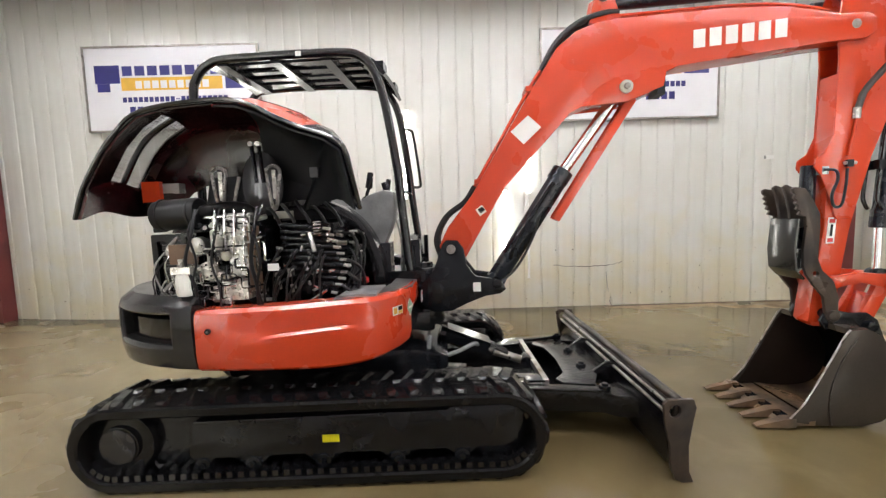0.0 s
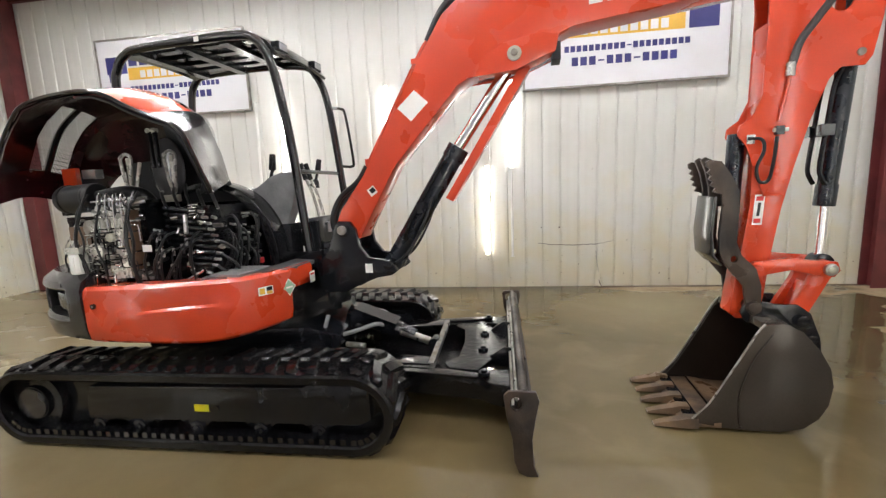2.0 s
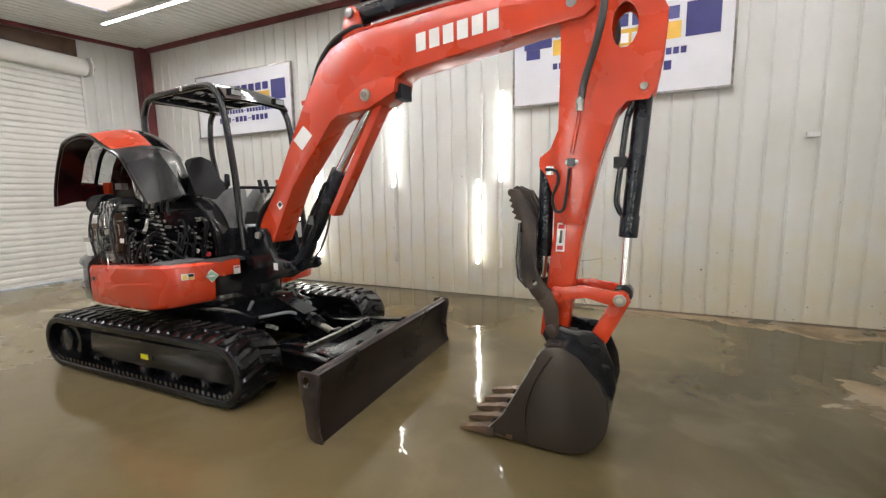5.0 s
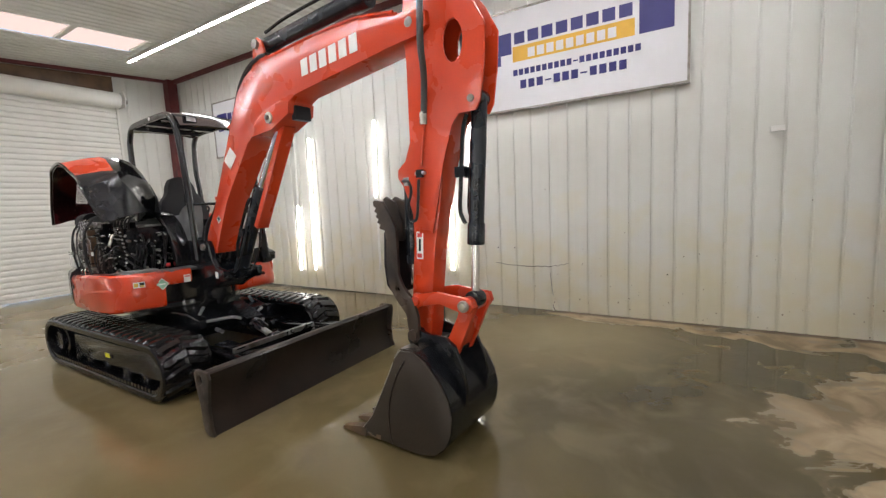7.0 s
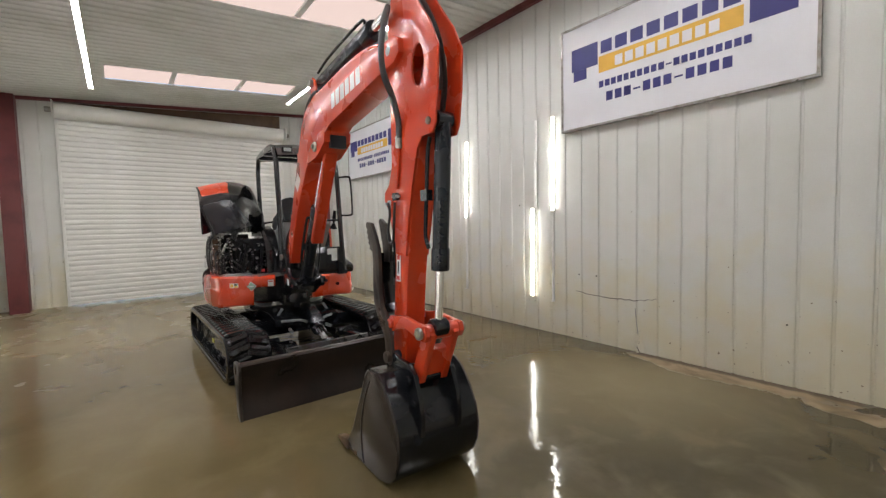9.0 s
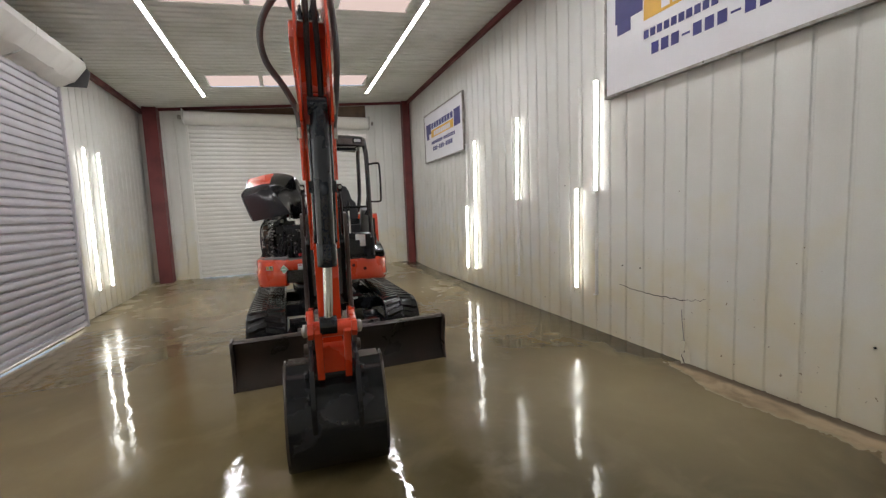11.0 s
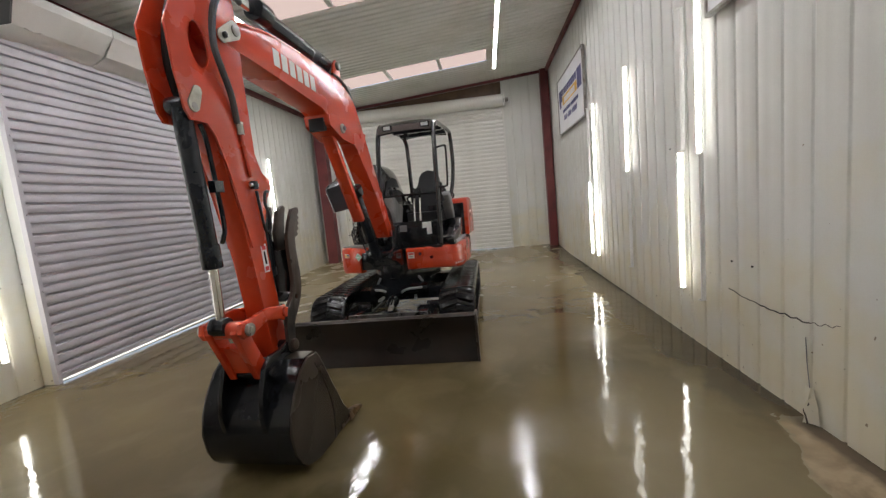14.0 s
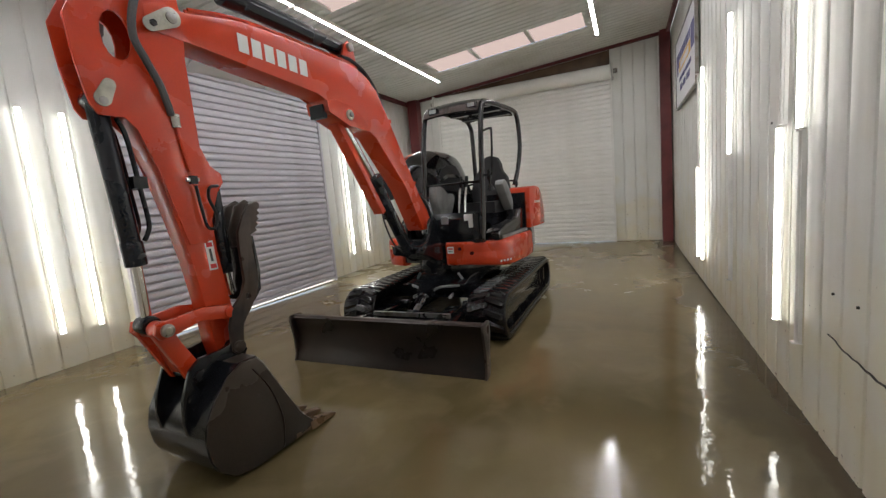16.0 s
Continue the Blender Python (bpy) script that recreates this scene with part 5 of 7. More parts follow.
# bucket cylinder and links
bm = rod((2.89, 0.024, 2.02), (2.829, 0.016, 1.215), 0.045, seg=28, bevel=0.012, m=HC)
rod((2.838, 0.018, 1.34), (2.829, 0.016, 1.215), 0.051, seg=28, bevel=0.008, m=HC, into=bm)
rod((2.89, -0.03, 2.02), (2.89, 0.066, 2.02), 0.046, seg=20, bevel=0.006, m=HC, into=bm)
cyl = part("bucket_cylinder", bm, M_CYLINDER, dig, "black bucket cylinder")
part("cylinder_rod", rod((2.83, 0.016, 1.25), (2.818, 0.004, 0.93), 0.024, seg=18, m=HC), M_CHROME, cyl)
part("rod_eye", rod((2.82, -0.045, 0.90), (2.82, 0.045, 0.90), 0.05, seg=20, bevel=0.006, m=HC), M_SATIN, cyl)
for v in (-0.05, 0.05):
    part("feed_pipe", tube([(2.835, v + 0.022, 1.94), (2.805, v + 0.022, 1.85), (2.78, v + 0.02, 1.6), (2.765, v + 0.018, 1.43), (2.78, v + 0.016, 1.37), (2.798, v + 0.016, 1.34)], 0.012, 8, m=HC), M_SATIN, cyl)
    part("pipe_clamp", box(2.75, 2.815, v, v + 0.04, 1.60, 1.66, 0.006, m=HC), M_SATIN, cyl)
for s in (-1, 1):
    v0, v1 = (-0.128, -0.098) if s < 0 else (0.098, 0.128)
    a_link = [(2.44, 0.845), (2.43, 0.89), (2.455, 0.935), (2.50, 0.935), (2.62, 0.955), (2.74, 0.94), (2.86, 0.93), (2.875, 0.88), (2.85, 0.845), (2.78, 0.85), (2.64, 0.885), (2.52, 0.86), (2.48, 0.84)]
    part("arm_link", plate(a_link, v0, v1, 0.006, m=HA), M_ORANGE, dig, "orange tipping link")
    part("link_pin", rod((2.82, s * 0.13, 0.89), (2.82, s * 0.152, 0.89), 0.034, seg=20, bevel=0.006, m=HA), M_STEEL, dig)
    part("pin_end", rod((2.82, s * 0.15, 0.89), (2.82, s * 0.158, 0.89), 0.018, seg=14, bevel=0.003, m=HA), M_ZINC, dig)
    part("link_pin", rod((2.47, s * 0.125, 0.888), (2.47, s * 0.145, 0.888), 0.03, seg=18, bevel=0.005, m=HA), M_ORANGE, dig)
bl = [(2.79, 0.93), (2.84, 0.93), (2.875, 0.88), (2.80, 0.72), (2.735, 0.58), (2.68, 0.56), (2.645, 0.59), (2.655, 0.64), (2.74, 0.80)]
bm = plate(bl, -0.095, -0.055, 0.008, m=HA)
plate(bl, 0.055, 0.095, 0.008, m=HA, into=bm)
plate([(2.76, 0.80), (2.80, 0.78), (2.745, 0.62), (2.70, 0.63)], -0.056, 0.056, 0.006, m=HA, into=bm)
part("bucket_link", bm, M_ORANGE, dig, "orange H-shaped bucket link")
part("link_cross", rod((2.82, -0.098, 0.89), (2.82, 0.098, 0.89), 0.045, seg=20, m=HA), M_ORANGE, dig)

# bucket
SIDE = [(2.10, 0.045), (2.20, 0.16), (2.34, 0.42), (2.42, 0.575), (2.455, 0.62), (2.55, 0.628), (2.635, 0.58), (2.72, 0.48), (2.775, 0.38), (2.795, 0.28), (2.78, 0.17), (2.74, 0.09), (2.67, 0.03), (2.56, 0.003), (2.40, 0.003), (2.25, 0.015)]
BACK = [(2.55, 0.628), (2.635, 0.58), (2.72, 0.48), (2.775, 0.38), (2.795, 0.28), (2.78, 0.17), (2.74, 0.09), (2.67, 0.03), (2.56, 0.004), (2.40, 0.004), (2.25, 0.012), (2.09, 0.03)]
BW = 0.265


def splayed(bm):
    """The bucket widens from its back to its lip."""
    for v in bm.verts:
        v.co.y *= 1 + 0.105 * max(0.0, 2.79 - v.co.x) / 0.8
    bm.transform(HA)
    return bm


bm = loft([[(u, v, z) for u, z in [(p.x, p.z) for p in smooth([(u, 0, z) for u, z in BACK], 4)]] for v in (-BW, -BW / 2, 0, BW / 2, BW)], 0.018)
splayed(bm)
bucket = part("bucket", bm, M_SATIN, dig, "worn black digging bucket with rusty lips, teeth on the floor")
for s in (-1, 1):
    part("side_plate", splayed(plate(SIDE, min(s * BW, s * (BW + 0.016)), max(s * BW, s * (BW + 0.016)), 0.004)), M_BUCKET, bucket)
    part("wear_band", splayed(tube([(2.49, s * (BW + 0.015), 0.57), (2.40, s * (BW + 0.015), 0.42), (2.34, s * (BW + 0.015), 0.22), (2.345, s * (BW + 0.015), 0.06), (2.36, s * (BW + 0.015), 0.015)], 0.005, 8)), M_BLADE, bucket)
    part("worn_edge", splayed(tube([(u - 0.002, s * (BW + 0.008), z + 0.002) for u, z in SIDE[:5]], 0.006, 6, 3)), M_STEEL, bucket, "bright worn edge")
    ear = [(2.395, 0.64), (2.42, 0.70), (2.48, 0.71), (2.57, 0.69), (2.68, 0.69), (2.745, 0.64), (2.80, 0.50), (2.815, 0.38), (2.80, 0.30), (2.77, 0.32), (2.72, 0.47), (2.62, 0.60), (2.50, 0.60), (2.43, 0.58)]
    part("bucket_ear", plate(ear, s * 0.125 - 0.014, s * 0.125 + 0.014, 0.005, m=HA), M_SATIN, bucket)
    part("ear_pin", rod((2.455, s * 0.14, 0.678), (2.455, s * 0.17, 0.678), 0.035, seg=18, bevel=0.005, m=HA), M_WORN, bucket)
    part("ear_pin", rod((2.70, s * 0.14, 0.60), (2.70, s * 0.165, 0.60), 0.033, seg=18, bevel=0.005, m=HA), M_SATIN, bucket)
    part("ear_boss", rod((2.755, s * 0.138, 0.49), (2.755, s * 0.155, 0.49), 0.028, seg=18, bevel=0.004, m=HA), M_SATIN, bucket)
part("bucket_pin", rod((2.455, -0.14, 0.678), (2.455, 0.14, 0.678), 0.032, seg=16, m=HA), M_SATIN, bucket)
part("bucket_pin", rod((2.70, -0.14, 0.60), (2.70, 0.14, 0.60), 0.03, seg=16, m=HA), M_SATIN, bucket)
inside = [(p.x, p.z) for p in smooth([(u, 0, z) for u, z in [(2.54, 0.60), (2.615, 0.555), (2.695, 0.465), (2.748, 0.375), (2.768, 0.28), (2.755, 0.18), (2.72, 0.11), (2.655, 0.055), (2.55, 0.030), (2.40, 0.030), (2.27, 0.048)]], 4)]
for name, run, mt, label in (("upper_lining", inside[:21], M_SATIN, "black painted upper inside"), ("bucket_lining", inside[20:], M_RUST, "rusty brown inside of the bucket")):
    part(name, splayed(loft([[(u, v, z) for u, z in run] for v in (-BW + 0.004, 0, BW - 0.004)], 0.004)), mt, bucket, label)
for s in (-1, 1):
    part("side_lining", splayed(plate([(2.14, 0.06), (2.21, 0.16), (2.35, 0.42), (2.42, 0.56), (2.46, 0.60), (2.54, 0.60)] + inside[::4][1:], min(s * BW, s * (BW - 0.004)), max(s * BW, s * (BW - 0.004)), 0)), M_BLADE, bucket)
part("top_bar", box(2.44, 2.56, -BW, BW, 0.592, 0.628, 0.012, m=HA), M_BUCKET, bucket)
part("cutting_edge", plate([(2.06, 0.012), (2.09, 0.035), (2.26, 0.045), (2.26, 0.012)], -BW - 0.037, BW + 0.037, 0.003, m=HA), M_RUST, bucket, "worn bare cutting edge")
for i in range(5):
    v = (i - 2) * 0.139
    rows = []
    for u, w, z0, z1 in ((2.14, 0.036, 0.008, 0.062), (2.08, 0.038, 0.006, 0.060), (2.06, 0.034, 0.006, 0.052), (1.95, 0.028, 0.004, 0.026), (1.908, 0.024, 0.003, 0.012)):
        rows.append([(u, v - w, z0), (u, v + w, z0), (u, v + w * 0.8, z1), (u, v - w * 0.8, z1)])
    bm = loft(rows, closed=True, caps=True)
    bm.transform(HA)
    part("tooth", bm, M_RUST, bucket)

# thumb
T = [(2.20, 1.515), (2.182, 1.505), (2.186, 1.478), (2.205, 1.465), (2.19, 1.445), (2.212, 1.43), (2.198, 1.41), (2.222, 1.395), (2.208, 1.375), (2.235, 1.36), (2.222, 1.338), (2.268, 1.322), (2.275, 1.25), (2.262, 1.10), (2.268, 1.00), (2.288, 0.945),
     (2.33, 0.885), (2.40, 0.80), (2.42, 0.66), (2.455, 0.615), (2.495, 0.66), (2.49, 0.80), (2.46, 0.90), (2.385, 0.975), (2.355, 1.05), (2.36, 1.25), (2.355, 1.34), (2.31, 1.43), (2.26, 1.505)]
bm = bmesh.new()
for s in (-1, 1):
    plate(T, s * 0.135 - 0.012, s * 0.135 + 0.012, 0.004, holes=[(2.345, 0.955, 0.018, 1.0)], m=HA, into=bm)
thumb = part("thumb", bm, M_WORN, dig, "rusty steel thumb with toothed tips")
part("thumb_web", plate([(2.24, 1.31), (2.255, 1.31), (2.24, 1.10), (2.255, 0.97), (2.30, 0.92), (2.29, 0.91), (2.235, 0.97), (2.222, 1.10)], -0.123, 0.123, 0.003, m=HA), M_BLACK, thumb, "flat glossy black web")
for v in (-0.045, 0.045):
    part("thumb_tine", plate([(2.21, 1.535), (2.188, 1.52), (2.215, 1.45), (2.235, 1.36), (2.245, 1.25), (2.33, 1.25), (2.34, 1.36), (2.28, 1.50)], v - 0.012, v + 0.012, 0.004, m=HA), M_WORN, thumb)
bm = rod((2.385, -0.0, 1.655), (2.37, 0.0, 1.10), 0.045, seg=24, bevel=0.01, m=HA)
tc = part("thumb_cylinder", bm, M_CYLINDER, dig, "black thumb cylinder")
part("cylinder_rod", rod((2.37, 0, 1.11), (2.355, 0, 0.965), 0.025, seg=16, m=HA), M_CHROME, tc)
part("cylinder_port", box(2.40, 2.44, -0.09, -0.04, 1.59, 1.64, 0.006, m=HA), M_ALLOY, tc)

# ---- upper works: hood, engine, seat, canopy ----
RIM = [(-1.90, -0.82, 1.455), (-1.83, -0.83, 1.61), (-1.70, -0.84, 1.79), (-1.60, -0.85, 1.885), (-1.48, -0.87, 1.96), (-1.30, -0.89, 1.99), (-1.05, -0.92, 1.995), (-0.93, -0.925, 1.985), (-0.83, -0.92, 1.95),
       (-0.76, -0.915, 1.91), (-0.64, -0.91, 1.855), (-0.50, -0.925, 1.805), (-0.415, -0.935, 1.745), (-0.392, -0.885, 1.60), (-0.378, -0.827, 1.455)]
RIM = [(-0.434 + (u + 0.378) * 1.042, v + 0.04, z + 0.017 + 0.05 * (z - 1.455)) for u, v, z in RIM]
FOLD = [(-1.93, -0.60, 1.50), (-1.87, -0.60, 1.67), (-1.75, -0.60, 1.86), (-1.65, -0.60, 1.955), (-1.52, -0.60, 2.03), (-1.33, -0.60, 2.065), (-1.08, -0.60, 2.07), (-0.95, -0.59, 2.06), (-0.85, -0.58, 2.03),
        (-0.73, -0.60, 1.98), (-0.61, -0.605, 1.905), (-0.555, -0.60, 1.88), (-0.525, -0.59, 1.825), (-0.55, -0.48, 1.68), (-0.585, -0.39, 1.53)]
FOLD = [(-0.434 + (u + 0.378) * 1.042, v + 0.02, z + 0.017 + 0.05 * (z - 1.455)) for u, v, z in FOLD]
CROWN = [(u - 0.02 - 0.20 * max(0, k - 7) / 7, -0.33, z - 0.035 - 0.03 * max(0, k - 7) / 7) for k, (u, v, z) in enumerate(FOLD)]
BACK_R = [(-1.28 + (u + 1.28) * 0.86, -0.24, 1.50 + (z - 1.50) * 0.80) for u, v, z in CROWN]
END_R = [(-1.28 + (u + 1.28) * 0.76, -0.18, 1.48 + (z - 1.48) * 0.40) for u, v, z in CROWN]
COLS = [smooth([RIM[k], FOLD[k], CROWN[k], BACK_R[k], END_R[k]], 3) for k in range(15)]     # twelve steps from the near rim to the far side


def hood_point(i, j, inset=0.0):
    """Point i along the arch, j steps in from the rim of the opened hood; inset: towards the inside."""
    q = COLS[i][j]
    return q + (Vector((-1.15, -0.55, 1.40)) - q).normalized() * inset


def hood_sheet(i0, i1, inset, thick, holes=(), j0=0, j1=12):
    bm = bmesh.new()
    g = {(i, j): bm.verts.new(hood_point(i, j, inset)) for i in range(i0, i1 + 1) for j in range(j0, j1 + 1)}
    for i in range(i0, i1):
        for j in range(j0, j1):
            if (i, j) not in holes:
                bm.faces.new([g[i, j], g[i + 1, j], g[i + 1, j + 1], g[i, j + 1]])
    bmesh.ops.recalc_face_normals(bm, faces=bm.faces)
    bm.normal_update()
    bmesh.ops.solidify(bm, geom=bm.faces[:], thickness=thick)
    bm.transform(H)
    return bm


VENT = {(i, j) for i in (1, 2, 3) for j in (3, 4, 5)}
hood = part("engine_hood", hood_sheet(0, 7, 0.0, 0.014, VENT), M_BLACK, dig, "black rear of the open engine hood with mesh vents")
part("hood_top", hood_sheet(7, 10, 0.0, 0.014, j1=3), M_ORANGE, hood, "glossy orange hood top")
part("hood_crown", hood_sheet(7, 10, 0.0, 0.014, j0=3), M_BLACK, hood)
part("hood_front", hood_sheet(10, 14, 0.0, 0.014, j1=3), M_CHAR, hood, "charcoal front cover of the hood")
part("hood_side", hood_sheet(10, 14, 0.0, 0.014, j0=3), M_BLACK, hood, "glossy black far side of the hood")
part("hood_liner", hood_sheet(6, 14, 0.03, 0.01), M_FOAM, hood, "black foam lining")
part("rear_liner", hood_sheet(0, 6, 0.022, 0.006, VENT), M_LINER, hood, "glossy black inside of the hood")
part("liner_patch", hood_sheet(0, 1, 0.030, 0.006, j0=0, j1=5), M_DARKRED, hood, "dark red foot of the lining")
part("liner_patch", hood_sheet(1, 5, 0.030, 0.006, j0=6, j1=7), M_DARKRED, hood)
part("liner_seam", tube([hood_point(6, j, 0.034) for j in range(0, 9)], 0.006, 6, 3, m=H), M_REDTXT, hood, "red seam of the lining")
bm = bmesh.new()
for j in (3, 4, 5):
    for a in range(0, 25):
        t = a / 24 * 3
        i = min(3, 1 + int(t))
        f = 1 + t - i
        rod(hood_point(i, j, 0.006).lerp(hood_point(i + 1, j, 0.006), f), hood_point(i, j + 1, 0.006).lerp(hood_point(i + 1, j + 1, 0.006), f), 0.0016, seg=4, into=bm)
    for b in range(0, 10):
        tube([hood_point(i, j, 0.006).lerp(hood_point(i, j + 1, 0.006), b / 9) for i in range(1, 5)], 0.0016, 4, 1, into=bm)
bm.transform(H)
part("vent_mesh", bm, M_SATIN, hood)
part("vent_bar", tube([hood_point(i, 4, 0.008).lerp(hood_point(i, 5, 0.008), 0.5) for i in range(1, 5)], 0.018, 8, 3, m=H), M_BLACK, hood)
part("hood_rim", tube([hood_point(i, 0, 0.004) for i in range(15)], 0.011, 8, 3, m=H), M_BLACK, hood)
for u, w in ((-1.44, 0.09), (-1.09, 0.09)):
    bm = tube([(u - 0.045, -0.45, 1.74), (u - 0.03, -0.45, 1.60), (u - 0.015, -0.44, 1.50), (u + 0.01, -0.44, 1.52), (u + 0.03, -0.45, 1.64), (u + 0.045, -0.45, 1.735), (u, -0.45, 1.765), (u - 0.045, -0.45, 1.74)], 0.011, 6, 4, m=H)
    box(u - 0.012, u + 0.012, -0.44, -0.43, 1.56, 1.74, 0.003, m=H, into=bm)
    bmesh.ops.translate(bm, vec=H.to_3x3() @ Vector((0, w, 0)), verts=bm.verts)
    part("hinge_plate", bm, M_ALLOY, hood, "bright hinge bracket")
for du in (0.0, 0.045):
    part("gas_strut", rod((-1.175 + du, -0.40, 1.66), (-1.21 + du, -0.37, 1.905), 0.013, seg=12, m=H), M_SATIN, hood)
    part("strut_eye", rod((-1.21 + du, -0.385, 1.90), (-1.21 + du, -0.355, 1.90), 0.016, seg=10, m=H), M_ALLOY, hood)
part("prop_rod", rod((-1.335, -0.42, 1.48), (-1.285, -0.40, 1.70), 0.011, seg=10, m=H), M_ALLOY, hood, "pale prop rod")
bm = bmesh.new()
bmesh.ops.create_uvsphere(bm, u_segments=28, v_segments=16, radius=1.0)
bm.transform(H @ Matrix.Translation((-1.21, -0.26, 1.66)) @ Matrix.Diagonal((0.14, 0.035, 0.21, 1)))
part("tank_dome", bm, M_TANK, hood, "shiny grey rounded tank shoulder")
part("inner_block", box(-0.84, -0.79, -0.40, -0.37, 1.68, 1.74, 0.006, m=H), M_GREY, hood)
part("hood_latch", box(-1.81, -1.70, -0.37, -0.31, 1.62, 1.68, 0.012, m=H), M_ALLOY, hood, "grey latch")
part("inner_bracket", box(-1.895, -1.78, -0.435, -0.405, 1.565, 1.69, 0.004, m=H), M_ORANGE, hood)

part("hood_back", plate([(-1.66, 1.42), (-1.60, 1.70), (-1.40, 1.88), (-1.20, 1.90), (-0.98, 1.84), (-0.84, 1.70), (-0.74, 1.42)], -0.205, -0.19, 0.004, m=H), M_FOAM, hood)

# engine bay
part("firewall", box(-1.80, -0.86, -0.14, -0.10, 0.90, 1.54, 0.01, m=H), M_SATIN, dig)
bm = box(-1.80, -1.765, -0.52, -0.16, 0.95, 1.36, 0.012, m=H)
box(-1.78, -1.50, -0.54, -0.30, 1.325, 1.365, 0.012, m=H, into=bm)
part("radiator_shroud", bm, M_SATIN, dig)
rad = part("radiator", box(-1.76, -1.52, -0.50, -0.36, 0.98, 1.33, 0.008, m=H), M_SATIN, dig, "finned radiator")
fin = as_mesh("fin", box(-1.74, -1.54, -0.512, -0.502, -0.004, 0.004), M_WRAP)
for i in range(20):
    piece("fin", fin, H @ Matrix.Translation((0, 0, 1.01 + i * 0.0152)), rad)
part("side_plate", box(-1.56, -1.40, -0.70, -0.685, 1.20, 1.31, 0.006, m=H), M_BROWN, rad, "dull brown sheet")
# white filter under its alloy head
bm = rod((-1.425, -0.775, 1.035), (-1.425, -0.775, 1.155), 0.044, seg=24, bevel=0.010, m=H)
for k in range(10):
    a = 2 * math.pi * k / 10
    rod((-1.425 + 0.043 * math.cos(a), -0.775 + 0.043 * math.sin(a), 1.05), (-1.425 + 0.043 * math.cos(a), -0.775 + 0.043 * math.sin(a), 1.14), 0.004, seg=6, m=H, into=bm)
part("fuel_filter", bm, M_WHITE, dig, "white spin-on filter")
bm = box(-1.48, -1.37, -0.81, -0.70, 1.158, 1.195, 0.010, m=H)
rod((-1.44, -0.77, 1.195), (-1.44, -0.77, 1.235), 0.018, seg=12, bevel=0.003, m=H, into=bm)
rod((-1.37, -0.77, 1.178), (-1.33, -0.77, 1.178), 0.012, seg=10, m=H, into=bm)
part("filter_head", bm, M_ALLOY, dig)
bm = rod((-1.685, -0.595, 1.475), (-1.415, -0.595, 1.487), 0.088, seg=30, bevel=0.022, m=H)
for u in (-1.64, -1.46):
    rod((u - 0.008, -0.595, 1.478), (u + 0.008, -0.595, 1.479), 0.093, seg=30, bevel=0.003, m=H, into=bm)
part("air_cleaner", bm, M_HOSE, dig, "dull black air cleaner can")
part("cleaner_clip", box(-1.70, -1.66, -0.62, -0.56, 1.38, 1.43, 0.006, m=H), M_SATIN, dig)
part("intake_hose", tube([(-1.42, -0.595, 1.487), (-1.35, -0.58, 1.50), (-1.27, -0.54, 1.51), (-1.19, -0.50, 1.49), (-1.16, -0.46, 1.42)], 0.038, 14, m=H), M_HOSE, dig)
engine = part("engine_block", box(-1.34, -1.02, -0.66, -0.22, 0.95, 1.40, 0.02, m=H), M_SATIN, dig, "grimy cast engine with bright pipes and fittings")
bits = random.Random(4)
for x0, x1, y0, y1, z0, z1, mt in ((-1.19, -1.085, -0.735, -0.65, 1.13, 1.29, M_ALLOY), (-1.20, -1.10, -0.73, -0.65, 1.30, 1.40, M_ALLOY), (-1.24, -1.10, -0.735, -0.65, 1.00, 1.10, M_ALLOY), (-1.33, -1.26, -0.71, -0.65, 1.10, 1.24, M_STEEL),
                                   (-1.30, -1.22, -0.72, -0.65, 1.27, 1.38, M_STEEL), (-1.32, -1.27, -0.70, -0.64, 0.98, 1.07, M_ALLOY), (-1.28, -1.06, -0.62, -0.34, 1.40, 1.455, M_SATIN), (-1.24, -1.10, -0.66, -0.56, 1.42, 1.475, M_ALLOY)):
    part("engine_casting", box(x0, x1, y0, y1, z0, z1, 0.012, m=H), mt, engine)
part("gasket_plate", box(-1.075, -1.035, -0.752, -0.69, 1.05, 1.40, 0.004, m=H), M_BROWN, engine, "brown upright plate")
# injectors with looped steel lines along the top
for i in range(4):
    u = -1.27 + 0.055 * i
    part("injector", rod((u, -0.70, 1.40), (u, -0.70, 1.475), 0.013, seg=10, bevel=0.002, m=H), M_CHROME, engine)
    part("injector_line", tube([(u, -0.70, 1.475), (u + 0.004, -0.712, 1.50), (u + 0.018, -0.735, 1.495), (u + 0.020, -0.75, 1.45), (u + 0.012, -0.748, 1.38 - 0.02 * i), (u - 0.004, -0.742, 1.30 - 0.03 * i)], 0.0048, 8, 5, m=H), M_CHROME, engine)
part("fuel_rail", rod((-1.31, -0.735, 1.455), (-1.06, -0.735, 1.462), 0.007, seg=10, m=H), M_CHROME, engine)
part("alternator", rod((-1.305, -0.765, 1.165), (-1.305, -0.66, 1.165), 0.052, seg=24, bevel=0.010, m=H), M_ALLOY, engine)
for i in range(8):
    a = 2 * math.pi * i / 8
    part("alternator_rib", rod((-1.305 + 0.034 * math.cos(a), -0.772, 1.165 + 0.034 * math.sin(a)), (-1.305 + 0.034 * math.cos(a), -0.76, 1.165 + 0.034 * math.sin(a)), 0.006, seg=6, m=H), M_SATIN, engine)
part("pulley", rod((-1.385, -0.715, 1.30), (-1.385, -0.66, 1.30), 0.050, seg=28, bevel=0.008, m=H), M_STEEL, engine)
part("pulley", rod((-1.365, -0.70, 1.02), (-1.365, -0.66, 1.02), 0.062, seg=28, bevel=0.008, m=H), M_SATIN, engine)
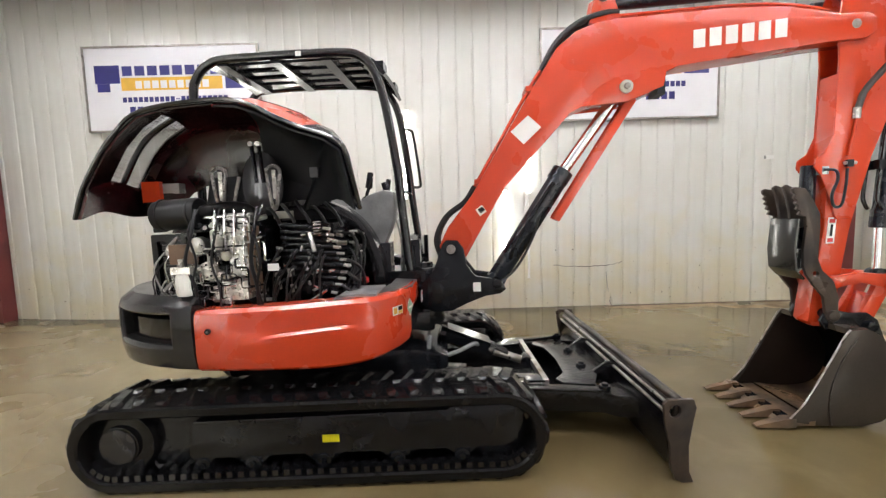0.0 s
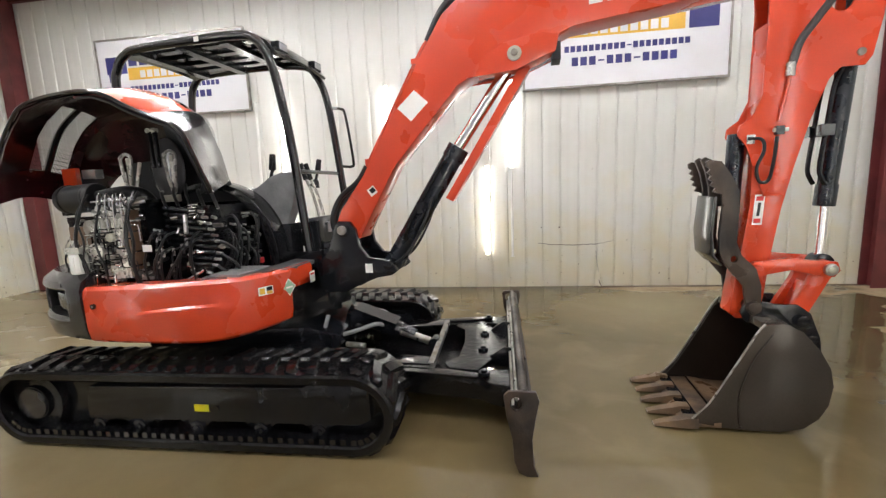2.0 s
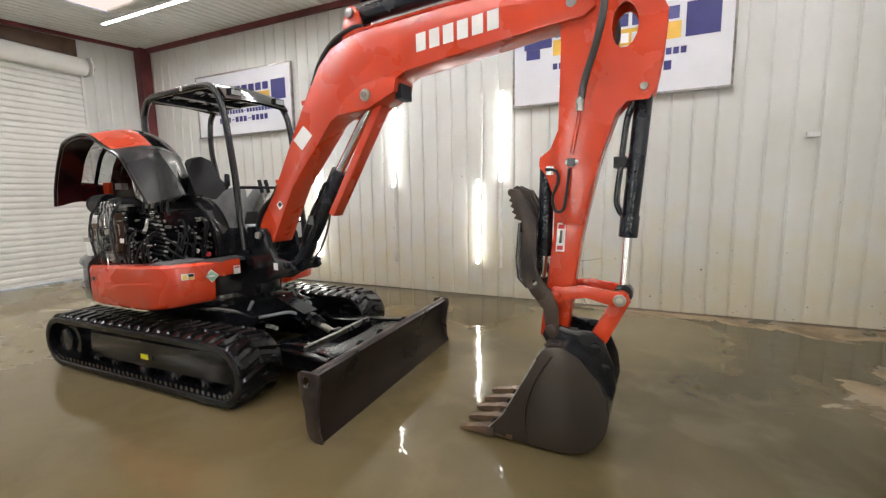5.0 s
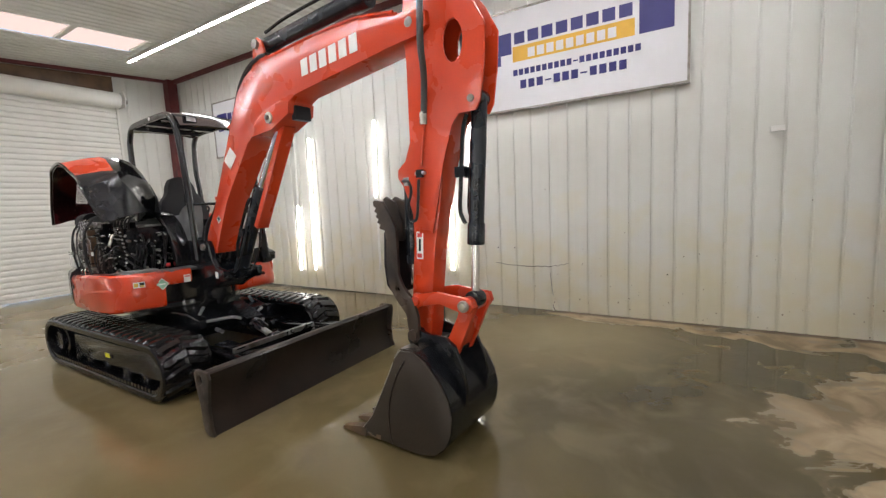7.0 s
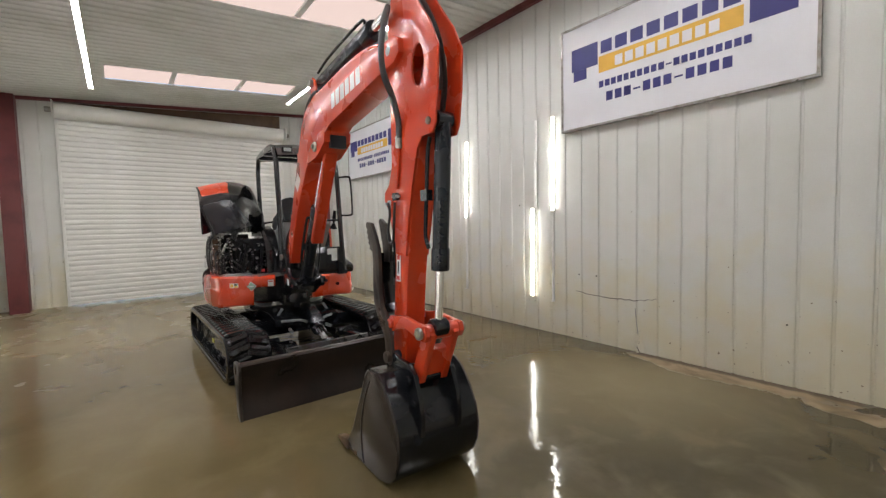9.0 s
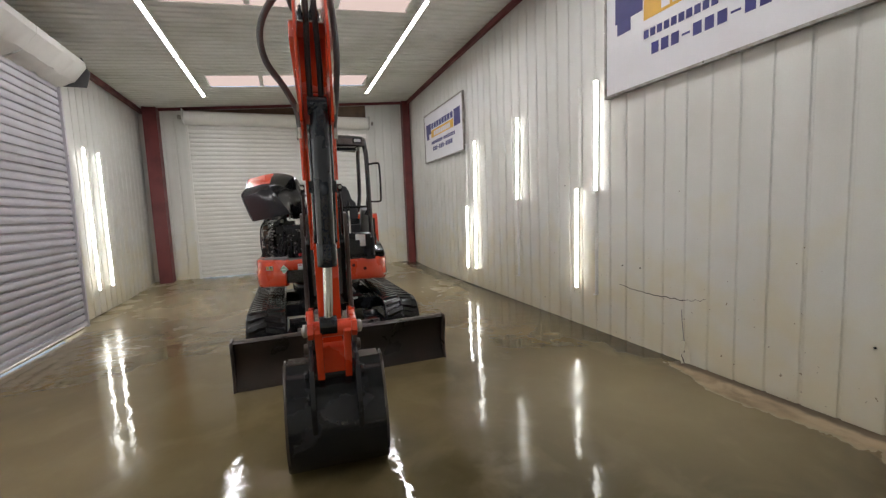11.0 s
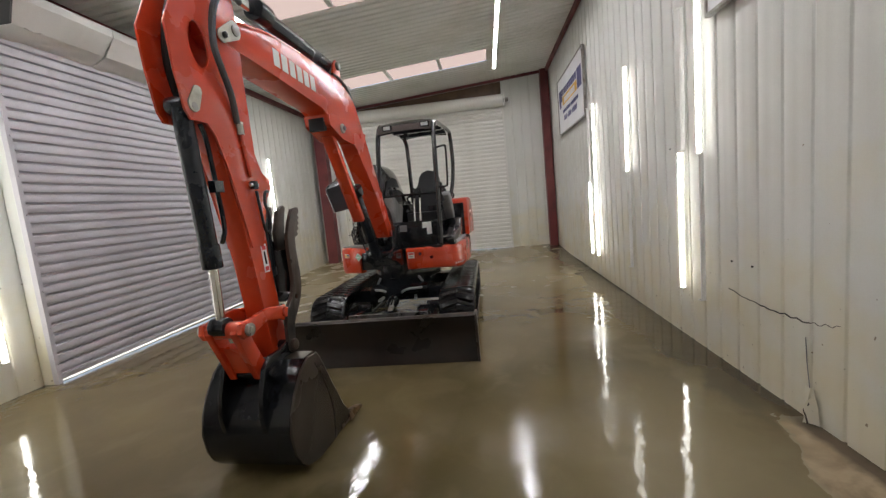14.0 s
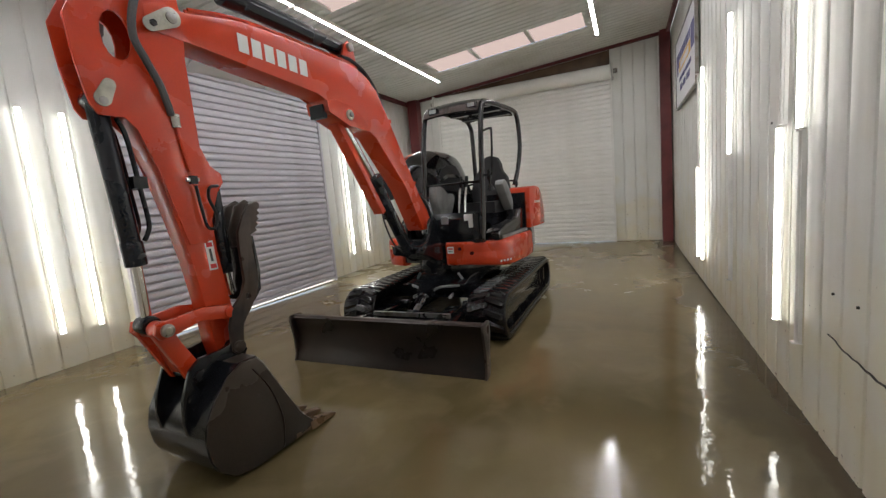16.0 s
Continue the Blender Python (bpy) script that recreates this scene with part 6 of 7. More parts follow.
part("oil_cap", rod((-1.20, -0.755, 1.245), (-1.20, -0.72, 1.245), 0.028, seg=18, bevel=0.005, m=H), M_ZINC, engine)
for i in range(80):
    u, z = bits.uniform(-1.35, -1.04), bits.uniform(0.98, 1.44)
    r = bits.uniform(0.005, 0.014)
    v = -0.70 - bits.uniform(0.0, 0.05)
    bm = rod((u, v, z), (u + bits.choice((0, 0, 0.05, -0.04)), v + 0.06, z + bits.uniform(-0.02, 0.02)), r, seg=bits.choice((6, 10)), bevel=0.002, m=H)
    part("engine_fitting", bm, bits.choice((M_ALLOY, M_ALLOY, M_ALLOY, M_STEEL, M_CHROME, M_SATIN, M_SATIN)), engine)
for i in range(14):
    u, z, w, h = bits.uniform(-1.34, -1.08), bits.uniform(0.98, 1.42), bits.uniform(0.015, 0.045), bits.uniform(0.012, 0.04)
    part("engine_bracket", box(u, u + w, -0.748, -0.69, z, z + h, 0.004, m=H), bits.choice((M_ALLOY, M_ALLOY, M_STEEL, M_SATIN)), engine)


def square_pipe(rng, u, v, z, turns, step):
    """A steel line that runs along the engine's side in right-angled bends."""
    pts, up = [Vector((u, v + 0.05, z)), Vector((u, v, z))], rng.random() < 0.5
    for k in range(turns):
        q = pts[-1].copy()
        d = rng.choice((-1, 1)) * rng.uniform(0.4, 1.0) * step
        if up:
            q.z = min(1.45, max(0.97, q.z + 1.5 * d))
        else:
            q.x = min(-0.98, max(-1.38, q.x + d))
        up = not up
        if (q - pts[-1]).length > 0.025:
            pts.append(q)
    pts.append(pts[-1] + Vector((0, 0.05, 0)))
    line = [pts[0]]
    for a, b, c in zip(pts, pts[1:], pts[2:]):
        r = 0.010
        p, q = b + (a - b).normalized() * r, b + (c - b).normalized() * r
        line += [p, b.lerp((p + q) / 2, 0.55), q]
    return line + [pts[-1]]


for i in range(30):
    line = square_pipe(bits, bits.uniform(-1.36, -1.04), bits.uniform(-0.785, -0.745), bits.uniform(1.0, 1.44), bits.choice((2, 3, 4)), 0.07)
    part("engine_pipe", tube(line, bits.choice((0.003, 0.004, 0.0055)), 6, 1, m=H), bits.choice((M_CHROME, M_ALLOY, M_SATIN, M_HOSE)), engine)
# dark wiring looms run down both sides of the engine's face
for u, du, r in ((-1.385, 0.02, 0.009), (-1.365, -0.02, 0.006), (-1.245, 0.015, 0.006), (-1.03, 0.01, 0.011), (-1.005, -0.015, 0.008)):
    part("wire_loom", tube([(u, -0.70, 1.50), (u + du, -0.775, 1.38), (u - du, -0.79, 1.22), (u + du, -0.785, 1.08), (u, -0.76, 0.95)], r, 8, m=H), M_HOSE, engine)

# hydraulic valve bank: stacked spools, hoses and unions
bank = part("valve_bank", box(-0.97, -0.66, -0.56, -0.24, 0.98, 1.40, 0.012, m=H), M_SATIN, dig, "black stacked hydraulic valve bank with hoses")
for i in range(10):
    z, u1 = 1.06 + i * 0.036, -0.60 - 0.018 * abs(i - 3)
    bm = rod((-0.96, -0.585, z + 0.012), (u1, -0.60, z - 0.012), 0.0155, seg=12, bevel=0.003, m=H)
    for k in range(5):
        u = -0.93 + k * 0.062
        rod((u, -0.587, z + 0.010 - k * 0.004), (u + 0.012, -0.588, z + 0.009 - k * 0.004), 0.019, seg=12, m=H, into=bm)
    part("spool", bm, M_SATIN, bank)
    part("spool_end", rod((u1, -0.60, z - 0.012), (u1 + 0.045, -0.605, z - 0.016), 0.009, seg=8, bevel=0.002, m=H), (M_ALLOY, M_ALLOY, M_STEEL)[i % 3], bank)
    if i in (0, 2, 4):
        part("hose_end", tube([(u1 + 0.04, -0.605, z - 0.015), (u1 + 0.065 + bits.uniform(-0.01, 0.02), -0.605, z - 0.03), (u1 + 0.08 + bits.uniform(-0.02, 0.03), -0.57, z - 0.075), (u1 + 0.08 + bits.uniform(-0.03, 0.03), -0.50, z - 0.13)], 0.009, 8, m=H), M_HOSE, bank)
part("relief_block", box(-1.03, -0.92, -0.515, -0.485, 1.435, 1.478, 0.006, m=H), M_ZINC, bank, "pale valve plate")
turns = [(-0.742 + 0.030 * math.cos(k * 0.9), -0.595 + 0.030 * math.sin(k * 0.9), 1.330 + k * 0.0024) for k in range(36)]
part("coil_spring", tube(turns, 0.0045, 6, 2, m=H), M_CHROME, bank, "bright coil spring")
part("relief_stem", rod((-0.775, -0.63, 1.35), (-0.735, -0.68, 1.25), 0.012, seg=10, bevel=0.002, m=H), M_ALLOY, bank)
part("bank_tag", box(-0.965, -0.905, -0.764, -0.760, 1.158, 1.196, 0.0, m=H), M_WHITE, bank, "white paper tag")
for i in range(15):
    u0, z0, v0, du = bits.uniform(-1.02, -0.70), bits.uniform(1.02, 1.30), bits.uniform(-0.74, -0.64), bits.uniform(-0.14, 0.02)
    r = bits.choice((0.005, 0.0065, 0.008))
    part("hydraulic_hose", tube([(u0, v0 + 0.08, z0), (u0 + 0.01, v0, z0 - 0.02), (u0 + du * 0.4, v0 - 0.01, z0 - 0.10), (u0 + du, v0, max(0.96, z0 - 0.2)), (u0 + du * 1.3, v0 + 0.04, 0.94)], r, 8, m=H), M_HOSE, bank)
    part("hose_crimp", rod((u0, v0 + 0.012, z0 - 0.005), (u0 + 0.012, v0 - 0.002, z0 - 0.045), r + 0.003, seg=8, m=H), bits.choice((M_ALLOY, M_STEEL, M_SATIN)), bank)
for i in range(5):
    u0 = -1.10 + 0.09 * i
    part("hydraulic_hose", tube([(u0, -0.44, 1.50 + 0.02 * (i % 3)), (u0 + 0.05, -0.50, 1.49), (u0 + 0.10, -0.54, 1.44), (u0 + 0.13, -0.55, 1.38)], 0.010, 8, m=H), M_HOSE, bank)
for i in range(26):
    u, v, z = bits.uniform(-0.98, -0.62), bits.uniform(-0.70, -0.60), bits.uniform(0.98, 1.36)
    d = Vector((bits.uniform(-0.05, 0.05), bits.uniform(-0.06, 0.0), bits.uniform(-0.03, 0.03)))
    part("bank_fitting", rod((u, v, z), Vector((u, v, z)) + d.normalized() * 0.035, bits.uniform(0.004, 0.010), seg=8, bevel=0.001, m=H), bits.choice((M_ALLOY, M_CHROME, M_ALLOY, M_SATIN)), bank)
for i in range(12):
    u, v, z = bits.uniform(-1.74, -1.50), bits.uniform(-0.66, -0.54), bits.uniform(1.0, 1.34)
    line = [(u, v + 0.05, z), (u + 0.02, v, z + 0.01), (u + bits.uniform(-0.06, 0.08), v - 0.02, z - 0.08), (u + bits.uniform(-0.08, 0.12), v, max(0.95, z - 0.2))]
    part("hydraulic_hose", tube(line, bits.choice((0.005, 0.008, 0.010)), 7, 5, m=H), bits.choice((M_HOSE, M_HOSE, M_ALLOY, M_CHROME)), bank)
# fittings and hoses on the bank's front, under the fender
for i in range(34):
    v, z = bits.uniform(-0.58, -0.22), bits.uniform(0.99, 1.36)
    u = -0.655 + bits.uniform(0.0, 0.06)
    d = bits.uniform(0.02, 0.06)
    part("bank_fitting", rod((u, v, z), (u + d, v + bits.uniform(-0.02, 0.02), z + bits.uniform(-0.02, 0.01)), bits.uniform(0.006, 0.014), seg=8, bevel=0.002, m=H), bits.choice((M_ALLOY, M_ALLOY, M_STEEL, M_SATIN, M_SATIN)), bank)
for i in range(16):
    v, z = bits.uniform(-0.56, -0.24), bits.uniform(1.08, 1.34)
    u = -0.64
    w = bits.uniform(-0.14, 0.05)
    part("hydraulic_hose", tube([(u, v, z), (u + 0.05, v + 0.2 * w, z + 0.005), (u + 0.085, v + 0.5 * w, z - 0.05), (u + 0.07, v + 0.8 * w, z - 0.14), (u + 0.02, v + w, max(0.95, z - 0.24))], bits.choice((0.006, 0.008, 0.010)), 7, 5, m=H), M_HOSE, bank)
part("drain_pipe", tube([(-0.70, -0.62, 1.02), (-0.735, -0.64, 0.995), (-0.80, -0.68, 0.955)], 0.014, 10, m=H), M_CHROME, bank, "bright bent pipe")
# curved fender between engine and seat, side cover, tool tray
F = [(-1.22, 1.50), (-1.0, 1.55), (-0.80, 1.535), (-0.62, 1.44), (-0.50, 1.28), (-0.445, 1.10), (-0.44, 0.94)]
outer = [(p.x, p.z) for p in smooth([(u, 0, z) for u, z in F], 5)]
inner = [(-1.15 + (u + 1.15) * 0.90, 0.9 + (z - 0.9) * 0.93) for u, z in outer][::-1]
part("bay_wall", plate(outer + [(-0.50, 0.94), (-1.22, 0.94)], -0.135, -0.115, 0.003, m=H), M_SATIN, dig)
part("fender", plate(outer + inner, -0.25, -0.10, 0.008, m=H), M_BLACK, dig, "glossy black curved fender")
bm = box(-0.60, -0.40, -0.70, -0.42, 0.955, 1.005, 0.008, m=H)
part("tool_tray", bm, M_GREY, dig, "grey metal tray")
bm = loft([[(u, v, z) for u, v in ((-0.62, -0.76), (-0.42, -0.68), (-0.30, -0.55), (-0.24, -0.38), (-0.24, -0.12))] for z in (0.965, 0.99)] + [[(u, v, 1.0) for u, v in ((-0.62, -0.70), (-0.46, -0.60), (-0.40, -0.48), (-0.38, -0.34), (-0.38, -0.12))]], 0.012)
bm.transform(H)
part("front_cover", bm, M_WRAP, dig, "grey tread cover ahead of the engine bay")
part("red_cap", rod((-0.56, -0.278, 1.0), (-0.56, -0.278, 1.035), 0.022, seg=14, bevel=0.004, m=H), M_REDTXT, dig)

# operator's place
part("floor_mat", box(-1.0, -0.24, -0.10, 0.64, 0.93, 0.965, 0.01, m=H), M_SATIN, dig)
bm = plate([(-0.30, 0.95), (-0.245, 0.95), (-0.26, 1.20), (-0.30, 1.27), (-0.34, 1.27)], -0.10, 0.62, 0.01, m=H)
apron = part("front_apron", bm, M_SATIN, dig, "black front apron")
part("apron_sticker", box(-0.262, -0.254, 0.41, 0.46, 1.18, 1.25, 0.0, m=H), M_WHITE, apron)
part("apron_sticker", box(-0.262, -0.254, 0.461, 0.55, 1.10, 1.25, 0.0, m=H), M_WHITE, apron, "white notice")
part("apron_sticker", box(-0.262, -0.254, 0.12, 0.21, 1.15, 1.23, 0.0, m=H), M_GREY, apron)
for v in (-0.04, 0.56):
    part("front_lug", box(-0.30, -0.22, v - 0.03, v + 0.03, 0.93, 1.25, 0.01, m=H), M_SATIN, apron)
seat_base = part("seat_base", box(-1.46, -0.86, 0.02, 0.58, 0.95, 1.22, 0.03, m=H), M_SATIN, dig)
cushion = box(-1.40, -0.90, 0.06, 0.54, 1.22, 1.36, 0.05, m=H)
part("seat_cushion", cushion, M_SEAT, dig, "black fabric seat cushion")
sb = [(0.08, 1.32), (0.06, 1.50), (0.085, 1.68), (0.15, 1.76), (0.165, 1.86), (0.20, 1.945), (0.30, 1.975), (0.40, 1.945), (0.435, 1.86), (0.45, 1.76), (0.515, 1.68), (0.54, 1.50), (0.52, 1.32)]
sb = [(0.30 + (v - 0.30) * 1.14, z) for v, z in sb]
bm = plate(sb, -0.07, 0.07, 0.05)
bm.transform(H @ Matrix.Translation((-1.40, 0, 0)) @ Matrix.Translation((0, 0, 1.3)) @ Matrix.Rotation(radians(-9), 4, "Y") @ Matrix.Translation((0, 0, -1.3)) @ Matrix.Rotation(radians(90), 4, "Z"))
part("seat_back", bm, M_SEAT, dig, "black high-backed seat")
for v, s in ((-0.03, -1), (0.62, 1)):
    shape = [(-0.86, 1.44), (-0.82, 1.50), (-0.68, 1.50), (-0.56, 1.575), (-0.46, 1.605), (-0.38, 1.59), (-0.37, 1.50), (-0.39, 1.38), (-0.47, 1.20), (-0.58, 1.17), (-0.72, 1.20)] if s < 0 else [(-1.20, 1.22), (-1.14, 1.24), (-0.99, 1.40), (-0.86, 1.56), (-0.90, 1.61), (-0.98, 1.62), (-1.10, 1.52), (-1.22, 1.34)]
    c = plate(shape, v - 0.06, v + 0.06, 0.03, m=H)
    con = part("console", c, M_GREY, dig, "grey arm console")
    bm = tube([(-0.60, v, 1.50), (-0.58, v, 1.58), (-0.56, v, 1.63)], 0.012, 8, m=H)
    part("joystick", bm, M_SATIN, con)
    part("grip", rod((-0.565, v, 1.62), (-0.545, v + s * 0.01, 1.73), 0.026, 0.021, seg=14, bevel=0.008, m=H), M_SATIN, con)
    part("boot", rod((-0.605, v, 1.50), (-0.585, v, 1.56), 0.045, 0.02, seg=14, m=H), M_SATIN, con)
for v in (0.285, 0.36):
    lv = part("travel_lever", tube([(-0.42, v, 0.96), (-0.40, v, 1.20), (-0.44, v, 1.42), (-0.50, v, 1.58)], 0.011, 8, m=H), M_ALLOY, dig, "grey travel lever")
    part("grip", rod((-0.49, v, 1.55), (-0.525, v, 1.68), 0.019, seg=12, bevel=0.006, m=H), M_SATIN, lv)
part("console_foot", box(-0.70, -0.42, -0.11, 0.03, 0.95, 1.24, 0.03, m=H), M_CHAR, dig)
# left and rear covers
bm = plate([(-1.33, 0.93), (-0.36, 0.93), (-0.34, 1.03), (-0.60, 1.10), (-1.02, 1.14), (-1.10, 1.24), (-1.32, 1.26), (-1.34, 0.98)], 0.60, 0.78, 0.03, m=H)
part("left_cover", bm, M_BLACK, dig, "black side cover beside the seat")
part("cover_step", box(-1.40, -0.42, 0.775, 0.80, 0.95, 0.985, 0.004, m=H), M_GREY, dig)
rear = [(-1.34, 0.98), (-1.36, 1.42), (-1.44, 1.51), (-1.80, 1.50), (-1.95, 1.40), (-2.04, 1.22), (-2.06, 1.02), (-2.0, 0.98)]
bonnet = part("rear_bonnet", plate([(p.x, p.z) for p in smooth([(u, 0, z) for u, z in rear + rear[:1]], 4)][:-1], 0.30, 0.85, 0.085, m=H), M_ORANGE, dig, "orange rear bonnet")
for i in range(6):
    part("letter_block", box(-1.60 - i * 0.05, -1.565 - i * 0.05, 0.8505, 0.852, 1.29, 1.32, 0, m=H), M_WHITE, bonnet, "white brand mark as plain block")
part("rear_body", plate([(u, z * 0.98 + 0.01) for u, z in rear], -0.14, 0.298, 0.04, m=H), M_BLACK, dig)
part("bonnet_edge", box(-1.335, -1.30, 0.28, 0.80, 0.98, 1.44, 0.012, m=H), M_SATIN, dig)
part("rear_grab", tube([(-1.52, -0.05, 1.50), (-1.50, -0.05, 1.60), (-1.50, 0.3, 1.62), (-1.52, 0.62, 1.60), (-1.53, 0.62, 1.50)], 0.014, 8, m=H), M_SATIN, dig)

# stickers on the panels
def decal(name, u, v, z, turn, pts, material, parent, label="", lift=0.0):
    """A thin sticker at (u, v, z) of the house, facing out at that turn (0: to the machine's right, 90: ahead)."""
    bm = plate(pts, -0.0022 - lift, -0.0006 - lift, 0, m=H @ Matrix.Translation((u, v, z)) @ Matrix.Rotation(radians(turn), 4, "Z"))
    return part(name, bm, material, parent, label)


def rect(w, h, x=0.0, z=0.0):
    return [(x - w / 2, z - h / 2), (x + w / 2, z - h / 2), (x + w / 2, z + h / 2), (x - w / 2, z + h / 2)]


decal("service_sticker", -0.255, -0.463, 0.875, 76, [(-0.055, 0), (0, -0.055), (0.055, 0), (0, 0.055)], M_WHITE, panel_r, "pale green diamond sticker", 0.004)
decal("service_mark", -0.255, -0.463, 0.875, 76, [(-0.046, 0), (0, -0.046), (0.046, 0), (0, 0.046)], M_GREEN, panel_r, "", 0.006)
decal("service_bar", -0.255, -0.463, 0.875, 76, rect(0.05, 0.012), M_WHITE, panel_r, "", 0.008)
decal("load_sticker", -0.300, -0.628, 0.895, 62, rect(0.09, 0.05), M_WHITE, panel_r, "white, yellow and black warning sticker", 0.005)
decal("load_bar", -0.300, -0.628, 0.895, 62, rect(0.035, 0.022, 0.022, 0.009), M_SATIN, panel_r, "", 0.007)
decal("load_bar", -0.300, -0.628, 0.895, 62, rect(0.035, 0.018, 0.022, -0.013), M_GOLD, panel_r, "", 0.007)
decal("load_bar", -0.300, -0.628, 0.895, 62, rect(0.03, 0.034, -0.022, 0.0), M_GOLD, panel_r, "", 0.007)
decal("front_sticker", -0.203, -0.27, 0.90, 90, rect(0.06, 0.07), M_WHITE, panel_r, "", 0.005)
decal("sticker_bar", -0.203, -0.27, 0.92, 90, rect(0.045, 0.012), M_REDTXT, panel_r, "", 0.007)
part("panel_bolt", rod((-1.27, -0.864, 0.855), (-1.27, -0.845, 0.855), 0.016, seg=10, m=H), M_SATIN, panel_r)
part("bolt_head", rod((-1.27, -0.867, 0.855), (-1.27, -0.862, 0.855), 0.007, seg=8, m=H), M_STEEL, panel_r)
decal("front_sticker", -0.182, 0.25, 0.86, 90, rect(0.08, 0.075), M_WHITE, panel_l, "", 0.005)
decal("sticker_bar", -0.182, 0.25, 0.875, 90, rect(0.06, 0.018), M_REDTXT, panel_l, "", 0.007)
decal("sticker_bar", -0.182, 0.25, 0.845, 90, rect(0.05, 0.008), M_SATIN, panel_l, "", 0.007)
for v in (0.36, 0.50):
    part("panel_plug", rod((-0.215, v, 0.82 + 0.05 * (v < 0.4)), (-0.186, v, 0.82 + 0.05 * (v < 0.4)), 0.02, seg=12, m=H), M_DARKRED, panel_l)
for i in range(4):
    decal("letter_block", -0.40 - i * 0.045, 0.755 + 0.022 * i, 0.70, 150, rect(0.022, 0.022), M_WHITE, panel_l, "", 0.012)

# canopy
part("canopy_frame", tube([(-0.275, -0.115, 0.95), (-0.315, -0.11, 1.36), (-0.345, -0.105, 1.72), (-0.385, -0.105, 2.02), (-0.43, -0.10, 2.265), (-0.49, -0.10, 2.415), (-0.58, -0.10, 2.495), (-0.70, -0.10, 2.515), (-0.9, -0.10, 2.52), (-1.46, -0.08, 2.525), (-1.62, -0.07, 2.5), (-1.72, -0.06, 2.415), (-1.755, -0.06, 2.245), (-1.76, -0.05, 1.50)], 0.030, 14, m=H), M_BLACK, dig, "black tube canopy frame")
part("canopy_post", tube([(-0.27, 0.62, 0.95), (-0.33, 0.62, 1.40), (-0.385, 0.62, 1.95), (-0.43, 0.62, 2.245), (-0.49, 0.61, 2.395), (-0.60, 0.61, 2.485), (-1.0, 0.62, 2.52), (-1.54, 0.64, 2.52), (-1.67, 0.64, 2.475), (-1.735, 0.64, 2.345), (-1.75, 0.64, 2.05), (-1.66, 0.62, 1.75), (-1.60, 0.58, 1.55)], 0.030, 14, m=H), M_BLACK, dig, "black tube canopy frame")
rows = []
for u, z in ((-1.64, 2.495), (-1.50, 2.535), (-1.0, 2.555), (-0.72, 2.545), (-0.56, 2.52), (-0.47, 2.465), (-0.40, 2.375)):
    rows.append([(u, v, z + 0.02 * (1 - ((v - 0.26) / 0.34) ** 2)) for v in (-0.085, 0.03, 0.15, 0.26, 0.37, 0.49, 0.60)])
bm = loft(rows, 0.024)
bm.transform(H)
part("canopy_roof", bm, M_BLACK, dig, "black moulded canopy roof")
for u in (-1.52, -1.15, -0.80):
    part("roof_rib", box(u - 0.035, u + 0.035, -0.08, 0.60, 2.480, 2.520, 0.01, m=H), M_CHAR, dig)
for v in (0.04, 0.20, 0.36, 0.50):
    part("roof_slat", box(-1.55, -0.62, v - 0.03, v + 0.03, 2.510, 2.527, 0.006, m=H), M_CHAR, dig)
for v in (0.035, 0.52):
    lamp = part("work_lamp", box(-0.49, -0.425, v - 0.055, v + 0.055, 2.418, 2.478, 0.016, m=H), M_SATIN, dig)
    part("lens", box(-0.427, -0.418, v - 0.043, v + 0.043, 2.427, 2.469, 0.004, m=H), M_LENS, lamp, "clear lamp lens")
part("front_rail", rod((-0.355, -0.11, 1.60), (-0.355, 0.60, 1.60), 0.014, seg=12, m=H), M_SATIN, dig)
part("grab_handle", tube([(-0.41, 0.63, 2.14), (-0.36, 0.74, 2.15), (-0.335, 0.77, 2.10), (-0.29, 0.765, 1.72), (-0.30, 0.74, 1.66), (-0.35, 0.63, 1.66)], 0.012, 8, 5, m=H), M_SATIN, dig, "black grab handle")
part("post_tag", box(-0.985, -0.95, -0.132, -0.128, 2.500, 2.530, 0, m=H), M_WHITE, dig)
for v in (-0.115, 0.60):
    part("post_foot", box(-0.33, -0.21, v - 0.04, v + 0.04, 0.94, 0.975, 0.006, m=H), M_SATIN, dig)

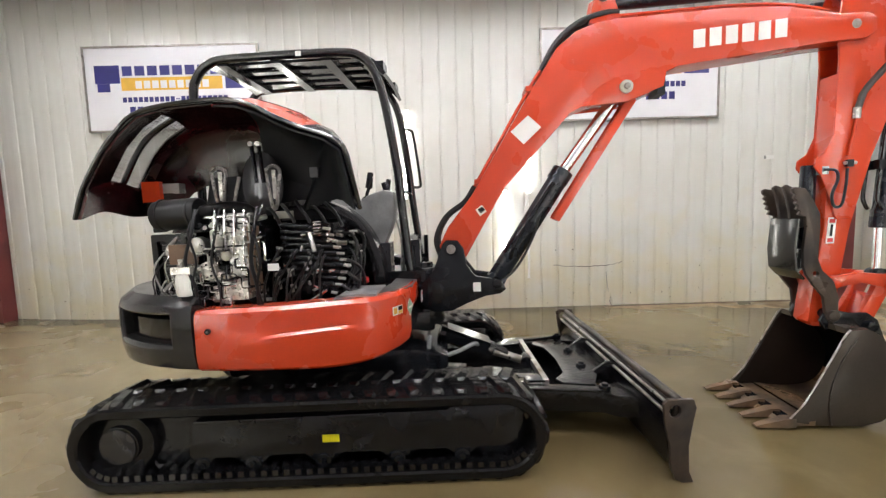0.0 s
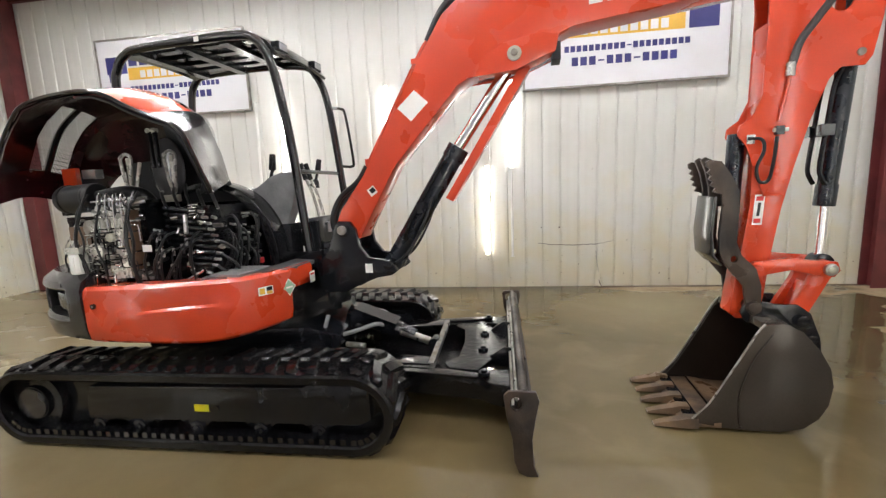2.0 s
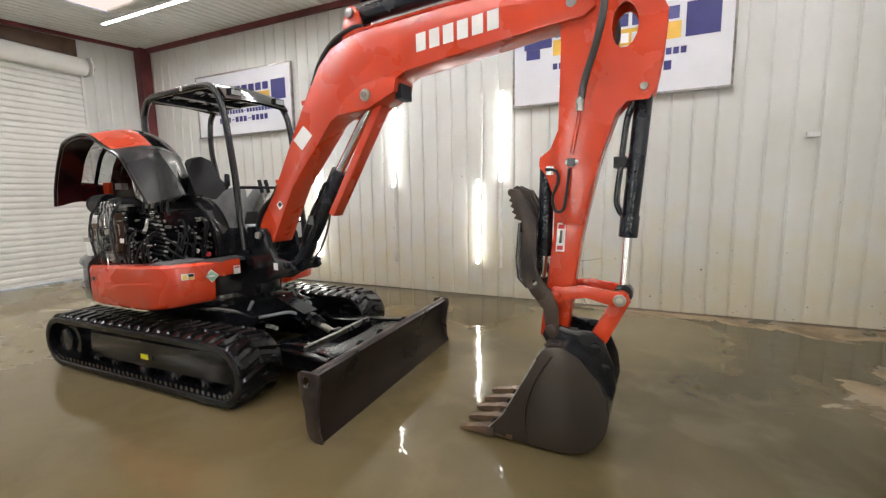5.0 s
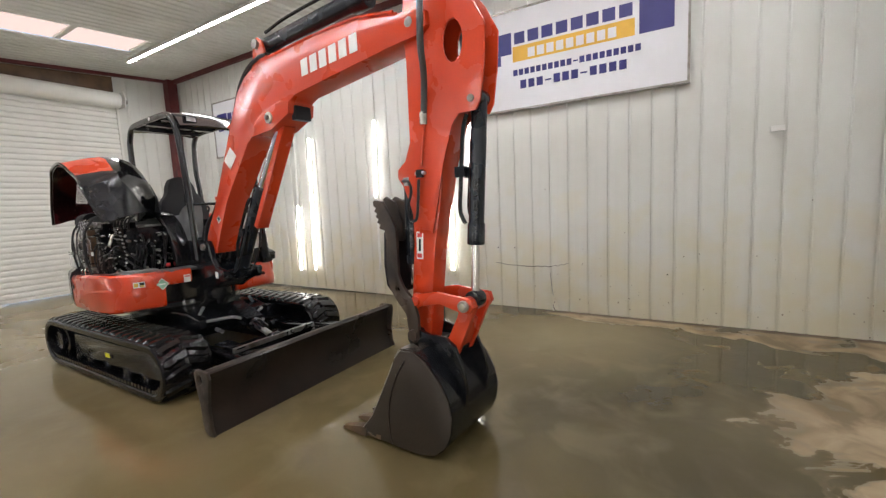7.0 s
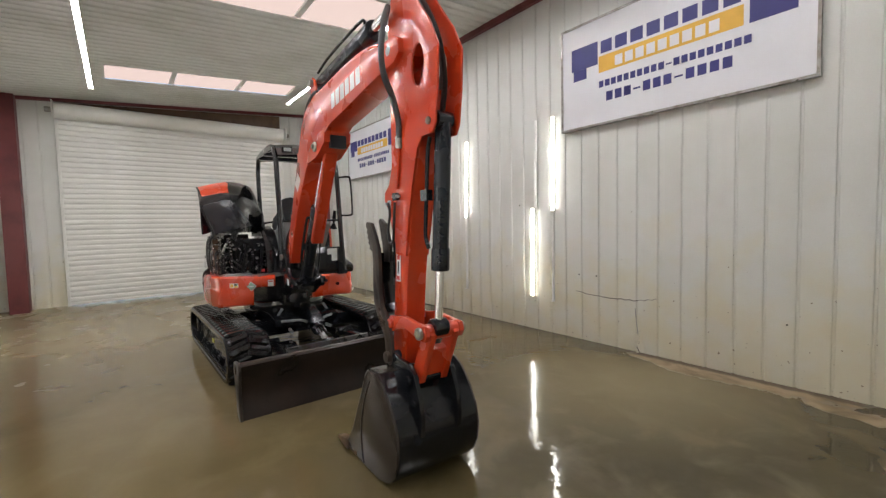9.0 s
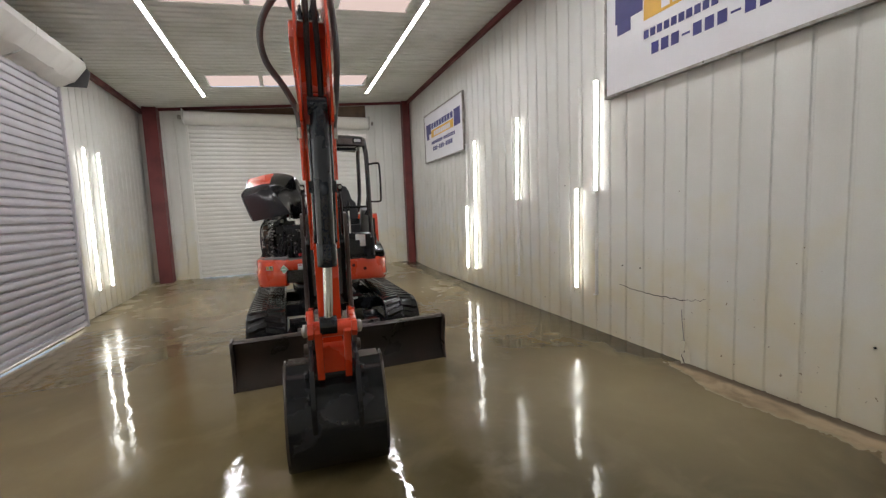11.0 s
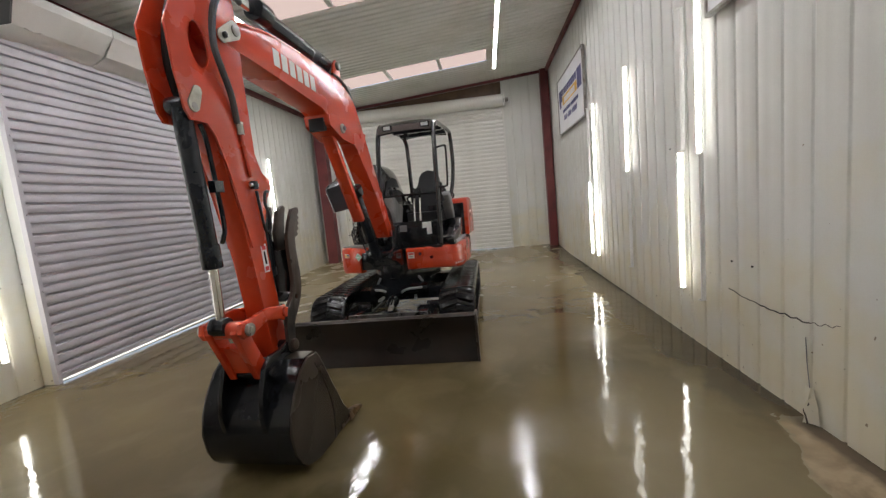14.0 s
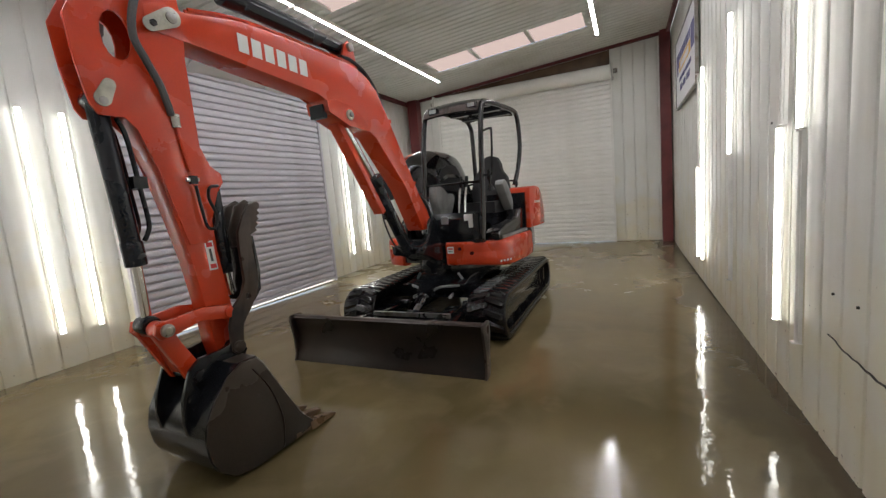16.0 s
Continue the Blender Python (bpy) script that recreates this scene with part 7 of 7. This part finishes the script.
# ---- marks on the south wall ----
rip = random.Random(12)
for x0, x1, z0, z1, r in ((1.24, 1.62, 0.615, 0.578, 0.0034), (1.60, 2.03, 0.580, 0.590, 0.0045), (2.02, 2.24, 0.592, 0.63, 0.0022)):
    line = [(x0 + (x1 - x0) * k / 9, YS - 0.001, z0 + (z1 - z0) * k / 9 + rip.uniform(-0.008, 0.008)) for k in range(10)]
    tagged(part("wall_tear", tube(line, r, 6, 2), M_WORN), "thin dark tear across the wall sheet", "tear", "wall tears", "structure")
# the crease's grey is the shade of a fold in the white sheet
tagged(part("wall_crease", tube([(2.005, YS - 0.001, 0.50), (2.02, YS - 0.002, 0.34), (2.045, YS - 0.002, 0.18)], 0.0030, 6), M_GREY), "fine crease in the wall sheet, its shade drawn in grey", "crease", kind="structure")
tagged(part("wall_tear", tube([(2.035, YS - 0.003, 0.17), (2.06, YS - 0.022, 0.12), (2.045, YS - 0.036, 0.085), (2.055, YS - 0.034, 0.05), (2.075, YS - 0.036, 0.012)], 0.0045, 6), M_WORN), "dark split in the foot of the wall sheet", "tear", "wall tears", "structure")
rows = [[(2.0, YS + 0.003, z), (2.025, YS - a, z + b), (2.05, YS - 2.2 * a, z - b), (2.085 - c, YS - a, z + b), (2.11 - c, YS + 0.003, z)] for z, a, b, c in ((0.012, 0.020, 0.004, 0.0), (0.06, 0.014, 0.008, 0.008), (0.10, 0.018, -0.006, 0.012), (0.15, 0.008, 0.006, 0.03), (0.21, 0.003, 0.0, 0.05))]
tagged(part("wall_flap", loft(rows, 0.003), M_WALL), "small crumpled edge at the foot of a wall sheet", "wall sheet", kind="structure")
tagged(part("junction_box", box(4.235, 4.35, YS - 0.03, YS + 0.004, 2.035, 2.085, 0.006), M_WHITE), "small white junction box on the wall", "junction box")
for x, z in ((1.28, 0.83), (1.52, 0.83), (3.36, 0.55), (0.3, 1.75)):
    tagged(part("screw_hole", rod((x, YS + 0.004, z), (x, YS - 0.004, z), 0.007, seg=10), M_SATIN), "small dark screw hole in the wall sheet", "screw hole", "screw holes", "structure")

# the machine stands on the slab's slight fall
lean = Matrix.Translation((0.85, 0, 0)) @ Matrix.Rotation(radians(-0.5), 4, "Y") @ Matrix.Translation((-0.85, 0, 0))
dig.matrix_basis = lean @ dig.matrix_basis
